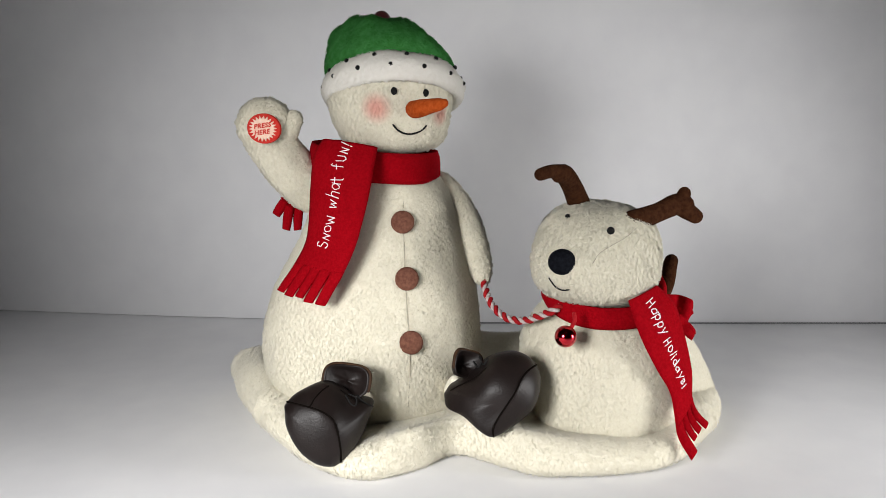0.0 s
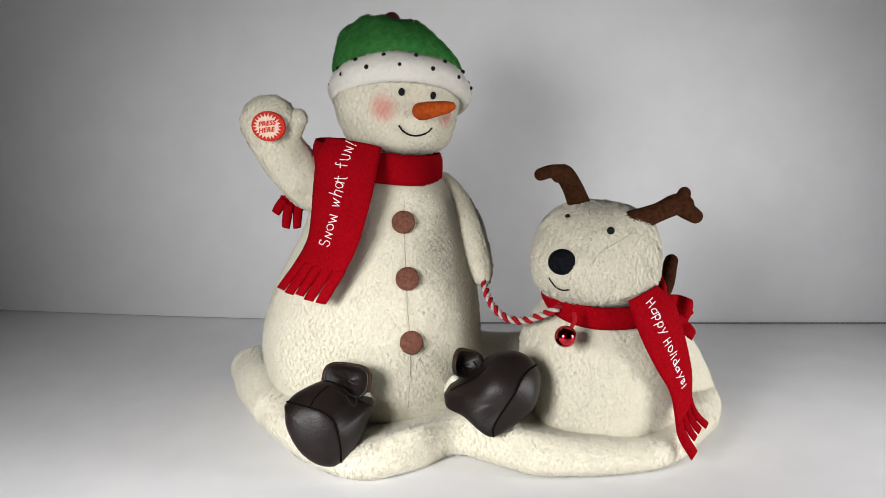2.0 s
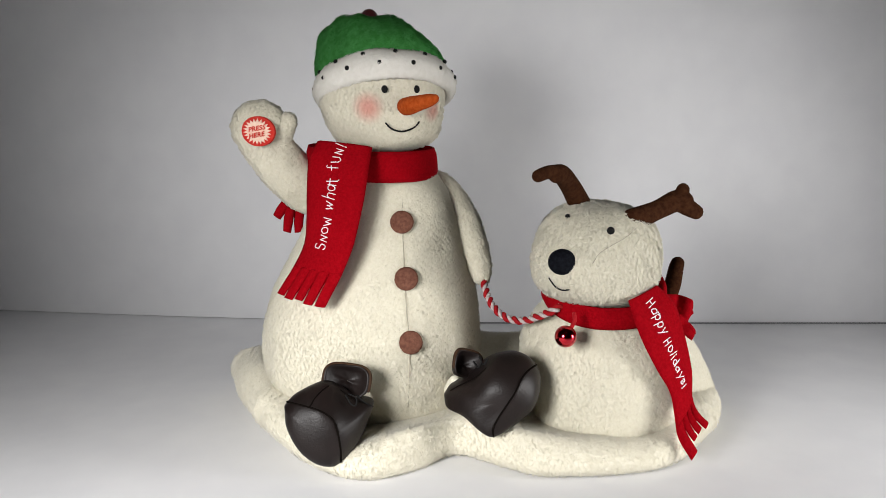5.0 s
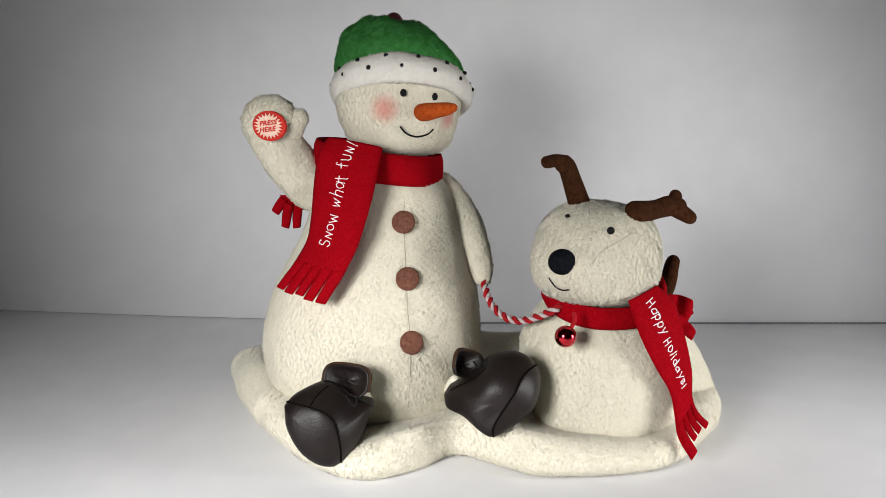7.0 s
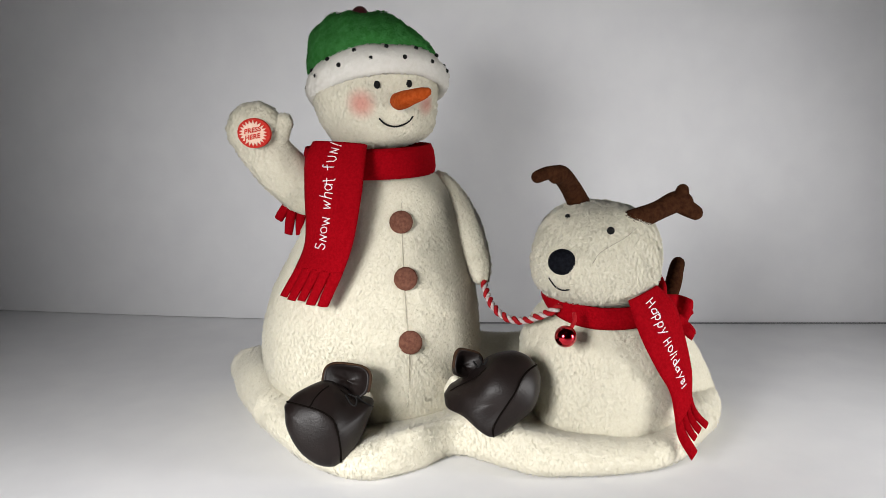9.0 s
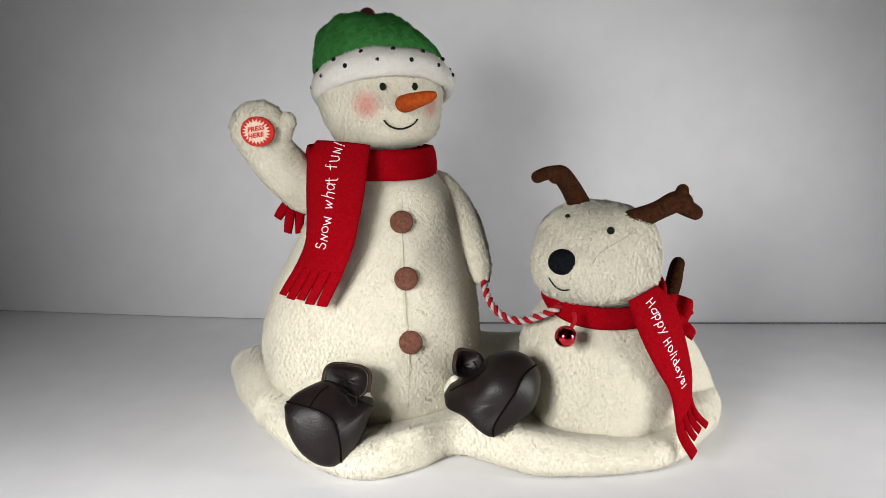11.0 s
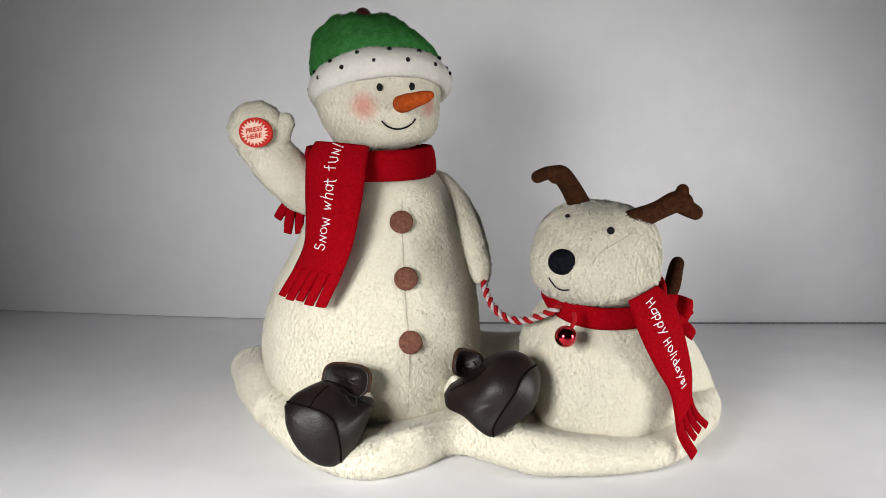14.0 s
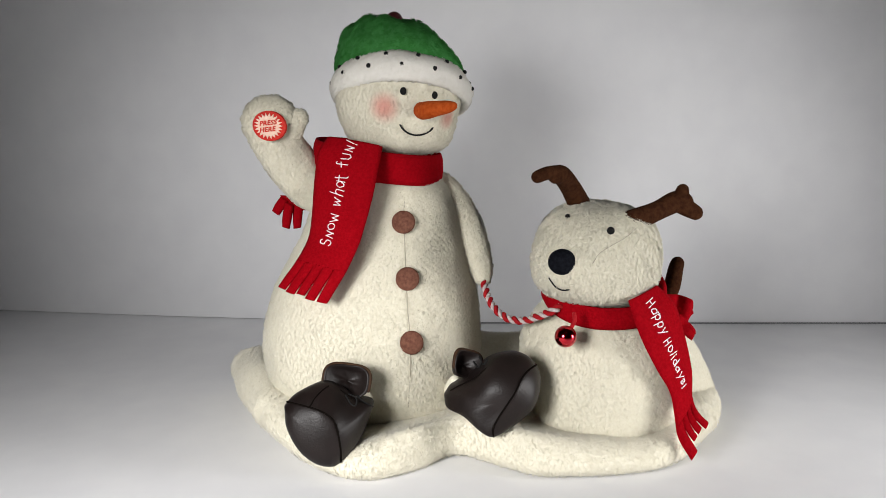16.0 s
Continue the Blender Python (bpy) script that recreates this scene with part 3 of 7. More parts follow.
# hand-sewn letters: width, then strokes with the capital height as 1
STROKES = {
    "S": (0.52, [arc(0.27, 0.74, 0.22, 0.22, 40, 250) + arc(0.25, 0.26, 0.24, 0.25, 80, -150)]),
    "N": (0.52, [[(0.02, 0.0), (0.05, 0.66)], [(0.05, 0.66), (0.44, 0.02)], [(0.44, 0.0), (0.47, 0.68)]]),
    "o": (0.50, [arc(0.25, 0.31, 0.22, 0.29, 100, 460, 14)]),
    "w": (0.64, [[(0.0, 0.62), (0.15, 0.02)], [(0.15, 0.02), (0.31, 0.50)], [(0.31, 0.50), (0.47, 0.02)], [(0.47, 0.02), (0.63, 0.66)]]),
    "h": (0.50, [[(0.05, 1.02), (0.05, 0.0)], [(0.05, 0.36)] + arc(0.25, 0.38, 0.19, 0.22, 150, 10, 7) + [(0.46, 0.0)]]),
    "a": (0.50, [arc(0.23, 0.28, 0.21, 0.27, 60, 400, 12), [(0.45, 0.60), (0.46, 0.0)]]),
    "t": (0.46, [[(0.22, 0.98), (0.22, 0.06), (0.32, 0.0)], [(0.0, 0.66), (0.44, 0.70)]]),
    "f": (0.46, [[(0.42, 0.98), (0.28, 1.0), (0.20, 0.86), (0.18, 0.0)], [(0.0, 0.56), (0.40, 0.62)]]),
    "u": (0.50, [[(0.03, 0.64)] + arc(0.24, 0.24, 0.21, 0.24, 180, 360, 8) + [(0.46, 0.66)]]),
    "!": (0.16, [[(0.10, 1.02), (0.07, 0.30)], [(0.06, 0.10), (0.06, 0.0)]]),
    "H": (0.56, [[(0.05, 1.0), (0.04, 0.0)], [(0.47, 1.02), (0.48, 0.0)], [(0.05, 0.50), (0.48, 0.54)]]),
    "p": (0.50, [[(0.05, 0.62), (0.04, -0.34)], arc(0.23, 0.31, 0.20, 0.28, 150, -160, 11)]),
    "y": (0.50, [[(0.03, 0.62), (0.24, 0.10)], [(0.46, 0.64), (0.10, -0.32)]]),
    "l": (0.18, [[(0.07, 1.02), (0.08, 0.0)]]),
    "i": (0.18, [[(0.07, 0.60), (0.08, 0.0)], [(0.07, 0.86), (0.07, 0.80)]]),
    "d": (0.52, [arc(0.22, 0.28, 0.20, 0.27, 60, 400, 12), [(0.45, 1.02), (0.45, 0.0)]]),
    "s": (0.40, [arc(0.20, 0.47, 0.15, 0.15, 40, 250, 7) + arc(0.18, 0.16, 0.17, 0.16, 80, -150, 7)]),
}


def write_on(band, text, u0, u1, v_mid, height, parent, upward, label, slope=0.0, thick=0.00031):
    rng = np.random.default_rng(len(text))
    lines, x = [], 0.0
    for ch in text:
        if ch == " ":
            x += 0.42
            continue
        wide, strokes = STROKES[ch]
        tip, up, size = rng.normal(0, 0.10), rng.normal(0, 0.06), rng.uniform(0.88, 1.10)
        for row in strokes:
            lines.append([(x + size * (px + tip * py) + rng.normal(0, 0.018), up + size * py + rng.normal(0, 0.018)) for px, py in row])
        x += wide + 0.17
    geos = []
    for row in lines:
        pts = []
        for px, py in spline([(a, b, 0.0) for a, b in row], max(6, 3 * len(row)))[:, :2]:
            g = px / x
            across = (py - 0.45) * height
            u = u1 + (u0 - u1) * g if upward else u0 + (u1 - u0) * g
            vv = v_mid + slope * (g - 0.5) + (-across if upward else across)
            pts.append((*(band.at(u, vv) + band.out(u, vv) * 0.00135), thick * rng.uniform(0.75, 1.2)))
        geos.append(tube(pts, len(pts), 6))
    return part("lettering", join(*geos), THREAD, parent, label)


write_on(tail_band, "SNow what fuN!", 0.01, 0.66, 0.45, 0.20, scarf_tail, True, "white hand-stitched words", 0.08)
back_end = part("scarf_back_end", Band([(-0.1086, 0.012, 0.1452), (-0.1060, 0.012, 0.1395), (-0.1050, 0.012, 0.1362)], [(-0.0885, 0.014, 0.1442), (-0.0905, 0.013, 0.1385), (-0.0915, 0.013, 0.1350)]).solid(0.0024, 10, 8), RED, toy, "short fringed scarf end behind the arm")
for a, b, c, d, y in (((-0.1082, 0.1440), (-0.1142, 0.1352), (-0.1030, 0.1412), (-0.1092, 0.1316), 0.0115),
                      ((-0.1050, 0.1405), (-0.1077, 0.1245), (-0.0993, 0.1385), (-0.1022, 0.1228), 0.0100),
                      ((-0.0995, 0.1395), (-0.1004, 0.1226), (-0.0935, 0.1380), (-0.0950, 0.1236), 0.0120)):
    mid = lambda p, q, k: ((p[0] + q[0]) / 2 + k, y - 0.001, (p[1] + q[1]) / 2)
    strip = Band([(a[0], y, a[1]), mid(a, b, -0.0003), (b[0], y, b[1])], [(c[0], y, c[1]), mid(c, d, 0.0003), (d[0], y, d[1])], bulge=0.0008)
    part("fringe", strip.solid(0.0024, 10, 6, taper=0.05), RED, back_end)


# ---- boots
def pillow(outline, seam, front, back, centre, n=22, m=96, ridge=0.0012):
    """A stuffed leather boot: padded panels that meet in a raised seam over its front."""
    loop = spline(outline + [outline[0]], m + 1)[:-1]
    line = spline(seam, 60)
    c = np.array(centre, float)
    wide, tall = 0.9 * np.abs(loop[:, 0] - c[0]).mean() * 1.57, 0.9 * np.abs(loop[:, 2] - c[2]).mean() * 1.57
    verts = []
    for i in range(2 * n + 1):
        b = math.pi * i / (2 * n)
        k = math.sin(b) ** 0.92
        d = -front * math.cos(b) if b < math.pi / 2 else -back * math.cos(b)
        for p in loop:
            a = math.atan2(p[2] - c[2], p[0] - c[0])
            oval = c + np.array((wide * math.cos(a), 0.0, tall * math.sin(a)))
            q = c + ((1 - k * k) * (oval - c) + k * k * (p - c)) * max(k, 0.002)
            q[1] += d
            if b < math.pi / 2:
                e = np.min(np.hypot(line[:, 0] - q[0], line[:, 2] - q[2]))
                q[1] -= ridge * math.exp(-e / 0.0035) * min(1.0, 2.5 * (1 - k))
            verts.append(tuple(q))
    return wobble(verts, 0.014, 0.0008), grid_faces(2 * n + 1, m)


def surface_line(ob, points, lift, n=40):
    """The points moved on to the front of a mesh."""
    from_front = []
    tree = BVHTree.FromObject(ob, bpy.context.evaluated_depsgraph_get())
    for x, y, z in spline(points, n):
        hit = tree.ray_cast(Vector((x, y - 0.1, z + 0.04)), Vector((0, 0.93, -0.372)))
        if hit[0]:
            from_front.append(hit[0] + lift * hit[1])
    return from_front


def boot(outline, seam, front, back, centre, tongue, leg, laces, trims, close=1.025):
    ob = part("boot", pillow(outline, seam, front, back, centre), LEATHER, toy, "padded dark brown leather boot with a stitched seam")
    bpy.context.view_layer.update()
    line = surface_line(ob, seam, 0.0002)
    part("stitching", stitches([tuple(p) for p in line], 0.00048, 34), STITCH, ob, "dark seam stitching")
    for row in trims:
        line = surface_line(ob, row, 0.0001)
        if len(line) > 8:
            part("stitching", stitches([tuple(p) for p in line], 0.00035, 16), STITCH, ob, "fine dark stitching on the upper")
    c, r, turn = tongue
    rounded = lambda q, k: Vector((r[0] * k * math.copysign(abs(math.cos(q)) ** 0.62, math.cos(q)), 0.0, r[2] * k * math.copysign(abs(math.sin(q)) ** 0.62, math.sin(q))))
    v, wide, m = [], (0.02, 0.25, 0.5, 0.72, 0.88, 0.97, 1.0, 0.97, 0.8, 0.4, 0.02), 40
    deep = (0.25, 0.2, 0.05, -0.2, -0.5, -0.55, -0.2, 0.25, 0.6, 0.8, 0.85)
    for k, d in zip(wide, deep):
        for i in range(m):
            p = rounded(2 * math.pi * i / m, k)
            crease = 0.16 * math.sin(p.z * 1500 + 260 * p.x + 2) * max(0.0, 1 - 1.2 * k) + 0.10 * math.sin(p.x * 900 + p.z * 500) * (1 - k)
            bow = 0.45 * (p.x / r[0]) ** 2
            v.append(Vector(c) + turn @ Vector((p.x, r[1] * (d + crease - bow), p.z)))
    part("tongue", (wobble(v, 0.006, 0.0005), grid_faces(len(wide), m)), LEATHER, ob, "creased leather ankle flap")
    rim = [Vector(c) + turn @ (rounded(q, 1.0) + Vector((0, r[1] * (-0.25 - 0.45 * (abs(math.cos(q)) ** 1.24)), 0))) for q in np.linspace(-0.25, math.pi + 0.25, 30)]
    part("edge", tube([(*p, 0.0011) for p in rim], 70, 8), LINING, ob, "brown raw leather edge")
    part("leg", tube(leg, 12, 18), PLUSH, ob, "cream leg stump inside the boot")
    ob.location, ob.scale = (0, 0.5 * (close - 1), -0.19 * (close - 1)), (close, close, close)
    for loop in laces:
        part("lace", tube([(*q, 0.0005) for q in loop], 24, 6), BLACK, ob, "dark lace")


boot([(-0.0854, -0.105, 0.0431), (-0.0799, -0.103, 0.0484), (-0.0718, -0.1, 0.0525), (-0.0637, -0.098, 0.0537), (-0.0564, -0.096, 0.0501), (-0.0487, -0.094, 0.0446), (-0.0397, -0.09, 0.0408), (-0.039, -0.092, 0.037), (-0.0432, -0.098, 0.0269), (-0.0497, -0.105, 0.0168), (-0.0547, -0.108, 0.0126), (-0.0596, -0.11, 0.0116), (-0.068, -0.11, 0.0135), (-0.0771, -0.109, 0.0217), (-0.0838, -0.107, 0.0337)],
     [(-0.0843, -0.11, 0.0472), (-0.0773, -0.112, 0.0463), (-0.0697, -0.113, 0.0448), (-0.0622, -0.114, 0.0421), (-0.0572, -0.114, 0.0377), (-0.0551, -0.113, 0.0304), (-0.054, -0.112, 0.0214), (-0.0544, -0.108, 0.0126)],
     0.017, 0.024, (-0.0643, -0.102, 0.0311),
     ((-0.0535, -0.088, 0.0512), (0.0128, 0.006, 0.0090), pose(0, 0, 0, -20, 8, 0).to_3x3()),
     [(-0.0445, -0.068, 0.0314, 0.0045), (-0.0444, -0.078, 0.0385, 0.0035), (-0.0449, -0.085, 0.0427, 0.0031)],
     [[(-0.0521, -0.106, 0.0492), (-0.0489, -0.108, 0.0449), (-0.0465, -0.108, 0.0445), (-0.0466, -0.106, 0.0479), (-0.0504, -0.105, 0.0495)], [(-0.0467, -0.1, 0.047), (-0.0429, -0.099, 0.0428), (-0.0388, -0.094, 0.0384)]],
     [[(-0.07, -0.11, 0.0443), (-0.0681, -0.11, 0.0487), (-0.065, -0.108, 0.0524), (-0.0619, -0.104, 0.0538)], [(-0.0559, -0.104, 0.0516), (-0.0493, -0.104, 0.0466), (-0.0408, -0.098, 0.0412)]], close=1.014)
boot([(0.0003, -0.086, 0.043), (0.0041, -0.086, 0.0483), (0.012, -0.087, 0.0529), (0.0195, -0.089, 0.0588), (0.0262, -0.09, 0.065), (0.0325, -0.09, 0.0676), (0.0409, -0.09, 0.0679), (0.0488, -0.09, 0.0643), (0.0535, -0.091, 0.0569), (0.0534, -0.093, 0.0478), (0.0484, -0.097, 0.0388), (0.0388, -0.102, 0.0311), (0.0272, -0.106, 0.0262), (0.0187, -0.104, 0.0303), (0.0096, -0.098, 0.0356), (0.0019, -0.09, 0.0375)],
     [(0.0517, -0.094, 0.0627), (0.0462, -0.1, 0.0611), (0.0418, -0.104, 0.0573), (0.0383, -0.107, 0.0511), (0.0334, -0.109, 0.044), (0.0289, -0.11, 0.0371), (0.0266, -0.11, 0.0317), (0.0271, -0.107, 0.0263)],
     0.018, 0.026, (0.0315, -0.093, 0.0471),
     ((0.0121, -0.084, 0.0595), (0.0084, 0.006, 0.0077), pose(0, 0, 0, -20, 18, 20).to_3x3()),
     [(0.0054, -0.06, 0.0363, 0.0049), (0.0056, -0.072, 0.0439, 0.0035), (0.0068, -0.08, 0.0486, 0.0031)],
     [[(0.0165, -0.1, 0.0661), (0.0188, -0.103, 0.0639), (0.0206, -0.103, 0.0664)], [(0.0195, -0.1, 0.0687), (0.0218, -0.104, 0.0658), (0.0236, -0.103, 0.0683)]],
     [[(0.0043, -0.1, 0.0502), (0.011, -0.102, 0.0547), (0.0185, -0.104, 0.0592), (0.0236, -0.104, 0.0642)]])

# ---- lead of twisted cord
lead = spline([(0.0260, -0.018, 0.0945), (0.0276, -0.026, 0.0875), (0.0318, -0.036, 0.0807), (0.0389, -0.044, 0.0763), (0.048, -0.05, 0.076), (0.0571, -0.058, 0.0808), (0.0661, -0.064, 0.0867), (0.0759, -0.05, 0.0886)], 90)
rope = new("lead")
rope.parent = toy
tagged(rope, "twisted red and white cord lead between arm and puppy")
for phase, mat, tag in ((0.0, CORD_RED, "red strand"), (math.pi, COTTON, "white strand")):
    rows = []
    for i, p in enumerate(lead):
        q = phase + i * 0.78
        d = lead[min(i + 1, 89)] - lead[max(i - 1, 0)]
        d /= np.linalg.norm(d)
        e = np.cross(d, (0, 1, 0))
        e /= np.linalg.norm(e)
        g = np.cross(d, e)
        rows.append((*(p + 0.00115 * (math.cos(q) * e + math.sin(q) * g)), 0.00140 if mat is CORD_RED else 0.00118))
    part("strand", tube(rows, 400, 8), mat, rope, tag)

# ---------------------------------------------------------------- the reindeer puppy
haunch = part("puppy_haunch", lathe([(0.002, 0.140, 0.020, 0.002, 0.018), (0.006, 0.140, 0.042, 0.002, 0.034), (0.022, 0.139, 0.0425, 0.002, 0.036), (0.040, 0.137, 0.0365, 0.002, 0.033), (0.058, 0.133, 0.0290, 0.0, 0.028), (0.073, 0.129, 0.020, 0.0, 0.020), (0.080, 0.127, 0.006, 0.0, 0.006)], 30, 40), PLUSH, toy, "rounded cream plush haunch behind the puppy's scarf")
nap(haunch, 40000, 0.0020, 0.00021, PILE, seed=14)
DOG = [(-0.0017, 0.1012, 0.0198), (0.0051, 0.1015, 0.0354), (0.0163, 0.1013, 0.0448), (0.0312, 0.1008, 0.0502), (0.046, 0.1004, 0.0518), (0.0606, 0.0995, 0.0501), (0.0715, 0.0997, 0.0449), (0.0805, 0.1003, 0.0386), (0.0895, 0.1009, 0.0306)]
dog_body = part("puppy_body", lathe([(z, cx, rx, -0.030 - 0.016 * math.exp(-(z / 0.03) ** 2), rx * 0.98) for z, cx, rx in DOG], 56, 80), PLUSH, toy, "pear-shaped cream plush puppy body")
nap(dog_body, 150000, 0.0019, 0.00020, PILE, seed=12)

DHEAD = [(0.0853, 0.0964, 0.012), (0.0899, 0.0945, 0.0257), (0.0969, 0.0919, 0.0342), (0.1073, 0.0916, 0.0374), (0.1176, 0.0919, 0.0377), (0.1279, 0.0926, 0.0355), (0.1364, 0.0924, 0.031), (0.1432, 0.092, 0.0227), (0.1472, 0.0902, 0.0109)]


def puppy_head():
    """A round head with a blunt muzzle pushed out round the nose."""
    v, f = lathe([(z, cx, rx, -0.045, rx * 0.95) for z, cx, rx in DHEAD], 48, 72)
    root, way = Vector((0.0690, -0.072, 0.1120)), Vector((-0.12, -0.99, -0.05))
    return [p + way * 0.0085 * math.exp(-((p - root).length / 0.019) ** 2) for p in v], f


dog_head = part("puppy_head", puppy_head(), PLUSH, toy, "shaggy cream plush puppy head")
nap(dog_head, 110000, 0.0028, 0.00023, PILE, seed=13, lean=0.74, curl=0.9, rough=0.18)


bpy.context.view_layer.update()
head_tree = BVHTree.FromObject(dog_head, bpy.context.evaluated_depsgraph_get())


def dog_front(x, z):
    hit = head_tree.ray_cast(Vector((x, -0.2, z)), Vector((0, 1, 0)))
    return hit[0].y


for x, z, r in ((*(0.0716, 0.1405), 0.0016), (*(0.0931, 0.1343), 0.0023)):
    part("eye", ball((x, dog_front(x, z) - 0.0012, z), (r, 0.0016, r), 10, 14), BLACK, dog_head, "black embroidered eye")
x, z = (0.0659, 0.1174)
part("nose", ball((x, dog_front(x, z) - 0.002, z), (0.0078, 0.006, 0.0073), 16, 24), NOSE, dog_head, "big round black velvet nose")
smile = [(x, dog_front(x, z) - 0.0028, z) for x, z in ((0.0599, 0.1069), (0.0626, 0.103), (0.0649, 0.1013), (0.0675, 0.101), (0.0701, 0.102))]
part("mouth", stitches(smile, 0.0004, 6), BLACK, dog_head, "thin black stitched smile")

crease = surface_line(dog_head, [(0.1077, -0.078, 0.1365), (0.1007, -0.078, 0.1302), (0.0931, -0.078, 0.1254), (0.0863, -0.078, 0.1206), (0.0824, -0.078, 0.1149)], 0.0011)
part("seam", tube([(*p, 0.00028) for p in crease], 50, 6), SEAM, dog_head, "sewn seam across the cheek")
antler_l = part("antler", join(tube([(0.0813, -0.045, 0.1452, 0.0068), (0.075, -0.055, 0.1567, 0.006), (0.0683, -0.067, 0.1649, 0.0055), (0.0643, -0.071, 0.1651, 0.0048)], 20, 18, flat=0.8),
                               tube([(0.0677, -0.069, 0.1663, 0.0045), (0.0597, -0.074, 0.1669, 0.0038), (0.0533, -0.078, 0.1655, 0.0035)], 14, 16, flat=0.8)), SUEDE, toy, "brown suede antler with a folded tip")
antler_r = part("antler", join(tube([(0.1075, -0.064, 0.1370, 0.0072), (0.1240, -0.056, 0.1418, 0.0058), (0.1369, -0.05, 0.1463, 0.0064), (0.1423, -0.05, 0.1463, 0.0054)], 20, 18, flat=0.75),
                               tube([(0.1382, -0.05, 0.147, 0.0054), (0.1407, -0.05, 0.1503, 0.0044), (0.1416, -0.05, 0.1527, 0.004)], 10, 16, flat=0.75),
                               tube([(0.139, -0.05, 0.1457, 0.0057), (0.1451, -0.05, 0.1417, 0.005), (0.1489, -0.05, 0.1393, 0.0044)], 10, 16, flat=0.75)), SUEDE, toy, "brown suede antler with a forked tip")
dog_tail = part("puppy_tail", tube([(0.1438, 0.02, 0.0615, 0.0058), (0.1543, 0.024, 0.0815, 0.0058), (0.1578, 0.026, 0.0956, 0.0051), (0.1588, 0.026, 0.0996, 0.0047)], 18, 18), SUEDE, toy, "short brown suede tail")

dog_collar = part("puppy_collar", collar(0.0982, -0.04, 0.0934, 0.0352, 0.034, 0.0125, (0.02, 0.30), ripple=0.0003), RED, toy, "red felt scarf round the puppy's neck")
dog_band = Band([(0.1038, -0.08, 0.0953), (0.107, -0.084, 0.084), (0.112, -0.086, 0.0716), (0.1199, -0.086, 0.0569), (0.1281, -0.085, 0.0433), (0.1303, -0.088, 0.0311), (0.1309, -0.094, 0.0203), (0.1365, -0.1, 0.0087)],
                [(0.1243, -0.062, 0.1003), (0.134, -0.064, 0.0907), (0.1386, -0.066, 0.0777), (0.1427, -0.067, 0.0627), (0.1446, -0.07, 0.05), (0.144, -0.074, 0.0377), (0.1453, -0.082, 0.0312), (0.151, -0.086, 0.026)], bulge=0.002)
dog_scarf = part("puppy_scarf_end", dog_band.solid(0.0024, 50, 12, 0.0, 0.80), RED, toy, "hanging red felt scarf end with white lettering")
for lo, hi, end in ((0.0, 0.34, 1.0), (0.34, 0.56, 0.955), (0.56, 0.79, 0.96), (0.79, 1.0, 0.99)):
    part("fringe", dog_band.solid(0.0024, 12, 5, 0.795, end, lo, hi, 0.12), RED, dog_scarf)
write_on(dog_band, "Happy Holidays!", 0.06, 0.645, 0.48, 0.21, dog_scarf, False, "white hand-stitched words")
rear_band = Band([(0.1452, -0.01, 0.0841), (0.1558, -0.008, 0.0825), (0.163, -0.008, 0.0798)], [(0.1468, -0.01, 0.0659), (0.1579, -0.008, 0.0627), (0.165, -0.008, 0.07)], ripple=0.002)
part("scarf_back_end", rear_band.solid(0.0024, 16, 8), RED, toy, "crumpled red felt scarf end behind the puppy")
low_band = Band([(0.1480, -0.030, 0.0760), (0.1560, -0.028, 0.0690), (0.1600, -0.027, 0.0640)], [(0.1440, -0.031, 0.0680), (0.1530, -0.029, 0.0610), (0.1580, -0.028, 0.0575)], ripple=0.001)
part("scarf_back_end", low_band.solid(0.0024, 12, 6), RED, toy, "short red felt tab hanging behind the puppy")

bell = part("jingle_bell", ball((0.0678, -0.088, 0.0767), (0.0061, 0.0061, 0.0061), 24, 36), CHROME, toy, "shiny red metal jingle bell")
part("bell_loop", tube([(0.0715, -0.086, 0.0819, 0.0012), (0.0731, -0.085, 0.0849, 0.0012), (0.0731, -0.083, 0.0883, 0.0012)], 10, 10), CORD_RED, bell, "red cord loop")


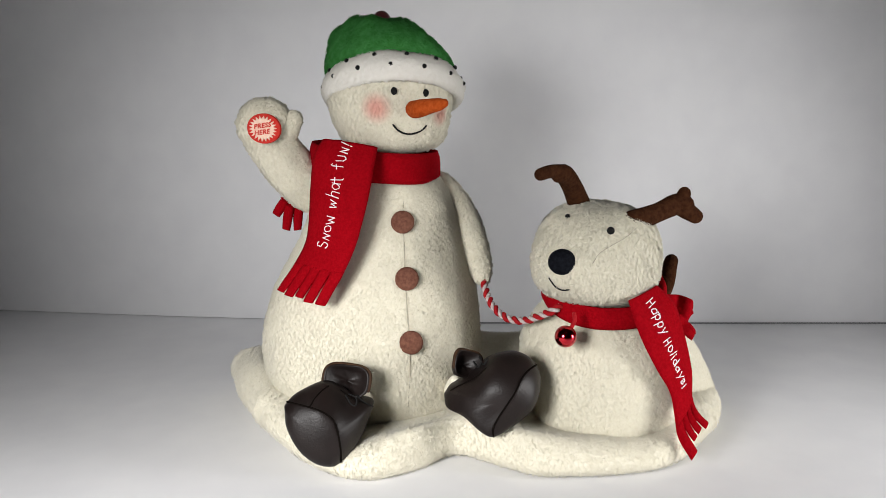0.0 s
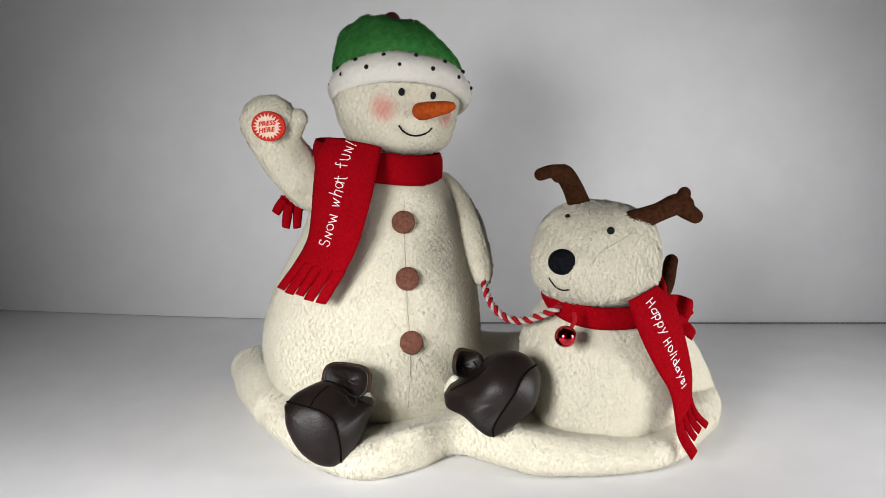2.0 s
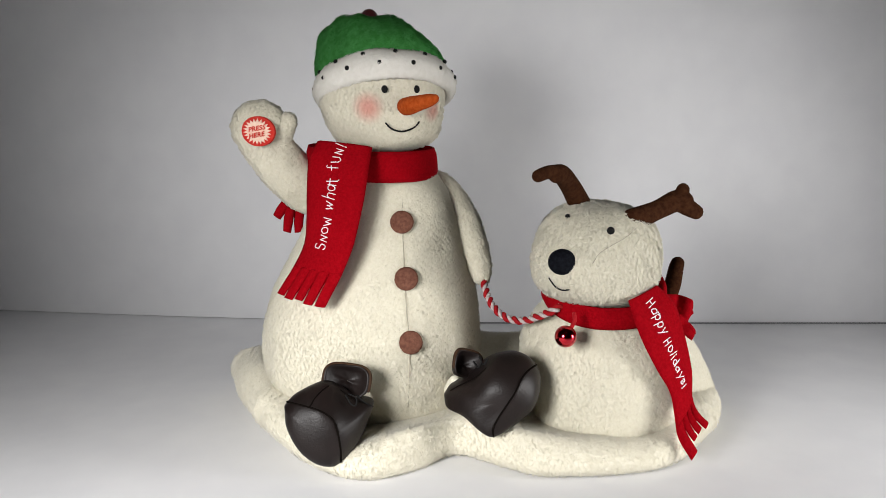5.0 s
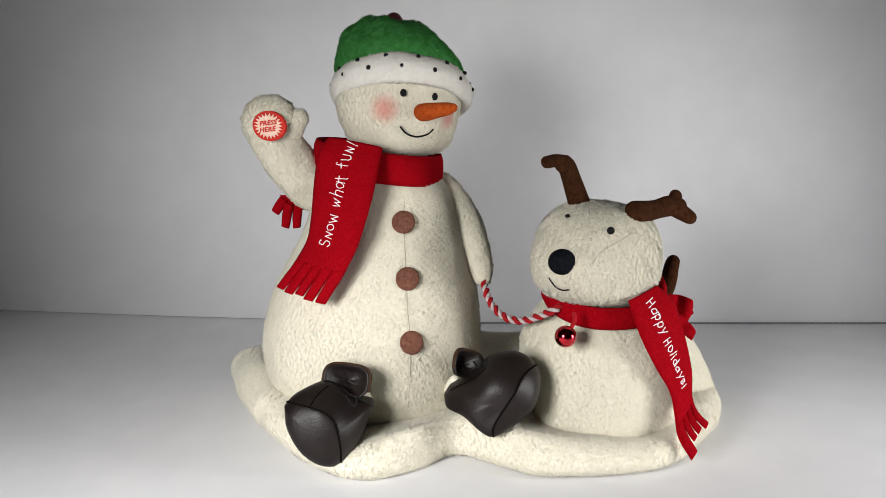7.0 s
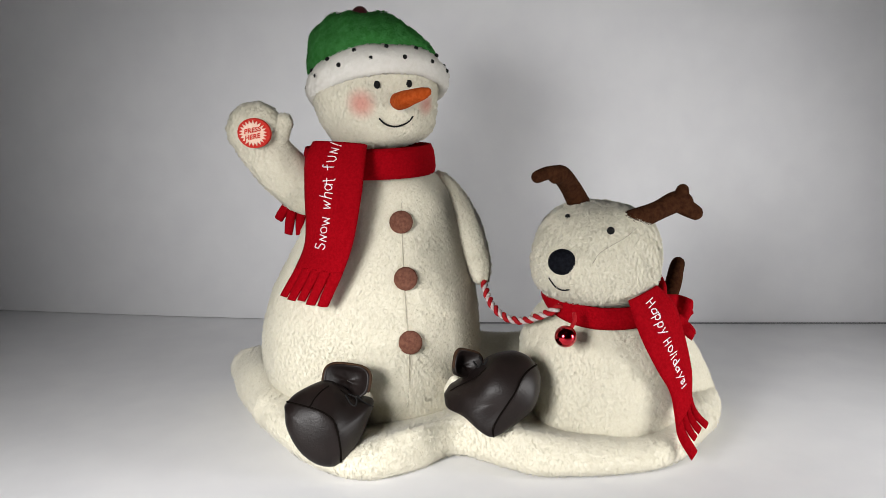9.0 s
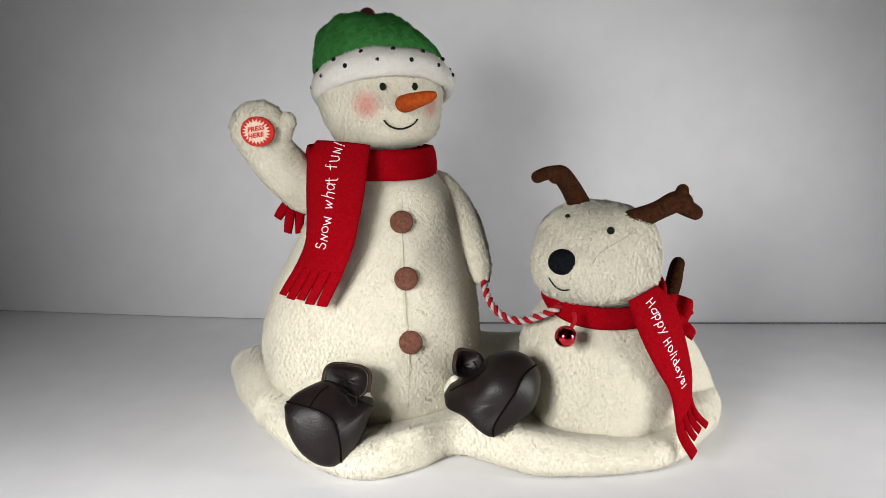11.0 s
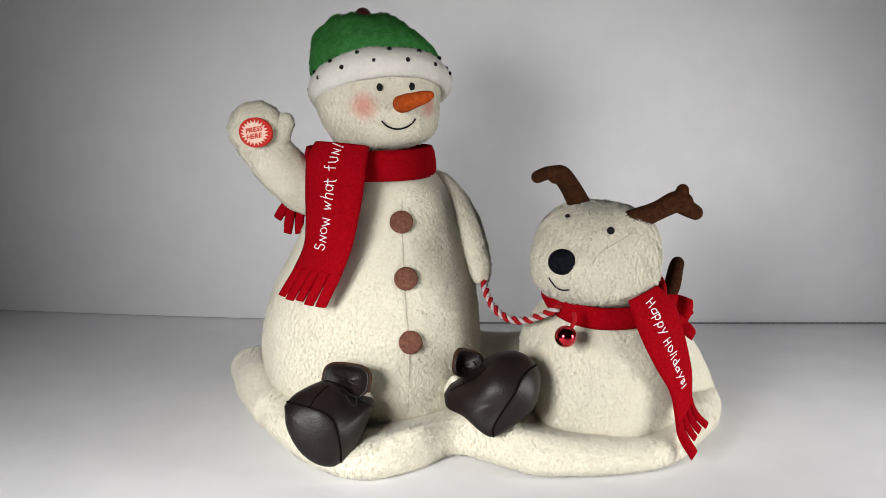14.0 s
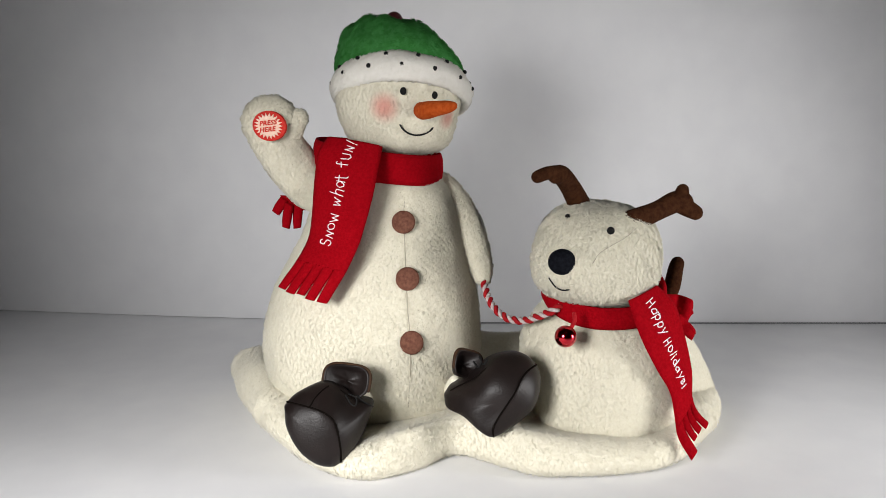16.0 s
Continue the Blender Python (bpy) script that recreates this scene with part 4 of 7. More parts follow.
def motions():
    for ob in (head, hat,):
        walk(ob, [
            (0, pose(-0.0000, 0.0000, 0.0000, 0.00, 0.00, 0.00)), (0.1, pose(0.0012, -0.0021, 0.0034, -0.70, -1.28, -0.06)), (0.2, pose(0.0072, -0.0008, 0.0072, -0.23, -4.29, -0.20)),
            (0.3, pose(0.0140, 0.0035, 0.0084, 1.34, -6.87, -0.44)), (0.4, pose(0.0146, 0.0046, 0.0075, 1.75, -6.85, -0.50)), (0.5, pose(0.0080, 0.0003, 0.0065, 0.16, -4.41, -0.25)),
            (0.6, pose(0.0037, -0.0017, 0.0050, -0.54, -2.58, -0.13)), (0.7, pose(0.0001, -0.0005, 0.0006, -0.16, -0.18, -0.01)), (0.8, pose(-0.0056, -0.0017, -0.0015, -0.62, 2.44, 0.24)),
            (0.9, pose(-0.0112, -0.0048, -0.0009, -1.70, 4.39, 0.41)), (1, pose(-0.0110, -0.0048, -0.0008, -1.69, 4.29, 0.40)), (1.1, pose(-0.0055, -0.0022, -0.0009, -0.78, 2.21, 0.22)),
            (1.2, pose(0.0021, -0.0001, 0.0016, 0.00, -1.15, -0.09)), (1.3, pose(0.0053, -0.0016, 0.0063, -0.49, -3.44, -0.16)), (1.4, pose(0.0104, 0.0002, 0.0091, 0.17, -5.87, -0.26)),
            (1.5, pose(0.0152, 0.0042, 0.0089, 1.61, -7.40, -0.48)), (1.6, pose(0.0117, 0.0030, 0.0065, 1.14, -5.62, -0.40)), (1.7, pose(0.0057, -0.0012, 0.0062, -0.35, -3.54, -0.17)),
            (1.8, pose(-0.0007, -0.0030, 0.0031, -1.01, -0.53, 0.00)), (1.9, pose(-0.0031, -0.0009, -0.0009, -0.35, 1.35, 0.13)), (2, pose(-0.0063, -0.0015, -0.0021, -0.55, 2.81, 0.29)),
            (2.1, pose(-0.0112, -0.0048, -0.0009, -1.70, 4.39, 0.41)), (2.2, pose(-0.0106, -0.0052, -0.0002, -1.82, 3.95, 0.36)), (2.3, pose(-0.0004, -0.0009, 0.0008, -0.30, -0.07, 0.00)),
            (2.4, pose(0.0036, 0.0002, 0.0025, 0.11, -1.91, -0.15)), (2.5, pose(0.0102, 0.0008, 0.0081, 0.36, -5.53, -0.29)), (2.6, pose(0.0121, 0.0012, 0.0098, 0.51, -6.59, -0.31)),
            (2.7, pose(0.0135, 0.0035, 0.0078, 1.34, -6.56, -0.44)), (2.8, pose(0.0104, 0.0022, 0.0061, 0.86, -5.10, -0.36)), (2.9, pose(0.0024, -0.0024, 0.0048, -0.80, -2.05, -0.08)),
            (3, pose(-0.0031, -0.0033, 0.0018, -1.13, 0.64, 0.08)), (3.1, pose(-0.0056, -0.0017, -0.0015, -0.62, 2.44, 0.24)), (3.2, pose(-0.0083, -0.0021, -0.0024, -0.79, 3.64, 0.37)),
            (3.3, pose(-0.0112, -0.0048, -0.0009, -1.70, 4.39, 0.41)), (3.4, pose(-0.0112, -0.0048, -0.0009, -1.70, 4.39, 0.41)), (3.5, pose(-0.0104, -0.0042, -0.0012, -1.50, 4.13, 0.39)),
            (3.6, pose(-0.0112, -0.0048, -0.0009, -1.70, 4.39, 0.41)), (3.7, pose(-0.0111, -0.0053, -0.0003, -1.87, 4.16, 0.38)), (3.8, pose(-0.0050, -0.0036, 0.0010, -1.24, 1.54, 0.15)),
            (3.9, pose(0.0034, 0.0009, 0.0015, 0.33, -1.57, -0.14)), (4, pose(0.0107, 0.0020, 0.0068, 0.79, -5.37, -0.35)), (4.1, pose(0.0125, 0.0016, 0.0096, 0.65, -6.69, -0.33)),
            (4.2, pose(0.0116, 0.0014, 0.0088, 0.58, -6.17, -0.32)), (4.3, pose(0.0083, 0.0002, 0.0068, 0.15, -4.59, -0.25)), (4.4, pose(0.0039, 0.0000, 0.0029, 0.06, -2.11, -0.16)),
            (4.5, pose(-0.0013, -0.0003, -0.0005, -0.13, 0.57, 0.05)), (4.6, pose(-0.0070, -0.0022, -0.0017, -0.80, 2.98, 0.30)), (4.7, pose(-0.0107, -0.0045, -0.0009, -1.61, 4.19, 0.39)),
            (4.8, pose(-0.0092, -0.0050, 0.0003, -1.76, 3.31, 0.30)), (4.9, pose(-0.0021, -0.0024, 0.0014, -0.83, 0.40, 0.06)), (5, pose(0.0070, 0.0016, 0.0035, 0.63, -3.32, -0.27)),
            (5.1, pose(0.0133, 0.0041, 0.0066, 1.55, -6.20, -0.47)), (5.2, pose(0.0147, 0.0036, 0.0091, 1.40, -7.28, -0.45)), (5.3, pose(0.0125, 0.0017, 0.0094, 0.69, -6.64, -0.34)),
            (5.4, pose(0.0088, 0.0004, 0.0071, 0.21, -4.85, -0.27)), (5.5, pose(0.0046, 0.0003, 0.0032, 0.13, -2.43, -0.18)), (5.6, pose(-0.0006, -0.0002, -0.0002, -0.06, 0.29, 0.03)),
            (5.7, pose(-0.0066, -0.0021, -0.0016, -0.77, 2.82, 0.28)), (5.8, pose(-0.0107, -0.0045, -0.0009, -1.61, 4.21, 0.40)), (5.9, pose(-0.0096, -0.0051, 0.0002, -1.79, 3.51, 0.32)),
            (6, pose(-0.0028, -0.0026, 0.0012, -0.90, 0.70, 0.08)), (6.1, pose(0.0063, 0.0014, 0.0032, 0.55, -3.01, -0.24)), (6.2, pose(0.0128, 0.0039, 0.0063, 1.49, -5.97, -0.45)),
            (6.3, pose(0.0140, 0.0033, 0.0088, 1.27, -6.98, -0.43)), (6.4, pose(0.0116, 0.0012, 0.0091, 0.51, -6.28, -0.31)), (6.5, pose(0.0099, 0.0017, 0.0064, 0.68, -5.03, -0.33)),
            (6.6, pose(0.0083, 0.0023, 0.0038, 0.89, -3.82, -0.31)), (6.7, pose(-0.0038, -0.0037, 0.0019, -1.29, 0.88, 0.10)), (6.8, pose(-0.0093, -0.0056, 0.0009, -1.95, 3.17, 0.29)),
            (6.9, pose(-0.0092, -0.0027, -0.0022, -0.97, 3.97, 0.40)), (7, pose(-0.0072, -0.0013, -0.0027, -0.50, 3.32, 0.35)), (7.1, pose(-0.0053, -0.0042, 0.0015, -1.45, 1.53, 0.16)),
            (7.2, pose(-0.0001, -0.0030, 0.0036, -1.03, -0.86, -0.01)), (7.3, pose(0.0098, 0.0022, 0.0055, 0.87, -4.78, -0.35)), (7.4, pose(0.0163, 0.0056, 0.0082, 2.10, -7.57, -0.56)),
            (7.5, pose(0.0122, 0.0019, 0.0086, 0.77, -6.32, -0.35)), (7.6, pose(0.0099, 0.0003, 0.0085, 0.17, -5.55, -0.26)), (7.7, pose(0.0103, 0.0006, 0.0084, 0.31, -5.65, -0.28)),
            (7.8, pose(0.0103, 0.0006, 0.0084, 0.31, -5.65, -0.28)), (7.9, pose(0.0085, -0.0001, 0.0075, 0.04, -4.81, -0.24)), (8, pose(0.0096, 0.0029, 0.0043, 1.11, -4.37, -0.36)),
            (8.1, pose(0.0002, -0.0009, 0.0013, -0.31, -0.40, -0.02)), (8.2, pose(-0.0083, -0.0051, 0.0008, -1.77, 2.84, 0.26)), (8.3, pose(-0.0102, -0.0045, -0.0007, -1.61, 3.95, 0.37)),
            (8.4, pose(-0.0088, -0.0023, -0.0025, -0.84, 3.86, 0.40)), (8.5, pose(-0.0046, -0.0014, -0.0013, -0.51, 1.98, 0.19)), (8.6, pose(-0.0006, -0.0032, 0.0034, -1.09, -0.64, 0.00)),
            (8.7, pose(0.0029, -0.0022, 0.0050, -0.73, -2.26, -0.10)), (8.8, pose(0.0138, 0.0041, 0.0073, 1.54, -6.55, -0.47)), (8.9, pose(0.0151, 0.0046, 0.0081, 1.75, -7.17, -0.51)),
            (9, pose(0.0101, 0.0011, 0.0075, 0.47, -5.37, -0.31)), (9.1, pose(0.0079, 0.0001, 0.0065, 0.11, -4.38, -0.25)), (9.2, pose(0.0059, 0.0020, 0.0021, 0.73, -2.60, -0.23)),
            (9.3, pose(-0.0040, -0.0018, -0.0005, -0.64, 1.58, 0.15)), (9.4, pose(-0.0103, -0.0048, -0.0005, -1.68, 3.95, 0.37)), (9.5, pose(-0.0116, -0.0055, -0.0003, -1.93, 4.39, 0.40)),
            (9.6, pose(-0.0069, -0.0033, -0.0005, -1.16, 2.65, 0.25)), (9.7, pose(0.0007, 0.0000, 0.0005, 0.02, -0.38, -0.03)), (9.8, pose(0.0073, 0.0019, 0.0034, 0.74, -3.38, -0.28)),
            (9.9, pose(0.0109, 0.0019, 0.0071, 0.77, -5.51, -0.35)), (10, pose(0.0125, 0.0016, 0.0096, 0.64, -6.66, -0.33)), (10.1, pose(0.0132, 0.0022, 0.0095, 0.87, -6.89, -0.37)),
            (10.2, pose(0.0124, 0.0031, 0.0070, 1.20, -6.00, -0.42)), (10.3, pose(0.0082, 0.0024, 0.0036, 0.92, -3.75, -0.31)), (10.4, pose(0.0005, -0.0006, 0.0011, -0.20, -0.45, -0.03)),
            (10.5, pose(-0.0076, -0.0041, 0.0002, -1.45, 2.71, 0.25)), (10.6, pose(-0.0115, -0.0054, -0.0003, -1.92, 4.33, 0.40)), (10.7, pose(-0.0095, -0.0038, -0.0011, -1.37, 3.78, 0.36)),
            (10.8, pose(-0.0037, -0.0011, -0.0011, -0.41, 1.60, 0.16)), (10.9, pose(0.0024, 0.0005, 0.0011, 0.19, -1.12, -0.10)), (11, pose(0.0069, 0.0006, 0.0049, 0.26, -3.60, -0.24)),
            (11.1, pose(0.0103, 0.0008, 0.0082, 0.35, -5.62, -0.29)), (11.2, pose(0.0134, 0.0023, 0.0096, 0.90, -6.98, -0.37)), (11.3, pose(0.0132, 0.0037, 0.0071, 1.40, -6.28, -0.45)),
            (11.4, pose(0.0058, -0.0016, 0.0069, -0.49, -3.76, -0.16)), (11.5, pose(0.0036, -0.0007, 0.0036, -0.19, -2.16, -0.14)), (11.6, pose(-0.0011, -0.0003, -0.0003, -0.12, 0.48, 0.05)),
            (11.7, pose(-0.0056, -0.0017, -0.0015, -0.62, 2.44, 0.24)), (11.8, pose(-0.0056, -0.0017, -0.0015, -0.62, 2.44, 0.24)), (11.9, pose(-0.0061, -0.0021, -0.0013, -0.75, 2.54, 0.25)),
            (12, pose(-0.0055, -0.0013, -0.0019, -0.47, 2.49, 0.25)), (12.1, pose(-0.0098, -0.0042, -0.0009, -1.48, 3.84, 0.36)), (12.2, pose(-0.0120, -0.0058, -0.0001, -2.04, 4.49, 0.41)),
            (12.3, pose(-0.0079, -0.0031, -0.0012, -1.12, 3.19, 0.31)), (12.4, pose(0.0024, 0.0008, 0.0008, 0.29, -1.03, -0.10)), (12.5, pose(0.0051, -0.0005, 0.0047, -0.12, -2.97, -0.18)),
            (12.6, pose(0.0108, 0.0006, 0.0090, 0.31, -5.97, -0.28)), (12.7, pose(0.0149, 0.0037, 0.0093, 1.41, -7.39, -0.45)), (12.8, pose(0.0133, 0.0041, 0.0067, 1.55, -6.23, -0.47)),
            (12.9, pose(0.0070, -0.0004, 0.0065, -0.09, -4.07, -0.22)), (13, pose(0.0014, -0.0018, 0.0033, -0.60, -1.33, -0.07)), (13.1, pose(-0.0022, -0.0004, -0.0009, -0.16, 1.02, 0.10)),
            (13.2, pose(-0.0072, -0.0021, -0.0019, -0.77, 3.09, 0.31)), (13.3, pose(-0.0107, -0.0047, -0.0008, -1.66, 4.17, 0.39)), (13.4, pose(-0.0087, -0.0041, -0.0004, -1.46, 3.29, 0.31)),
            (13.5, pose(0.0015, 0.0005, 0.0005, 0.17, -0.64, -0.06)), (13.6, pose(0.0052, 0.0005, 0.0034, 0.22, -2.66, -0.20)), (13.7, pose(0.0104, 0.0004, 0.0088, 0.24, -5.76, -0.27)),
            (13.8, pose(0.0133, 0.0021, 0.0098, 0.85, -7.00, -0.36)), (13.9, pose(0.0130, 0.0035, 0.0072, 1.34, -6.24, -0.44)), (14, pose(0.0099, 0.0020, 0.0059, 0.79, -4.87, -0.34)),
            (14.1, pose(0.0000, -0.0035, 0.0043, -1.17, -1.08, -0.01)), (14.2, pose(-0.0042, -0.0026, 0.0003, -0.90, 1.44, 0.14)), (14.3, pose(-0.0059, -0.0009, -0.0024, -0.38, 2.77, 0.29)),
            (14.4, pose(-0.0101, -0.0034, -0.0018, -1.23, 4.18, 0.41)), (14.5, pose(-0.0093, -0.0047, -0.0001, -1.66, 3.45, 0.32)), (14.6, pose(-0.0016, -0.0020, 0.0013, -0.70, 0.24, 0.04)),
            (14.7, pose(0.0049, 0.0014, 0.0020, 0.52, -2.22, -0.20)), (14.8, pose(0.0114, 0.0020, 0.0077, 0.79, -5.84, -0.35)), (14.9, pose(0.0125, 0.0016, 0.0096, 0.65, -6.69, -0.33)),
            (15, pose(0.0127, 0.0028, 0.0079, 1.09, -6.32, -0.40)), (15.1, pose(0.0102, 0.0026, 0.0054, 1.01, -4.88, -0.37)), (15.2, pose(0.0017, -0.0021, 0.0040, -0.71, -1.61, -0.07)),
            (15.3, pose(-0.0043, -0.0039, 0.0018, -1.34, 1.10, 0.12)), (15.4, pose(-0.0062, -0.0016, -0.0019, -0.59, 2.77, 0.28)), (15.5, pose(-0.0065, -0.0007, -0.0030, -0.30, 3.16, 0.34)),
            (15.6, pose(-0.0087, -0.0025, -0.0022, -0.92, 3.75, 0.38)), (15.7, pose(-0.0087, -0.0025, -0.0022, -0.92, 3.75, 0.38)), (15.8, pose(-0.0082, -0.0024, -0.0021, -0.87, 3.53, 0.36)),
            (15.9, pose(-0.0087, -0.0025, -0.0022, -0.92, 3.75, 0.38)), (16, pose(-0.0085, -0.0025, -0.0021, -0.90, 3.64, 0.37)),
        ])
    for ob in (wave_arm,):
        walk(ob, [
            (0, pose(-0.0000, -0.0000, -0.0000, -0.00, 0.00, -0.00)), (0.1, pose(0.0032, -0.0005, 0.0021, -0.16, -1.58, -0.05)), (0.2, pose(0.0060, -0.0003, 0.0044, 0.10, -3.37, -0.38)),
            (0.3, pose(0.0060, 0.0005, 0.0048, 0.64, -3.92, -0.82)), (0.4, pose(0.0051, 0.0007, 0.0042, 0.75, -3.52, -0.87)), (0.5, pose(0.0053, -0.0001, 0.0039, 0.21, -3.10, -0.44)),
            (0.6, pose(0.0045, -0.0004, 0.0031, -0.06, -2.38, -0.18)), (0.7, pose(0.0006, -0.0001, 0.0004, -0.04, -0.28, -0.00)), (0.8, pose(-0.0017, -0.0003, -0.0011, -0.26, 1.13, 0.28)),
            (0.9, pose(-0.0015, -0.0010, -0.0012, -0.64, 1.43, 0.54)), (1, pose(-0.0014, -0.0010, -0.0011, -0.63, 1.38, 0.53)), (1.1, pose(-0.0010, -0.0004, -0.0008, -0.30, 0.83, 0.27)),
            (1.2, pose(0.0015, -0.0001, 0.0010, 0.04, -0.83, -0.11)), (1.3, pose(0.0054, -0.0004, 0.0039, -0.01, -2.97, -0.27)), (1.4, pose(0.0071, -0.0001, 0.0055, 0.28, -4.21, -0.57)),
            (1.5, pose(0.0062, 0.0006, 0.0050, 0.74, -4.09, -0.91)), (1.6, pose(0.0048, 0.0004, 0.0037, 0.53, -3.13, -0.67)), (1.7, pose(0.0053, -0.0003, 0.0038, 0.03, -2.93, -0.29)),
            (1.8, pose(0.0029, -0.0006, 0.0019, -0.28, -1.33, 0.05)), (1.9, pose(-0.0009, -0.0002, -0.0006, -0.14, 0.63, 0.16)), (2, pose(-0.0023, -0.0003, -0.0015, -0.25, 1.45, 0.31)),
            (2.1, pose(-0.0015, -0.0010, -0.0012, -0.64, 1.43, 0.54)), (2.2, pose(-0.0007, -0.0011, -0.0007, -0.66, 1.03, 0.51)), (2.3, pose(0.0008, -0.0002, 0.0005, -0.09, -0.33, 0.02)),
            (2.4, pose(0.0022, -0.0000, 0.0015, 0.09, -1.28, -0.19)), (2.5, pose(0.0063, -0.0000, 0.0048, 0.31, -3.78, -0.57)), (2.6, pose(0.0074, 0.0000, 0.0058, 0.41, -4.46, -0.68)),
            (2.7, pose(0.0056, 0.0005, 0.0045, 0.62, -3.67, -0.79)), (2.8, pose(0.0047, 0.0003, 0.0036, 0.43, -2.98, -0.59)), (2.9, pose(0.0043, -0.0005, 0.0030, -0.15, -2.23, -0.11)),
            (3, pose(0.0017, -0.0007, 0.0010, -0.35, -0.61, 0.17)), (3.1, pose(-0.0017, -0.0003, -0.0011, -0.26, 1.13, 0.28)), (3.2, pose(-0.0027, -0.0004, -0.0018, -0.34, 1.79, 0.40)),
            (3.3, pose(-0.0015, -0.0010, -0.0012, -0.64, 1.43, 0.54)), (3.4, pose(-0.0015, -0.0010, -0.0012, -0.64, 1.43, 0.54)), (3.5, pose(-0.0017, -0.0009, -0.0012, -0.57, 1.45, 0.50)),
            (3.6, pose(-0.0015, -0.0010, -0.0012, -0.64, 1.43, 0.54)), (3.7, pose(-0.0009, -0.0011, -0.0008, -0.68, 1.13, 0.53)), (3.8, pose(0.0009, -0.0007, 0.0004, -0.42, -0.08, 0.26)),
            (3.9, pose(0.0013, 0.0001, 0.0009, 0.15, -0.83, -0.18)), (4, pose(0.0052, 0.0002, 0.0040, 0.42, -3.26, -0.61)), (4.1, pose(0.0072, 0.0001, 0.0057, 0.45, -4.41, -0.71)),
            (4.2, pose(0.0067, 0.0001, 0.0052, 0.40, -4.07, -0.65)), (4.3, pose(0.0056, -0.0001, 0.0042, 0.21, -3.26, -0.45)), (4.4, pose(0.0026, -0.0001, 0.0018, 0.08, -1.48, -0.21)),
            (4.5, pose(-0.0004, -0.0001, -0.0003, -0.05, 0.29, 0.07)), (4.6, pose(-0.0019, -0.0004, -0.0013, -0.33, 1.33, 0.34)), (4.7, pose(-0.0015, -0.0009, -0.0011, -0.61, 1.39, 0.51)),
            (4.8, pose(-0.0001, -0.0010, -0.0003, -0.62, 0.66, 0.45)), (4.9, pose(0.0014, -0.0005, 0.0008, -0.26, -0.49, 0.12)), (5, pose(0.0029, 0.0002, 0.0021, 0.29, -1.85, -0.39)),
            (5.1, pose(0.0047, 0.0006, 0.0038, 0.67, -3.20, -0.78)), (5.2, pose(0.0064, 0.0005, 0.0052, 0.68, -4.18, -0.87)), (5.3, pose(0.0071, 0.0001, 0.0056, 0.46, -4.33, -0.71)),
            (5.4, pose(0.0058, -0.0001, 0.0043, 0.24, -3.39, -0.48)), (5.5, pose(0.0028, -0.0000, 0.0020, 0.12, -1.65, -0.25)), (5.6, pose(-0.0002, -0.0000, -0.0002, -0.03, 0.15, 0.03)),
            (5.7, pose(-0.0018, -0.0004, -0.0012, -0.31, 1.25, 0.32)), (5.8, pose(-0.0015, -0.0009, -0.0012, -0.61, 1.40, 0.51)), (5.9, pose(-0.0003, -0.0011, -0.0004, -0.64, 0.76, 0.47)),
            (6, pose(0.0011, -0.0005, 0.0006, -0.29, -0.34, 0.15)), (6.1, pose(0.0027, 0.0002, 0.0020, 0.26, -1.68, -0.35)), (6.2, pose(0.0045, 0.0006, 0.0036, 0.64, -3.08, -0.75)),
            (6.3, pose(0.0063, 0.0004, 0.0050, 0.63, -4.07, -0.82)), (6.4, pose(0.0070, 0.0001, 0.0054, 0.39, -4.22, -0.65)), (6.5, pose(0.0050, 0.0002, 0.0038, 0.38, -3.10, -0.56)),
            (6.6, pose(0.0030, 0.0004, 0.0023, 0.39, -1.98, -0.47)), (6.7, pose(0.0018, -0.0008, 0.0010, -0.40, -0.58, 0.20)), (6.8, pose(0.0005, -0.0012, 0.0001, -0.67, 0.38, 0.46)),
            (6.9, pose(-0.0027, -0.0005, -0.0018, -0.41, 1.84, 0.44)), (7, pose(-0.0030, -0.0002, -0.0019, -0.24, 1.84, 0.35)), (7.1, pose(0.0014, -0.0009, 0.0007, -0.47, -0.28, 0.28)),
            (7.2, pose(0.0034, -0.0007, 0.0022, -0.27, -1.58, 0.02)), (7.3, pose(0.0043, 0.0003, 0.0033, 0.42, -2.73, -0.56)), (7.4, pose(0.0054, 0.0008, 0.0044, 0.88, -3.77, -0.99)),
            (7.5, pose(0.0065, 0.0002, 0.0051, 0.46, -4.01, -0.69)), (7.6, pose(0.0067, -0.0001, 0.0052, 0.27, -3.97, -0.54)), (7.7, pose(0.0066, -0.0000, 0.0051, 0.31, -3.92, -0.57)),
            (7.8, pose(0.0066, -0.0000, 0.0051, 0.31, -3.92, -0.57)), (7.9, pose(0.0061, -0.0002, 0.0046, 0.19, -3.52, -0.46)), (8, pose(0.0032, 0.0005, 0.0025, 0.47, -2.20, -0.55)),
            (8.1, pose(0.0012, -0.0002, 0.0008, -0.08, -0.58, -0.01)), (8.2, pose(0.0005, -0.0010, 0.0001, -0.61, 0.33, 0.42)), (8.3, pose(-0.0012, -0.0009, -0.0010, -0.60, 1.23, 0.49)),
            (8.4, pose(-0.0029, -0.0004, -0.0019, -0.37, 1.89, 0.42)), (8.5, pose(-0.0013, -0.0003, -0.0009, -0.21, 0.92, 0.23)), (8.6, pose(0.0032, -0.0007, 0.0021, -0.29, -1.48, 0.05)),
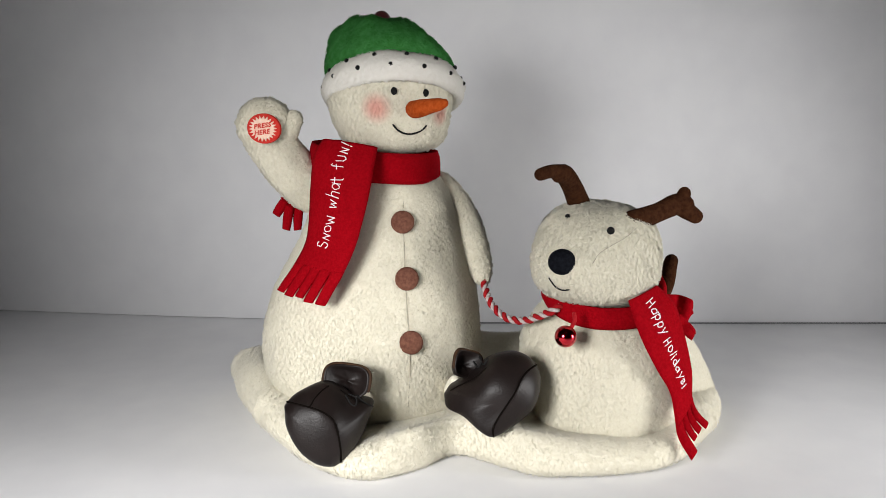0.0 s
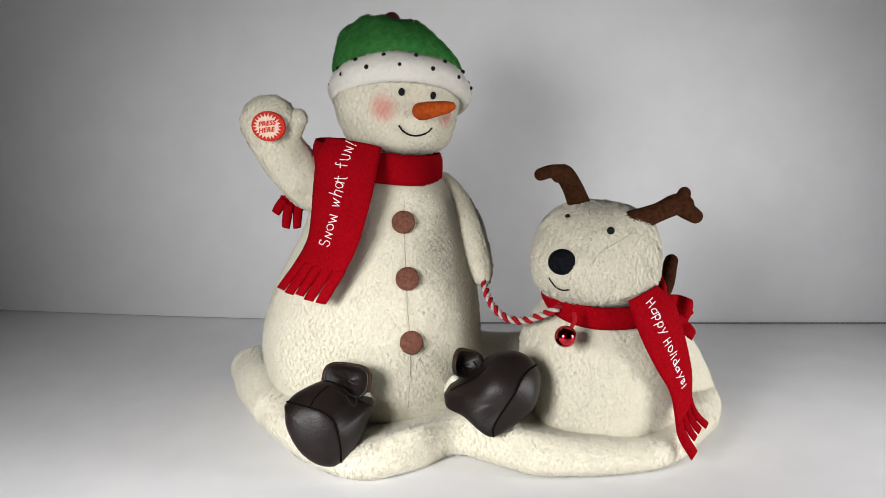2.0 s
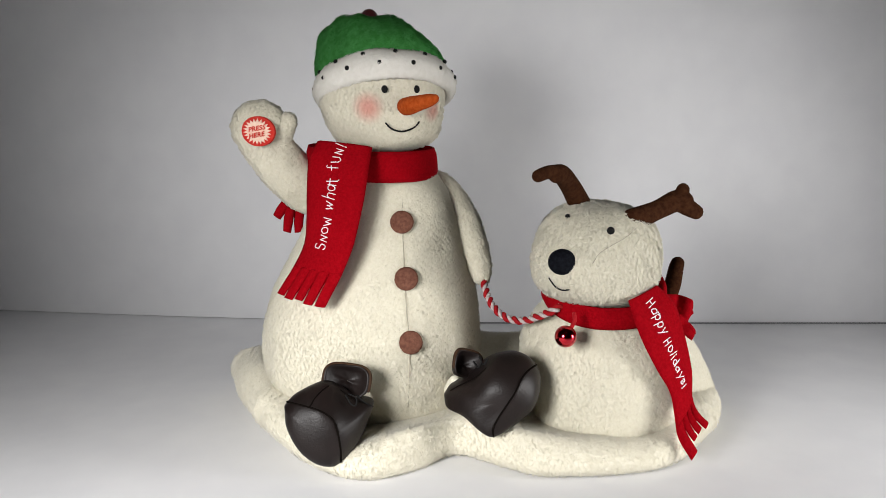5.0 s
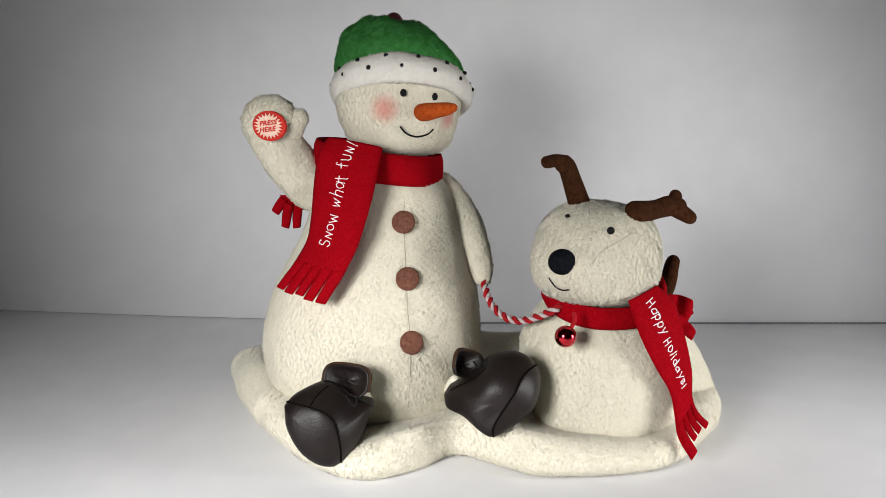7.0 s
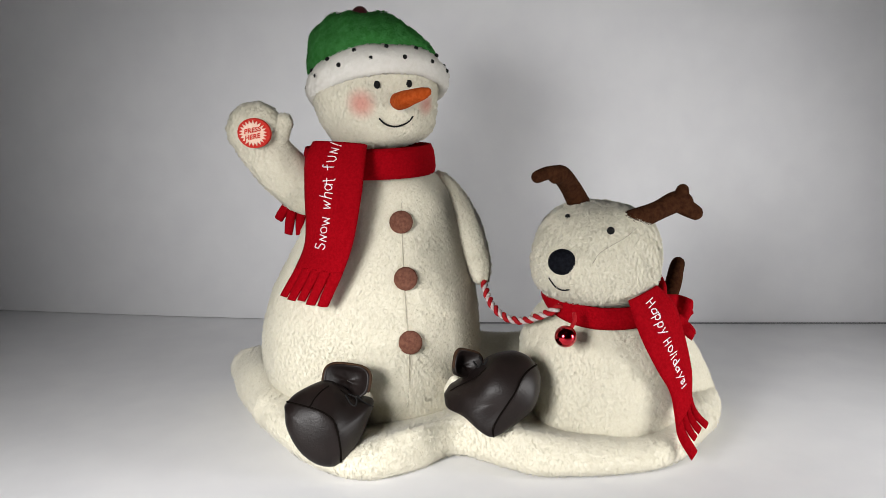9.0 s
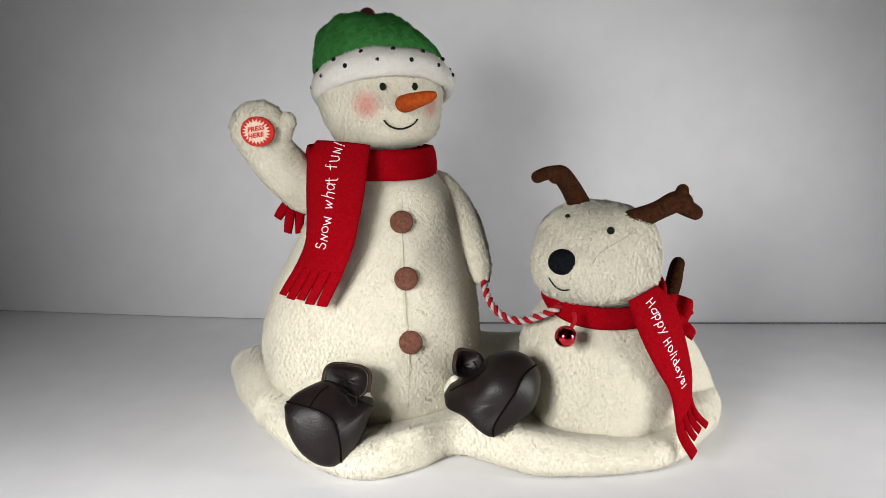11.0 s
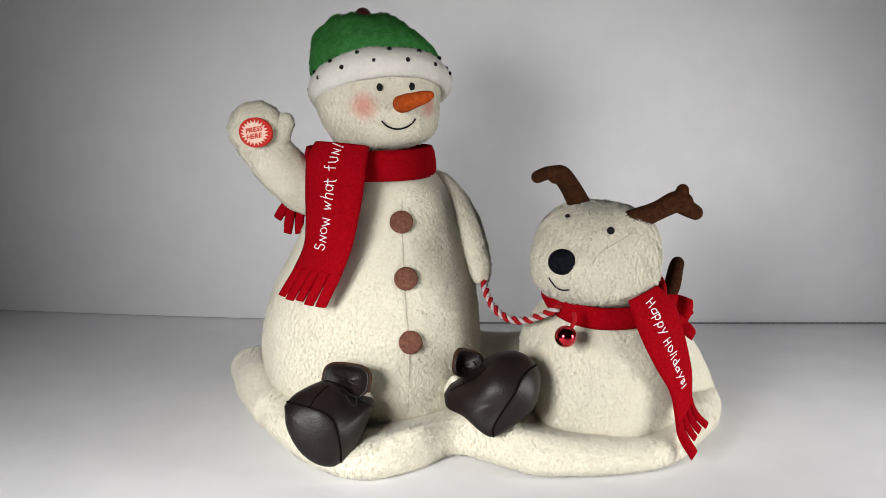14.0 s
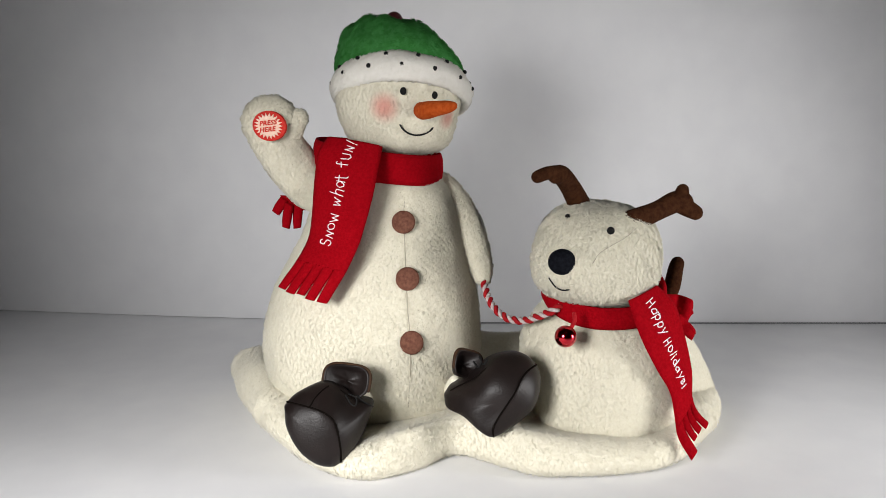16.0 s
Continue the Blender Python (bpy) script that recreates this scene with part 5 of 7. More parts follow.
            (8.7, pose(0.0045, -0.0005, 0.0031, -0.13, -2.33, -0.13)), (8.8, pose(0.0052, 0.0006, 0.0041, 0.68, -3.47, -0.82)), (8.9, pose(0.0056, 0.0007, 0.0045, 0.77, -3.77, -0.91)),
            (9, pose(0.0059, 0.0000, 0.0045, 0.33, -3.56, -0.57)), (9.1, pose(0.0054, -0.0001, 0.0040, 0.19, -3.13, -0.43)), (9.2, pose(0.0017, 0.0003, 0.0013, 0.30, -1.21, -0.33)),
            (9.3, pose(-0.0005, -0.0004, -0.0004, -0.24, 0.52, 0.20)), (9.4, pose(-0.0010, -0.0010, -0.0009, -0.62, 1.16, 0.50)), (9.5, pose(-0.0010, -0.0011, -0.0009, -0.71, 1.23, 0.56)),
            (9.6, pose(-0.0007, -0.0007, -0.0006, -0.43, 0.77, 0.34)), (9.7, pose(0.0005, -0.0000, 0.0003, 0.02, -0.26, -0.04)), (9.8, pose(0.0027, 0.0003, 0.0020, 0.33, -1.79, -0.41)),
            (9.9, pose(0.0055, 0.0002, 0.0042, 0.42, -3.39, -0.62)), (10, pose(0.0072, 0.0001, 0.0057, 0.45, -4.40, -0.71)), (10.1, pose(0.0070, 0.0002, 0.0056, 0.52, -4.36, -0.76)),
            (10.2, pose(0.0052, 0.0004, 0.0041, 0.56, -3.36, -0.72)), (10.3, pose(0.0028, 0.0004, 0.0021, 0.39, -1.90, -0.46)), (10.4, pose(0.0010, -0.0002, 0.0007, -0.05, -0.51, -0.02)),
            (10.5, pose(-0.0001, -0.0009, -0.0002, -0.51, 0.54, 0.38)), (10.6, pose(-0.0010, -0.0011, -0.0008, -0.70, 1.20, 0.55)), (10.7, pose(-0.0016, -0.0008, -0.0012, -0.52, 1.34, 0.46)),
            (10.8, pose(-0.0011, -0.0002, -0.0008, -0.17, 0.74, 0.19)), (10.9, pose(0.0010, 0.0001, 0.0007, 0.09, -0.63, -0.13)), (11, pose(0.0041, -0.0000, 0.0030, 0.20, -2.41, -0.37)),
            (11.1, pose(0.0065, -0.0000, 0.0049, 0.32, -3.85, -0.57)), (11.2, pose(0.0071, 0.0002, 0.0056, 0.53, -4.41, -0.77)), (11.3, pose(0.0051, 0.0005, 0.0041, 0.63, -3.40, -0.77)),
            (11.4, pose(0.0059, -0.0004, 0.0043, 0.00, -3.22, -0.29)), (11.5, pose(0.0032, -0.0002, 0.0022, 0.02, -1.75, -0.19)), (11.6, pose(-0.0003, -0.0001, -0.0002, -0.05, 0.23, 0.06)),
            (11.7, pose(-0.0017, -0.0003, -0.0011, -0.26, 1.13, 0.28)), (11.8, pose(-0.0017, -0.0003, -0.0011, -0.26, 1.13, 0.28)), (11.9, pose(-0.0015, -0.0004, -0.0010, -0.30, 1.08, 0.30)),
            (12, pose(-0.0020, -0.0002, -0.0014, -0.21, 1.30, 0.27)), (12.1, pose(-0.0014, -0.0009, -0.0011, -0.56, 1.28, 0.47)), (12.2, pose(-0.0009, -0.0012, -0.0008, -0.74, 1.18, 0.57)),
            (12.3, pose(-0.0014, -0.0006, -0.0011, -0.43, 1.18, 0.39)), (12.4, pose(0.0007, 0.0001, 0.0005, 0.12, -0.48, -0.13)), (12.5, pose(0.0041, -0.0002, 0.0029, 0.07, -2.28, -0.27)),
            (12.6, pose(0.0070, -0.0000, 0.0054, 0.32, -4.17, -0.60)), (12.7, pose(0.0066, 0.0005, 0.0053, 0.68, -4.27, -0.88)), (12.8, pose(0.0048, 0.0006, 0.0038, 0.67, -3.22, -0.79)),
            (12.9, pose(0.0054, -0.0002, 0.0040, 0.12, -3.08, -0.37)), (13, pose(0.0030, -0.0004, 0.0020, -0.13, -1.52, -0.07)), (13.1, pose(-0.0009, -0.0001, -0.0006, -0.08, 0.58, 0.11)),
            (13.2, pose(-0.0021, -0.0004, -0.0014, -0.32, 1.43, 0.35)), (13.3, pose(-0.0014, -0.0010, -0.0011, -0.62, 1.33, 0.51)), (13.4, pose(-0.0008, -0.0009, -0.0007, -0.53, 0.93, 0.42)),
            (13.5, pose(0.0004, 0.0001, 0.0003, 0.07, -0.30, -0.08)), (13.6, pose(0.0029, 0.0000, 0.0021, 0.15, -1.73, -0.28)), (13.7, pose(0.0069, -0.0001, 0.0053, 0.29, -4.07, -0.57)),
            (13.8, pose(0.0072, 0.0002, 0.0057, 0.52, -4.46, -0.77)), (13.9, pose(0.0052, 0.0005, 0.0041, 0.61, -3.42, -0.76)), (14, pose(0.0046, 0.0002, 0.0035, 0.40, -2.88, -0.56)),
            (14.1, pose(0.0040, -0.0007, 0.0026, -0.30, -1.88, 0.02)), (14.2, pose(0.0002, -0.0005, 0.0000, -0.31, 0.17, 0.21)), (14.3, pose(-0.0026, -0.0001, -0.0017, -0.19, 1.59, 0.29)),
            (14.4, pose(-0.0024, -0.0007, -0.0016, -0.49, 1.74, 0.48)), (14.5, pose(-0.0005, -0.0010, -0.0005, -0.60, 0.85, 0.46)), (14.6, pose(0.0013, -0.0004, 0.0007, -0.21, -0.48, 0.09)),
            (14.7, pose(0.0017, 0.0002, 0.0013, 0.22, -1.13, -0.27)), (14.8, pose(0.0058, 0.0002, 0.0045, 0.44, -3.62, -0.65)), (14.9, pose(0.0072, 0.0001, 0.0057, 0.45, -4.41, -0.71)),
            (15, pose(0.0058, 0.0003, 0.0046, 0.55, -3.71, -0.74)), (15.1, pose(0.0041, 0.0004, 0.0032, 0.46, -2.68, -0.59)), (15.2, pose(0.0036, -0.0005, 0.0024, -0.15, -1.83, -0.08)),
            (15.3, pose(0.0016, -0.0008, 0.0009, -0.43, -0.48, 0.23)), (15.4, pose(-0.0021, -0.0003, -0.0014, -0.26, 1.38, 0.31)), (15.5, pose(-0.0033, -0.0001, -0.0021, -0.18, 1.91, 0.32)),
            (15.6, pose(-0.0025, -0.0005, -0.0017, -0.39, 1.74, 0.42)), (15.7, pose(-0.0025, -0.0005, -0.0017, -0.39, 1.74, 0.42)), (15.8, pose(-0.0024, -0.0005, -0.0016, -0.37, 1.63, 0.40)),
            (15.9, pose(-0.0025, -0.0005, -0.0017, -0.39, 1.74, 0.42)), (16, pose(-0.0025, -0.0005, -0.0017, -0.38, 1.68, 0.41)),
        ])
    for ob in (scarf,):
        walk(ob, [
            (0, pose(0.0000, 0.0000, 0.0000, 0.00, 0.00, 0.00)), (0.1, pose(0.0062, -0.0031, 0.0031, -0.93, -2.64, -0.73)), (0.2, pose(0.0128, -0.0053, 0.0061, -1.26, -5.56, -2.01)),
            (0.3, pose(0.0144, -0.0041, 0.0060, -0.50, -6.36, -2.74)), (0.4, pose(0.0129, -0.0029, 0.0049, -0.12, -5.69, -2.53)), (0.5, pose(0.0117, -0.0043, 0.0053, -0.93, -5.10, -1.90)),
            (0.6, pose(0.0092, -0.0041, 0.0045, -1.11, -3.95, -1.26)), (0.7, pose(0.0011, -0.0006, 0.0006, -0.18, -0.47, -0.11)), (0.8, pose(-0.0041, 0.0003, -0.0011, -0.05, 1.83, 0.63)),
            (0.9, pose(-0.0049, -0.0011, -0.0006, -0.65, 2.26, 0.96)), (1, pose(-0.0047, -0.0011, -0.0005, -0.66, 2.18, 0.93)), (1.1, pose(-0.0029, -0.0002, -0.0006, -0.23, 1.32, 0.53)),
            (1.2, pose(0.0032, -0.0010, 0.0013, -0.26, -1.37, -0.44)), (1.3, pose(0.0114, -0.0050, 0.0056, -1.28, -4.93, -1.68)), (1.4, pose(0.0158, -0.0062, 0.0076, -1.29, -6.91, -2.72)),
            (1.5, pose(0.0150, -0.0041, 0.0061, -0.39, -6.62, -2.92)), (1.6, pose(0.0116, -0.0030, 0.0046, -0.36, -5.08, -2.12)), (1.7, pose(0.0112, -0.0047, 0.0054, -1.18, -4.84, -1.67)),
            (1.8, pose(0.0054, -0.0032, 0.0030, -1.04, -2.25, -0.52)), (1.9, pose(-0.0023, 0.0002, -0.0006, -0.02, 1.02, 0.36)), (2, pose(-0.0053, 0.0007, -0.0016, 0.08, 2.36, 0.75)),
            (2.1, pose(-0.0049, -0.0011, -0.0006, -0.65, 2.26, 0.96)), (2.2, pose(-0.0033, -0.0016, 0.0000, -0.83, 1.59, 0.82)), (2.3, pose(0.0013, -0.0008, 0.0007, -0.28, -0.56, -0.11)),
            (2.4, pose(0.0048, -0.0015, 0.0020, -0.35, -2.10, -0.71)), (2.5, pose(0.0141, -0.0052, 0.0065, -1.04, -6.19, -2.43)), (2.6, pose(0.0166, -0.0062, 0.0078, -1.17, -7.29, -2.98)),
            (2.7, pose(0.0135, -0.0037, 0.0055, -0.42, -5.96, -2.56)), (2.8, pose(0.0111, -0.0031, 0.0045, -0.47, -4.85, -1.96)), (2.9, pose(0.0087, -0.0042, 0.0044, -1.21, -3.72, -1.11)),
            (3, pose(0.0026, -0.0024, 0.0019, -0.88, -1.06, -0.09)), (3.1, pose(-0.0041, 0.0003, -0.0011, -0.05, 1.83, 0.63)), (3.2, pose(-0.0065, 0.0006, -0.0018, 0.02, 2.90, 0.92)),
            (3.3, pose(-0.0049, -0.0011, -0.0006, -0.65, 2.26, 0.96)), (3.4, pose(-0.0049, -0.0011, -0.0006, -0.65, 2.26, 0.96)), (3.5, pose(-0.0050, -0.0008, -0.0008, -0.52, 2.31, 0.92)),
            (3.6, pose(-0.0049, -0.0011, -0.0006, -0.65, 2.26, 0.96)), (3.7, pose(-0.0037, -0.0016, -0.0001, -0.83, 1.76, 0.87)), (3.8, pose(0.0007, -0.0019, 0.0011, -0.79, -0.19, 0.20)),
            (3.9, pose(0.0031, -0.0006, 0.0010, -0.06, -1.35, -0.50)), (4, pose(0.0121, -0.0037, 0.0051, -0.61, -5.31, -2.14)), (4.1, pose(0.0164, -0.0060, 0.0076, -1.07, -7.20, -2.97)),
            (4.2, pose(0.0152, -0.0054, 0.0069, -1.00, -6.64, -2.69)), (4.3, pose(0.0123, -0.0046, 0.0056, -0.99, -5.35, -2.01)), (4.4, pose(0.0056, -0.0019, 0.0024, -0.45, -2.44, -0.82)),
            (4.5, pose(-0.0011, 0.0002, -0.0003, 0.01, 0.47, 0.17)), (4.6, pose(-0.0048, 0.0002, -0.0012, -0.11, 2.15, 0.75)), (4.7, pose(-0.0048, -0.0010, -0.0006, -0.60, 2.19, 0.92)),
            (4.8, pose(-0.0020, -0.0019, 0.0005, -0.89, 0.99, 0.65)), (4.9, pose(0.0021, -0.0018, 0.0014, -0.66, -0.86, -0.09)), (5, pose(0.0069, -0.0016, 0.0025, -0.22, -3.01, -1.16)),
            (5.1, pose(0.0117, -0.0026, 0.0044, -0.13, -5.17, -2.26)), (5.2, pose(0.0154, -0.0045, 0.0065, -0.54, -6.79, -2.95)), (5.3, pose(0.0161, -0.0057, 0.0074, -1.02, -7.06, -2.92)),
            (5.4, pose(0.0128, -0.0047, 0.0058, -1.00, -5.56, -2.11)), (5.5, pose(0.0062, -0.0020, 0.0026, -0.46, -2.71, -0.94)), (5.6, pose(-0.0005, 0.0001, -0.0002, 0.01, 0.24, 0.08)),
            (5.7, pose(-0.0045, 0.0002, -0.0011, -0.11, 2.02, 0.71)), (5.8, pose(-0.0048, -0.0010, -0.0006, -0.60, 2.21, 0.92)), (5.9, pose(-0.0023, -0.0018, 0.0004, -0.89, 1.15, 0.70)),
            (6, pose(0.0016, -0.0017, 0.0012, -0.65, -0.61, 0.00)), (6.1, pose(0.0063, -0.0015, 0.0023, -0.22, -2.75, -1.05)), (6.2, pose(0.0113, -0.0024, 0.0042, -0.13, -4.98, -2.16)),
            (6.3, pose(0.0150, -0.0045, 0.0064, -0.59, -6.61, -2.84)), (6.4, pose(0.0157, -0.0058, 0.0073, -1.09, -6.89, -2.79)), (6.5, pose(0.0116, -0.0036, 0.0049, -0.62, -5.06, -2.01)),
            (6.6, pose(0.0073, -0.0015, 0.0026, -0.12, -3.22, -1.30)), (6.7, pose(0.0026, -0.0026, 0.0020, -0.97, -1.02, -0.04)), (6.8, pose(-0.0008, -0.0025, 0.0011, -1.09, 0.51, 0.56)),
            (6.9, pose(-0.0067, 0.0004, -0.0017, -0.09, 2.97, 0.97)), (7, pose(-0.0068, 0.0011, -0.0021, 0.21, 3.00, 0.88)), (7.1, pose(0.0015, -0.0024, 0.0016, -0.98, -0.54, 0.14)),
            (7.2, pose(0.0063, -0.0035, 0.0034, -1.13, -2.66, -0.66)), (7.3, pose(0.0101, -0.0027, 0.0040, -0.38, -4.45, -1.79)), (7.4, pose(0.0137, -0.0028, 0.0051, 0.00, -6.08, -2.79)),
            (7.5, pose(0.0149, -0.0050, 0.0066, -0.87, -6.54, -2.69)), (7.6, pose(0.0149, -0.0058, 0.0070, -1.21, -6.51, -2.53)), (7.7, pose(0.0147, -0.0055, 0.0068, -1.12, -6.42, -2.52)),
            (7.8, pose(0.0147, -0.0055, 0.0068, -1.12, -6.42, -2.52)), (7.9, pose(0.0133, -0.0052, 0.0062, -1.15, -5.79, -2.17)), (8, pose(0.0081, -0.0015, 0.0028, -0.06, -3.56, -1.48)),
            (8.1, pose(0.0023, -0.0012, 0.0011, -0.37, -0.97, -0.24)), (8.2, pose(-0.0007, -0.0022, 0.0010, -1.00, 0.44, 0.50)), (8.3, pose(-0.0042, -0.0011, -0.0004, -0.64, 1.94, 0.86)),
            (8.4, pose(-0.0069, 0.0006, -0.0019, 0.01, 3.06, 0.96)), (8.5, pose(-0.0033, 0.0002, -0.0009, -0.04, 1.48, 0.52)), (8.6, pose(0.0059, -0.0035, 0.0033, -1.14, -2.50, -0.59)),
            (8.7, pose(0.0090, -0.0042, 0.0045, -1.21, -3.88, -1.19)), (8.8, pose(0.0127, -0.0030, 0.0049, -0.23, -5.63, -2.45)), (8.9, pose(0.0138, -0.0033, 0.0054, -0.20, -6.10, -2.72)),
            (9, pose(0.0133, -0.0047, 0.0060, -0.90, -5.82, -2.29)), (9.1, pose(0.0118, -0.0044, 0.0054, -0.97, -5.14, -1.91)), (9.2, pose(0.0044, -0.0005, 0.0014, 0.05, -1.96, -0.80)),
            (9.3, pose(-0.0018, -0.0004, -0.0002, -0.24, 0.82, 0.37)), (9.4, pose(-0.0039, -0.0013, -0.0002, -0.71, 1.81, 0.84)), (9.5, pose(-0.0040, -0.0016, -0.0001, -0.85, 1.91, 0.92)),
            (9.6, pose(-0.0026, -0.0009, -0.0002, -0.49, 1.20, 0.58)), (9.7, pose(0.0010, -0.0003, 0.0004, -0.07, -0.43, -0.13)), (9.8, pose(0.0066, -0.0014, 0.0024, -0.14, -2.91, -1.15)),
            (9.9, pose(0.0126, -0.0040, 0.0054, -0.67, -5.53, -2.23)), (10, pose(0.0163, -0.0059, 0.0076, -1.07, -7.17, -2.96)), (10.1, pose(0.0162, -0.0056, 0.0073, -0.92, -7.10, -2.98)),
            (10.2, pose(0.0124, -0.0033, 0.0050, -0.40, -5.46, -2.30)), (10.3, pose(0.0070, -0.0013, 0.0024, -0.07, -3.08, -1.25)), (10.4, pose(0.0020, -0.0009, 0.0010, -0.28, -0.86, -0.22)),
            (10.5, pose(-0.0016, -0.0015, 0.0004, -0.74, 0.81, 0.53)), (10.6, pose(-0.0039, -0.0016, -0.0001, -0.85, 1.86, 0.90)), (10.7, pose(-0.0046, -0.0007, -0.0008, -0.47, 2.12, 0.85)),
            (10.8, pose(-0.0027, 0.0002, -0.0007, -0.03, 1.20, 0.43)), (10.9, pose(0.0024, -0.0005, 0.0008, -0.09, -1.04, -0.37)), (11, pose(0.0091, -0.0030, 0.0039, -0.64, -3.95, -1.45)),
            (11.1, pose(0.0144, -0.0053, 0.0067, -1.07, -6.31, -2.48)), (11.2, pose(0.0163, -0.0056, 0.0074, -0.92, -7.18, -3.02)), (11.3, pose(0.0125, -0.0031, 0.0049, -0.30, -5.52, -2.37)),
            (11.4, pose(0.0123, -0.0054, 0.0061, -1.37, -5.33, -1.85)), (11.5, pose(0.0067, -0.0026, 0.0030, -0.69, -2.89, -0.93)), (11.6, pose(-0.0008, 0.0001, -0.0002, -0.01, 0.36, 0.13)),
            (11.7, pose(-0.0041, 0.0003, -0.0011, -0.05, 1.83, 0.63)), (11.8, pose(-0.0041, 0.0003, -0.0011, -0.05, 1.83, 0.63)), (11.9, pose(-0.0039, 0.0000, -0.0009, -0.14, 1.74, 0.63)),
            (12, pose(-0.0048, 0.0007, -0.0014, 0.09, 2.12, 0.67)), (12.1, pose(-0.0044, -0.0009, -0.0006, -0.55, 2.03, 0.85)), (12.2, pose(-0.0038, -0.0018, 0.0000, -0.93, 1.83, 0.92)),
            (12.3, pose(-0.0041, -0.0004, -0.0008, -0.35, 1.88, 0.74)), (12.4, pose(0.0017, -0.0002, 0.0005, 0.02, -0.77, -0.30)), (12.5, pose(0.0087, -0.0033, 0.0039, -0.82, -3.76, -1.29)),
            (12.6, pose(0.0156, -0.0060, 0.0074, -1.20, -6.82, -2.71)), (12.7, pose(0.0157, -0.0047, 0.0067, -0.57, -6.92, -3.02)), (12.8, pose(0.0118, -0.0026, 0.0044, -0.15, -5.22, -2.28)),
            (12.9, pose(0.0117, -0.0046, 0.0054, -1.07, -5.07, -1.83)), (13, pose(0.0060, -0.0028, 0.0029, -0.85, -2.54, -0.71)), (13.1, pose(-0.0022, 0.0004, -0.0007, 0.08, 0.94, 0.30)),
            (13.2, pose(-0.0052, 0.0003, -0.0014, -0.06, 2.32, 0.78)), (13.3, pose(-0.0045, -0.0011, -0.0005, -0.65, 2.10, 0.91)), (13.4, pose(-0.0031, -0.0012, -0.0001, -0.63, 1.45, 0.71)),
            (13.5, pose(0.0011, -0.0001, 0.0003, 0.01, -0.48, -0.18)), (13.6, pose(0.0065, -0.0020, 0.0027, -0.43, -2.84, -1.01)), (13.7, pose(0.0152, -0.0059, 0.0072, -1.21, -6.66, -2.62)),
            (13.8, pose(0.0165, -0.0058, 0.0076, -0.96, -7.27, -3.05)), (13.9, pose(0.0126, -0.0032, 0.0050, -0.34, -5.56, -2.38)), (14, pose(0.0107, -0.0031, 0.0043, -0.48, -4.70, -1.87)),
            (14.1, pose(0.0075, -0.0042, 0.0041, -1.32, -3.16, -0.81)), (14.2, pose(-0.0004, -0.0011, 0.0005, -0.50, 0.24, 0.26)), (14.3, pose(-0.0059, 0.0011, -0.0019, 0.23, 2.59, 0.77)),
            (14.4, pose(-0.0062, -0.0001, -0.0014, -0.28, 2.79, 0.98)), (14.5, pose(-0.0027, -0.0015, 0.0001, -0.78, 1.30, 0.71)), (14.6, pose(0.0020, -0.0016, 0.0013, -0.57, -0.83, -0.11)),
            (14.7, pose(0.0042, -0.0007, 0.0014, -0.05, -1.83, -0.71)), (14.8, pose(0.0135, -0.0043, 0.0058, -0.73, -5.91, -2.40)), (14.9, pose(0.0164, -0.0060, 0.0076, -1.07, -7.20, -2.97)),
            (15, pose(0.0137, -0.0041, 0.0058, -0.58, -6.03, -2.53)), (15.1, pose(0.0099, -0.0024, 0.0038, -0.28, -4.36, -1.78)), (15.2, pose(0.0072, -0.0035, 0.0036, -1.03, -3.05, -0.88)),
            (15.3, pose(0.0022, -0.0025, 0.0018, -0.97, -0.86, 0.02)), (15.4, pose(-0.0051, 0.0006, -0.0015, 0.04, 2.24, 0.73)), (15.5, pose(-0.0072, 0.0015, -0.0024, 0.36, 3.14, 0.88)),
            (15.6, pose(-0.0063, 0.0004, -0.0016, -0.08, 2.80, 0.92)), (15.7, pose(-0.0063, 0.0004, -0.0016, -0.08, 2.80, 0.92)), (15.8, pose(-0.0059, 0.0004, -0.0016, -0.07, 2.64, 0.88)),
            (15.9, pose(-0.0063, 0.0004, -0.0016, -0.08, 2.80, 0.92)), (16, pose(-0.0061, 0.0003, -0.0016, -0.08, 2.72, 0.90)),
        ])
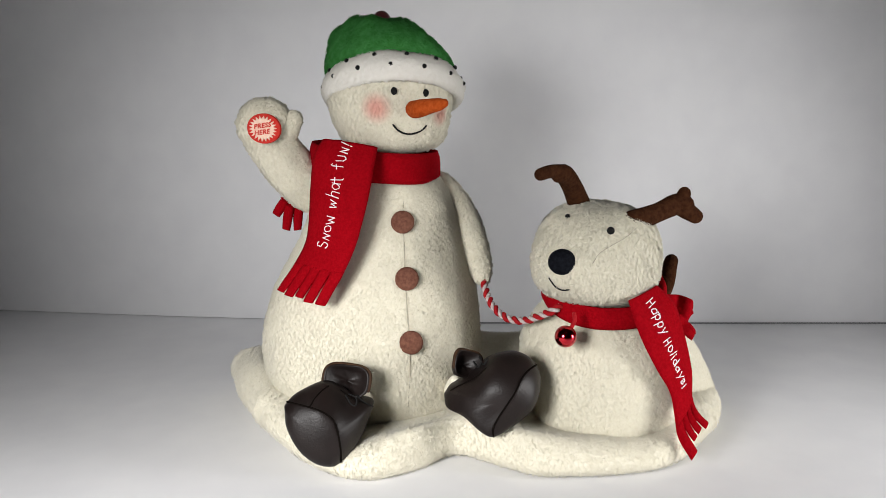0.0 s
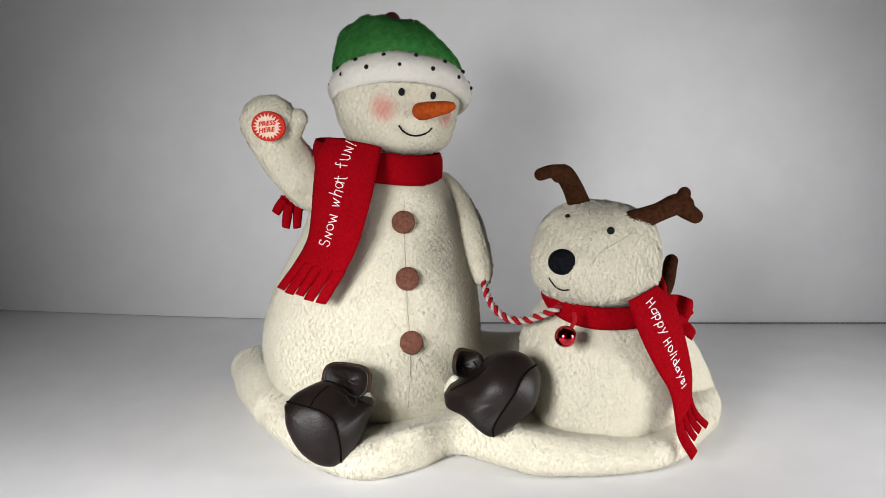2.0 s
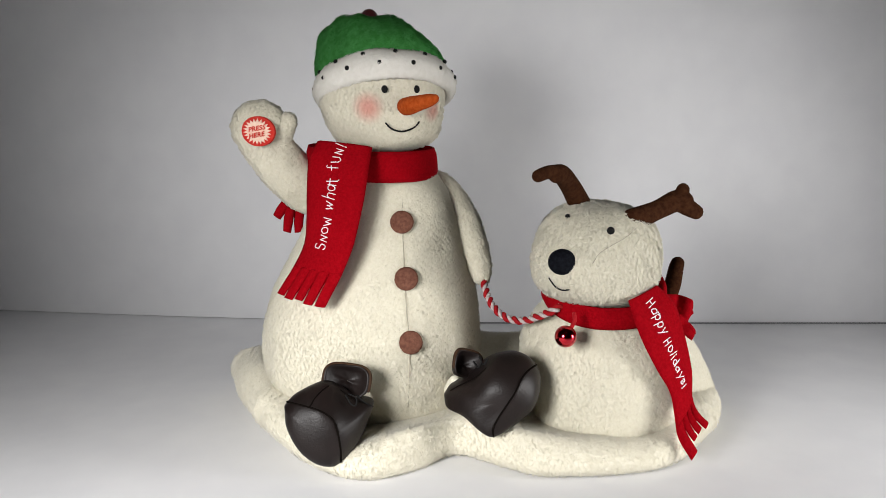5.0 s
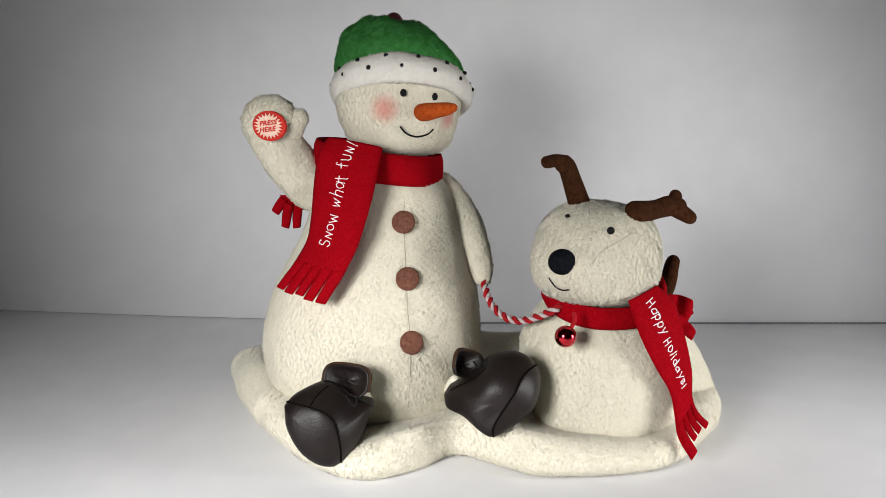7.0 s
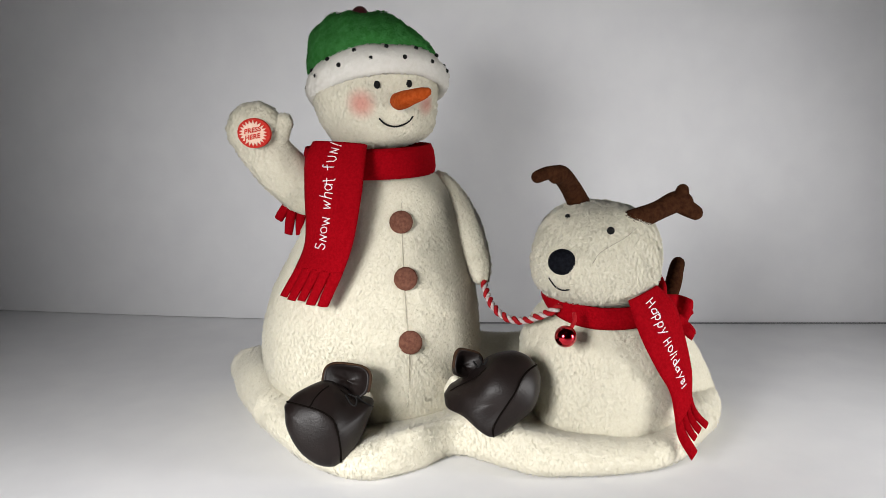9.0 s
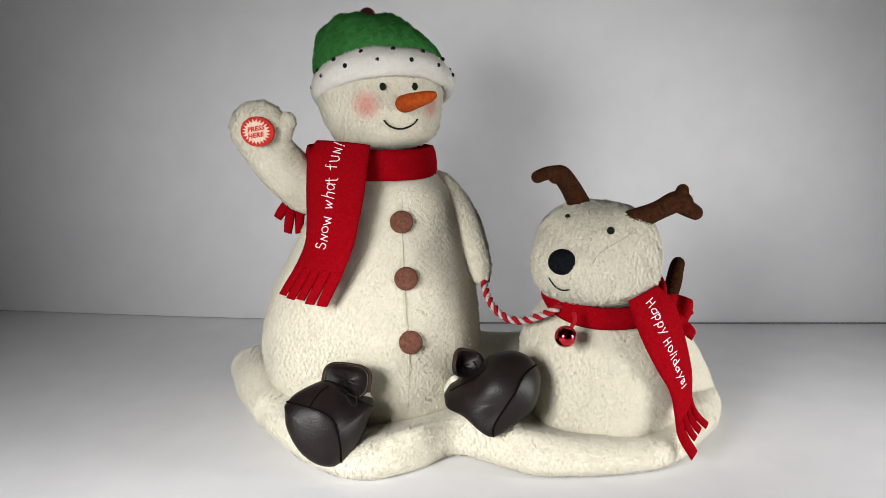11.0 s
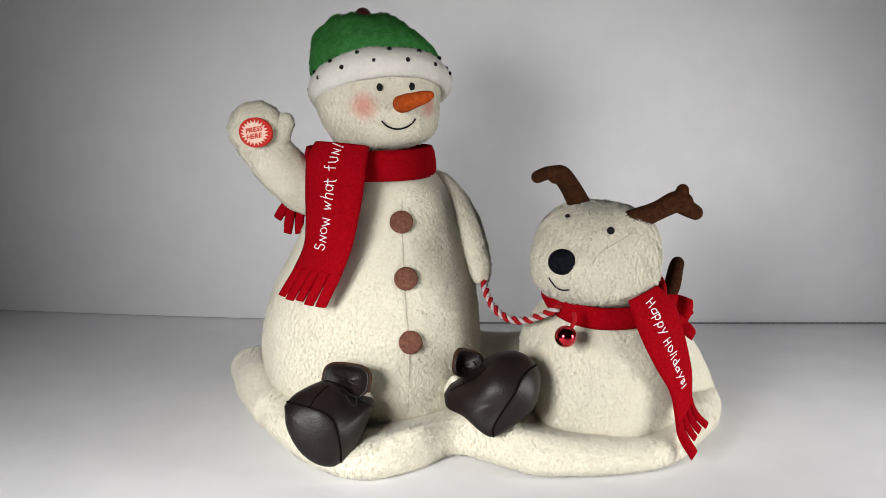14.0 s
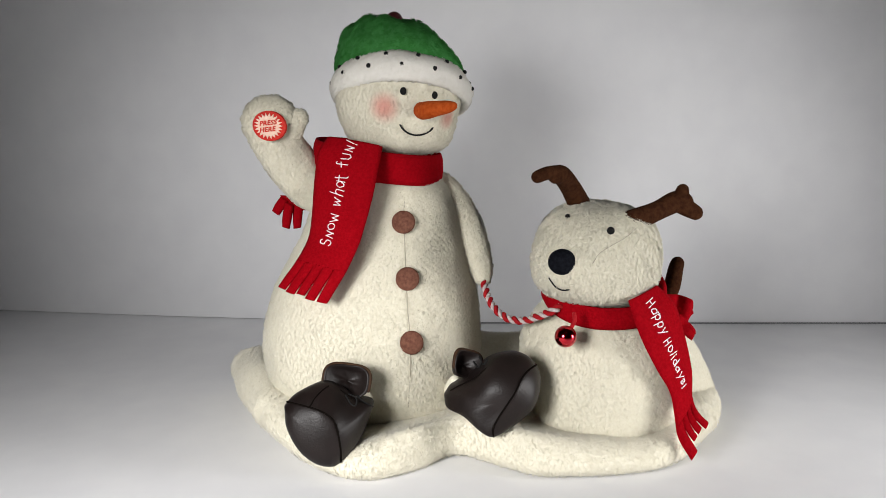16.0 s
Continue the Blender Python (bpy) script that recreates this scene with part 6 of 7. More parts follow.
    for ob in (scarf_tail,):
        walk(ob, [
            (0, pose(0.0000, -0.0000, 0.0000, -0.00, -0.00, 0.00)), (0.1, pose(0.0083, -0.0011, 0.0046, -0.23, -3.39, -0.48)), (0.2, pose(0.0132, -0.0020, 0.0073, -0.04, -5.75, -1.39)),
            (0.3, pose(0.0100, -0.0021, 0.0046, 0.40, -4.80, -2.29)), (0.4, pose(0.0071, -0.0018, 0.0027, 0.51, -3.64, -2.31)), (0.5, pose(0.0109, -0.0018, 0.0057, 0.07, -4.83, -1.47)),
            (0.6, pose(0.0107, -0.0015, 0.0059, -0.15, -4.49, -0.88)), (0.7, pose(0.0016, -0.0002, 0.0009, -0.06, -0.64, -0.09)), (0.8, pose(-0.0019, 0.0003, -0.0005, -0.24, 0.99, 0.82)),
            (0.9, pose(0.0013, -0.0002, 0.0016, -0.73, 0.04, 1.38)), (1, pose(0.0014, -0.0002, 0.0016, -0.72, -0.02, 1.34)), (1.1, pose(-0.0001, 0.0001, 0.0004, -0.30, 0.32, 0.71)),
            (1.2, pose(0.0031, -0.0005, 0.0015, 0.00, -1.32, -0.42)), (1.3, pose(0.0126, -0.0018, 0.0070, -0.12, -5.41, -1.12)), (1.4, pose(0.0149, -0.0024, 0.0082, 0.09, -6.68, -1.86)),
            (1.5, pose(0.0097, -0.0022, 0.0043, 0.47, -4.75, -2.47)), (1.6, pose(0.0077, -0.0016, 0.0034, 0.35, -3.71, -1.89)), (1.7, pose(0.0120, -0.0018, 0.0066, -0.08, -5.16, -1.17)),
            (1.8, pose(0.0086, -0.0011, 0.0049, -0.35, -3.38, -0.23)), (1.9, pose(-0.0010, 0.0002, -0.0003, -0.13, 0.55, 0.45)), (2, pose(-0.0033, 0.0005, -0.0011, -0.22, 1.56, 0.98)),
            (2.1, pose(0.0013, -0.0002, 0.0016, -0.73, 0.04, 1.38)), (2.2, pose(0.0032, -0.0004, 0.0025, -0.77, -0.72, 1.21)), (2.3, pose(0.0023, -0.0003, 0.0013, -0.10, -0.89, -0.06)),
            (2.4, pose(0.0044, -0.0007, 0.0021, 0.04, -1.91, -0.68)), (2.5, pose(0.0127, -0.0022, 0.0067, 0.14, -5.72, -1.81)), (2.6, pose(0.0147, -0.0025, 0.0079, 0.19, -6.69, -2.11)),
            (2.7, pose(0.0091, -0.0020, 0.0041, 0.40, -4.38, -2.20)), (2.8, pose(0.0081, -0.0016, 0.0037, 0.28, -3.78, -1.72)), (2.9, pose(0.0110, -0.0015, 0.0062, -0.24, -4.56, -0.70)),
            (3, pose(0.0064, -0.0008, 0.0038, -0.41, -2.37, 0.14)), (3.1, pose(-0.0019, 0.0003, -0.0005, -0.24, 0.99, 0.82)), (3.2, pose(-0.0036, 0.0005, -0.0011, -0.33, 1.76, 1.25)),
            (3.3, pose(0.0013, -0.0002, 0.0016, -0.73, 0.04, 1.38)), (3.4, pose(0.0013, -0.0002, 0.0016, -0.73, 0.04, 1.38)), (3.5, pose(0.0004, -0.0000, 0.0010, -0.64, 0.34, 1.31)),
            (3.6, pose(0.0013, -0.0002, 0.0016, -0.73, 0.04, 1.38)), (3.7, pose(0.0030, -0.0004, 0.0024, -0.79, -0.63, 1.28)), (3.8, pose(0.0049, -0.0006, 0.0030, -0.47, -1.68, 0.43)),
            (3.9, pose(0.0019, -0.0004, 0.0007, 0.12, -0.91, -0.54)), (4, pose(0.0094, -0.0018, 0.0045, 0.25, -4.34, -1.80)), (4.1, pose(0.0141, -0.0025, 0.0075, 0.22, -6.45, -2.16)),
            (4.2, pose(0.0130, -0.0023, 0.0068, 0.20, -5.94, -2.01)), (4.3, pose(0.0115, -0.0019, 0.0061, 0.07, -5.11, -1.52)), (4.4, pose(0.0053, -0.0009, 0.0026, 0.03, -2.31, -0.75)),
            (4.5, pose(-0.0006, 0.0001, -0.0002, -0.05, 0.30, 0.20)), (4.6, pose(-0.0019, 0.0003, -0.0004, -0.32, 1.07, 0.99)), (4.7, pose(0.0011, -0.0001, 0.0014, -0.68, 0.09, 1.31)),
            (4.8, pose(0.0042, -0.0005, 0.0030, -0.72, -1.20, 1.00)), (4.9, pose(0.0049, -0.0006, 0.0028, -0.30, -1.82, 0.06)), (5, pose(0.0046, -0.0009, 0.0019, 0.21, -2.19, -1.14)),
            (5.1, pose(0.0066, -0.0016, 0.0025, 0.46, -3.33, -2.09)), (5.2, pose(0.0108, -0.0023, 0.0050, 0.41, -5.17, -2.42)), (5.3, pose(0.0136, -0.0025, 0.0072, 0.23, -6.26, -2.15)),
            (5.4, pose(0.0118, -0.0019, 0.0062, 0.09, -5.25, -1.60)), (5.5, pose(0.0057, -0.0009, 0.0027, 0.05, -2.48, -0.85)), (5.6, pose(-0.0003, 0.0001, -0.0001, -0.02, 0.15, 0.10)),
            (5.7, pose(-0.0017, 0.0003, -0.0003, -0.31, 0.98, 0.94)), (5.8, pose(0.0011, -0.0001, 0.0014, -0.69, 0.10, 1.32)), (5.9, pose(0.0040, -0.0005, 0.0029, -0.74, -1.10, 1.06)),
            (6, pose(0.0046, -0.0006, 0.0027, -0.33, -1.66, 0.16)), (6.1, pose(0.0043, -0.0008, 0.0018, 0.19, -2.03, -1.03)), (6.2, pose(0.0064, -0.0015, 0.0024, 0.44, -3.21, -2.01)),
            (6.3, pose(0.0108, -0.0022, 0.0051, 0.38, -5.13, -2.32)), (6.4, pose(0.0138, -0.0024, 0.0073, 0.18, -6.28, -2.03)), (6.5, pose(0.0092, -0.0017, 0.0044, 0.22, -4.21, -1.69)),
            (6.6, pose(0.0043, -0.0009, 0.0016, 0.29, -2.11, -1.30)), (6.7, pose(0.0068, -0.0008, 0.0041, -0.47, -2.52, 0.21)), (6.8, pose(0.0060, -0.0007, 0.0039, -0.80, -1.90, 0.95)),
            (6.9, pose(-0.0030, 0.0005, -0.0007, -0.41, 1.60, 1.33)), (7, pose(-0.0049, 0.0007, -0.0018, -0.20, 2.21, 1.19)), (7.1, pose(0.0064, -0.0008, 0.0039, -0.55, -2.26, 0.42)),
            (7.2, pose(0.0095, -0.0012, 0.0054, -0.34, -3.80, -0.33)), (7.3, pose(0.0071, -0.0014, 0.0032, 0.28, -3.36, -1.62)), (7.4, pose(0.0069, -0.0019, 0.0024, 0.59, -3.65, -2.55)),
            (7.5, pose(0.0122, -0.0023, 0.0062, 0.25, -5.61, -2.08)), (7.6, pose(0.0140, -0.0023, 0.0076, 0.09, -6.26, -1.78)), (7.7, pose(0.0134, -0.0022, 0.0072, 0.12, -6.02, -1.83)),
            (7.8, pose(0.0134, -0.0022, 0.0072, 0.12, -6.02, -1.83)), (7.9, pose(0.0128, -0.0020, 0.0069, 0.04, -5.68, -1.57)), (8, pose(0.0043, -0.0010, 0.0015, 0.35, -2.20, -1.48)),
            (8.1, pose(0.0033, -0.0005, 0.0018, -0.11, -1.31, -0.18)), (8.2, pose(0.0055, -0.0007, 0.0036, -0.71, -1.74, 0.84)), (8.3, pose(0.0016, -0.0002, 0.0017, -0.68, -0.14, 1.23)),
            (8.4, pose(-0.0037, 0.0006, -0.0011, -0.35, 1.85, 1.32)), (8.5, pose(-0.0015, 0.0003, -0.0004, -0.20, 0.79, 0.66)), (8.6, pose(0.0093, -0.0012, 0.0054, -0.37, -3.71, -0.26)),
            (8.7, pose(0.0112, -0.0015, 0.0062, -0.22, -4.65, -0.77)), (8.8, pose(0.0077, -0.0018, 0.0031, 0.46, -3.80, -2.20)), (8.9, pose(0.0081, -0.0020, 0.0033, 0.51, -4.06, -2.41)),
            (9, pose(0.0115, -0.0020, 0.0060, 0.16, -5.22, -1.77)), (9.1, pose(0.0112, -0.0018, 0.0059, 0.06, -4.93, -1.46)), (9.2, pose(0.0019, -0.0005, 0.0005, 0.24, -1.04, -0.87)),
            (9.3, pose(0.0005, -0.0000, 0.0006, -0.25, 0.01, 0.50)), (9.4, pose(0.0022, -0.0003, 0.0020, -0.71, -0.35, 1.22)), (9.5, pose(0.0029, -0.0004, 0.0024, -0.83, -0.57, 1.36)),
            (9.6, pose(0.0015, -0.0002, 0.0014, -0.46, -0.26, 0.82)), (9.7, pose(0.0009, -0.0001, 0.0004, 0.01, -0.39, -0.14)), (9.8, pose(0.0041, -0.0008, 0.0016, 0.24, -1.98, -1.15)),
            (9.9, pose(0.0099, -0.0019, 0.0048, 0.25, -4.59, -1.84)), (10, pose(0.0140, -0.0025, 0.0074, 0.22, -6.42, -2.15)), (10.1, pose(0.0131, -0.0025, 0.0068, 0.28, -6.09, -2.25)),
            (10.2, pose(0.0084, -0.0018, 0.0037, 0.37, -4.02, -2.02)), (10.3, pose(0.0039, -0.0009, 0.0014, 0.30, -1.94, -1.27)), (10.4, pose(0.0027, -0.0004, 0.0014, -0.07, -1.07, -0.19)),
            (10.5, pose(0.0035, -0.0004, 0.0025, -0.58, -1.00, 0.82)), (10.6, pose(0.0030, -0.0004, 0.0024, -0.82, -0.60, 1.34)), (10.7, pose(0.0003, -0.0000, 0.0009, -0.57, 0.33, 1.20)),
            (10.8, pose(-0.0012, 0.0002, -0.0003, -0.16, 0.65, 0.54)), (10.9, pose(0.0017, -0.0003, 0.0007, 0.07, -0.78, -0.39)), (11, pose(0.0080, -0.0014, 0.0040, 0.10, -3.57, -1.23)),
            (11.1, pose(0.0130, -0.0022, 0.0069, 0.14, -5.86, -1.83)), (11.2, pose(0.0132, -0.0025, 0.0068, 0.28, -6.14, -2.27)), (11.3, pose(0.0079, -0.0018, 0.0033, 0.42, -3.86, -2.11)),
            (11.4, pose(0.0135, -0.0019, 0.0076, -0.12, -5.82, -1.21)), (11.5, pose(0.0072, -0.0011, 0.0037, -0.05, -3.04, -0.76)), (11.6, pose(-0.0004, 0.0001, -0.0001, -0.05, 0.20, 0.16)),
            (11.7, pose(-0.0019, 0.0003, -0.0005, -0.24, 0.99, 0.82)), (11.8, pose(-0.0019, 0.0003, -0.0005, -0.24, 0.99, 0.82)), (11.9, pose(-0.0012, 0.0002, -0.0001, -0.30, 0.74, 0.84)),
            (12, pose(-0.0030, 0.0005, -0.0011, -0.19, 1.43, 0.87)), (12.1, pose(0.0009, -0.0001, 0.0013, -0.62, 0.11, 1.21)), (12.2, pose(0.0035, -0.0005, 0.0028, -0.88, -0.79, 1.38)),
            (12.3, pose(-0.0001, 0.0001, 0.0006, -0.46, 0.42, 1.02)), (12.4, pose(0.0007, -0.0002, 0.0002, 0.10, -0.41, -0.35)), (12.5, pose(0.0089, -0.0014, 0.0046, -0.02, -3.82, -1.02)),
            (12.6, pose(0.0143, -0.0024, 0.0077, 0.13, -6.43, -1.91)), (12.7, pose(0.0111, -0.0024, 0.0052, 0.41, -5.30, -2.45)), (12.8, pose(0.0067, -0.0016, 0.0026, 0.46, -3.38, -2.10)),
            (12.9, pose(0.0116, -0.0018, 0.0063, -0.00, -5.09, -1.35)), (13, pose(0.0078, -0.0011, 0.0042, -0.19, -3.16, -0.50)), (13.1, pose(-0.0016, 0.0003, -0.0006, -0.06, 0.71, 0.36)),
            (13.2, pose(-0.0024, 0.0004, -0.0006, -0.31, 1.25, 1.04)), (13.3, pose(0.0015, -0.0002, 0.0016, -0.70, -0.05, 1.30)), (13.4, pose(0.0021, -0.0002, 0.0018, -0.60, -0.40, 1.02)),
            (13.5, pose(0.0005, -0.0001, 0.0001, 0.06, -0.26, -0.22)), (13.6, pose(0.0057, -0.0010, 0.0027, 0.08, -2.50, -0.93)), (13.7, pose(0.0141, -0.0023, 0.0077, 0.11, -6.35, -1.85)),
            (13.8, pose(0.0136, -0.0025, 0.0071, 0.27, -6.29, -2.27)), (13.9, pose(0.0082, -0.0018, 0.0035, 0.40, -3.96, -2.10)), (14, pose(0.0080, -0.0015, 0.0037, 0.25, -3.71, -1.65)),
            (14.1, pose(0.0111, -0.0014, 0.0064, -0.39, -4.46, -0.39)), (14.2, pose(0.0027, -0.0003, 0.0018, -0.34, -0.86, 0.42)), (14.3, pose(-0.0045, 0.0007, -0.0017, -0.15, 1.99, 1.00)),
            (14.4, pose(-0.0016, 0.0002, -0.0000, -0.52, 1.11, 1.37)), (14.5, pose(0.0032, -0.0004, 0.0024, -0.69, -0.79, 1.05)), (14.6, pose(0.0043, -0.0006, 0.0025, -0.25, -1.63, 0.02)),
            (14.7, pose(0.0024, -0.0005, 0.0008, 0.18, -1.17, -0.75)), (14.8, pose(0.0107, -0.0020, 0.0053, 0.25, -4.95, -1.94)), (14.9, pose(0.0141, -0.0025, 0.0075, 0.22, -6.45, -2.16)),
            (15, pose(0.0100, -0.0020, 0.0047, 0.34, -4.73, -2.11)), (15.1, pose(0.0065, -0.0014, 0.0027, 0.32, -3.12, -1.65)), (15.2, pose(0.0093, -0.0013, 0.0052, -0.23, -3.81, -0.58)),
            (15.3, pose(0.0067, -0.0008, 0.0040, -0.50, -2.44, 0.28)), (15.4, pose(-0.0029, 0.0005, -0.0009, -0.24, 1.41, 0.95)), (15.5, pose(-0.0060, 0.0009, -0.0023, -0.12, 2.58, 1.17)),
            (15.6, pose(-0.0029, 0.0004, -0.0007, -0.38, 1.51, 1.26)), (15.7, pose(-0.0029, 0.0004, -0.0007, -0.38, 1.51, 1.26)), (15.8, pose(-0.0027, 0.0004, -0.0007, -0.36, 1.42, 1.19)),
            (15.9, pose(-0.0029, 0.0004, -0.0007, -0.38, 1.51, 1.26)), (16, pose(-0.0027, 0.0004, -0.0007, -0.37, 1.46, 1.22)),
        ])
    for ob in (back_end,):
        walk(ob, [
            (0, pose(0.0000, 0.0000, 0.0000, 0.00, -0.00, 0.00)), (0.1, pose(0.0011, 0.0000, -0.0016, 0.00, -0.01, 0.00)), (0.2, pose(0.0017, 0.0000, -0.0031, 0.00, -0.01, 0.00)),
            (0.3, pose(0.0012, 0.0000, -0.0033, 0.00, -0.01, 0.00)), (0.4, pose(0.0007, 0.0000, -0.0028, 0.00, -0.01, 0.00)), (0.5, pose(0.0014, 0.0000, -0.0028, 0.00, -0.01, 0.00)),
            (0.6, pose(0.0014, 0.0000, -0.0023, 0.00, -0.01, 0.00)), (0.7, pose(0.0002, 0.0000, -0.0003, 0.00, -0.00, 0.00)), (0.8, pose(-0.0002, 0.0000, 0.0009, 0.00, 0.00, 0.00)),
            (0.9, pose(0.0004, 0.0000, 0.0008, 0.00, -0.00, 0.00)), (1, pose(0.0004, 0.0000, 0.0008, 0.00, -0.00, 0.00)), (1.1, pose(0.0001, 0.0000, 0.0005, 0.00, -0.00, 0.00)),
            (1.2, pose(0.0004, 0.0000, -0.0007, 0.00, -0.00, 0.00)), (1.3, pose(0.0017, 0.0000, -0.0028, 0.00, -0.01, 0.00)), (1.4, pose(0.0019, 0.0000, -0.0038, 0.00, -0.01, 0.00)),
            (1.5, pose(0.0011, 0.0000, -0.0034, 0.00, -0.01, 0.00)), (1.6, pose(0.0009, 0.0000, -0.0026, 0.00, -0.01, 0.00)), (1.7, pose(0.0016, 0.0000, -0.0028, 0.00, -0.01, 0.00)),
            (1.8, pose(0.0012, 0.0000, -0.0015, 0.00, -0.01, 0.00)), (1.9, pose(-0.0001, 0.0000, 0.0005, 0.00, 0.00, 0.00)), (2, pose(-0.0003, 0.0000, 0.0012, 0.00, 0.00, 0.00)),
            (2.1, pose(0.0004, 0.0000, 0.0008, 0.00, -0.00, 0.00)), (2.2, pose(0.0006, 0.0000, 0.0005, 0.00, -0.00, 0.00)), (2.3, pose(0.0003, 0.0000, -0.0004, 0.00, -0.00, 0.00)),
            (2.4, pose(0.0005, 0.0000, -0.0011, 0.00, -0.00, 0.00)), (2.5, pose(0.0016, 0.0000, -0.0034, 0.00, -0.01, 0.00)), (2.6, pose(0.0019, 0.0000, -0.0040, 0.00, -0.01, 0.00)),
            (2.7, pose(0.0010, 0.0000, -0.0030, 0.00, -0.01, 0.00)), (2.8, pose(0.0009, 0.0000, -0.0025, 0.00, -0.01, 0.00)), (2.9, pose(0.0015, 0.0000, -0.0022, 0.00, -0.01, 0.00)),
            (3, pose(0.0009, 0.0000, -0.0008, 0.00, -0.01, 0.00)), (3.1, pose(-0.0002, 0.0000, 0.0009, 0.00, 0.00, 0.00)), (3.2, pose(-0.0003, 0.0000, 0.0014, 0.00, 0.00, 0.00)),
            (3.3, pose(0.0004, 0.0000, 0.0008, 0.00, -0.00, 0.00)), (3.4, pose(0.0004, 0.0000, 0.0008, 0.00, -0.00, 0.00)), (3.5, pose(0.0002, 0.0000, 0.0009, 0.00, -0.00, 0.00)),
            (3.6, pose(0.0004, 0.0000, 0.0008, 0.00, -0.00, 0.00)), (3.7, pose(0.0006, 0.0000, 0.0005, 0.00, -0.00, 0.00)), (3.8, pose(0.0007, 0.0000, -0.0004, 0.00, -0.00, 0.00)),
            (3.9, pose(0.0002, 0.0000, -0.0007, 0.00, -0.00, 0.00)), (4, pose(0.0011, 0.0000, -0.0028, 0.00, -0.01, 0.00)), (4.1, pose(0.0018, 0.0000, -0.0039, 0.00, -0.01, 0.00)),
            (4.2, pose(0.0016, 0.0000, -0.0036, 0.00, -0.01, 0.00)), (4.3, pose(0.0015, 0.0000, -0.0029, 0.00, -0.01, 0.00)), (4.4, pose(0.0007, 0.0000, -0.0013, 0.00, -0.00, 0.00)),
            (4.5, pose(-0.0001, 0.0000, 0.0002, 0.00, 0.00, 0.00)), (4.6, pose(-0.0001, 0.0000, 0.0010, 0.00, 0.00, 0.00)), (4.7, pose(0.0003, 0.0000, 0.0008, 0.00, -0.00, 0.00)),
            (4.8, pose(0.0007, 0.0000, 0.0001, 0.00, -0.00, 0.00)), (4.9, pose(0.0007, 0.0000, -0.0007, 0.00, -0.00, 0.00)), (5, pose(0.0005, 0.0000, -0.0015, 0.00, -0.00, 0.00)),
            (5.1, pose(0.0007, 0.0000, -0.0026, 0.00, -0.00, 0.00)), (5.2, pose(0.0013, 0.0000, -0.0035, 0.00, -0.01, 0.00)), (5.3, pose(0.0017, 0.0000, -0.0038, 0.00, -0.01, 0.00)),
            (5.4, pose(0.0015, 0.0000, -0.0030, 0.00, -0.01, 0.00)), (5.5, pose(0.0007, 0.0000, -0.0015, 0.00, -0.00, 0.00)), (5.6, pose(-0.0000, 0.0000, 0.0001, 0.00, 0.00, 0.00)),
            (5.7, pose(-0.0001, 0.0000, 0.0009, 0.00, 0.00, 0.00)), (5.8, pose(0.0003, 0.0000, 0.0008, 0.00, -0.00, 0.00)), (5.9, pose(0.0007, 0.0000, 0.0002, 0.00, -0.00, 0.00)),
            (6, pose(0.0007, 0.0000, -0.0005, 0.00, -0.00, 0.00)), (6.1, pose(0.0005, 0.0000, -0.0014, 0.00, -0.00, 0.00)), (6.2, pose(0.0007, 0.0000, -0.0025, 0.00, -0.00, 0.00)),
            (6.3, pose(0.0013, 0.0000, -0.0034, 0.00, -0.01, 0.00)), (6.4, pose(0.0018, 0.0000, -0.0037, 0.00, -0.01, 0.00)), (6.5, pose(0.0011, 0.0000, -0.0027, 0.00, -0.01, 0.00)),
            (6.6, pose(0.0004, 0.0000, -0.0016, 0.00, -0.00, 0.00)), (6.7, pose(0.0010, 0.0000, -0.0008, 0.00, -0.01, 0.00)), (6.8, pose(0.0009, 0.0000, -0.0002, 0.00, -0.01, 0.00)),
            (6.9, pose(-0.0002, 0.0000, 0.0014, 0.00, 0.00, 0.00)), (7, pose(-0.0005, 0.0000, 0.0015, 0.00, 0.00, 0.00)), (7.1, pose(0.0009, 0.0000, -0.0006, 0.00, -0.01, 0.00)),
            (7.2, pose(0.0013, 0.0000, -0.0017, 0.00, -0.01, 0.00)), (7.3, pose(0.0008, 0.0000, -0.0023, 0.00, -0.01, 0.00)), (7.4, pose(0.0007, 0.0000, -0.0030, 0.00, -0.00, 0.00)),
            (7.5, pose(0.0015, 0.0000, -0.0035, 0.00, -0.01, 0.00)), (7.6, pose(0.0018, 0.0000, -0.0036, 0.00, -0.01, 0.00)), (7.7, pose(0.0017, 0.0000, -0.0035, 0.00, -0.01, 0.00)),
            (7.8, pose(0.0017, 0.0000, -0.0035, 0.00, -0.01, 0.00)), (7.9, pose(0.0017, 0.0000, -0.0032, 0.00, -0.01, 0.00)), (8, pose(0.0004, 0.0000, -0.0017, 0.00, -0.00, 0.00)),
            (8.1, pose(0.0004, 0.0000, -0.0006, 0.00, -0.00, 0.00)), (8.2, pose(0.0009, 0.0000, -0.0002, 0.00, -0.01, 0.00)), (8.3, pose(0.0004, 0.0000, 0.0007, 0.00, -0.00, 0.00)),
            (8.4, pose(-0.0003, 0.0000, 0.0015, 0.00, 0.00, 0.00)), (8.5, pose(-0.0001, 0.0000, 0.0007, 0.00, 0.00, 0.00)), (8.6, pose(0.0013, 0.0000, -0.0016, 0.00, -0.01, 0.00)),
            (8.7, pose(0.0015, 0.0000, -0.0023, 0.00, -0.01, 0.00)), (8.8, pose(0.0008, 0.0000, -0.0028, 0.00, -0.01, 0.00)), (8.9, pose(0.0009, 0.0000, -0.0030, 0.00, -0.01, 0.00)),
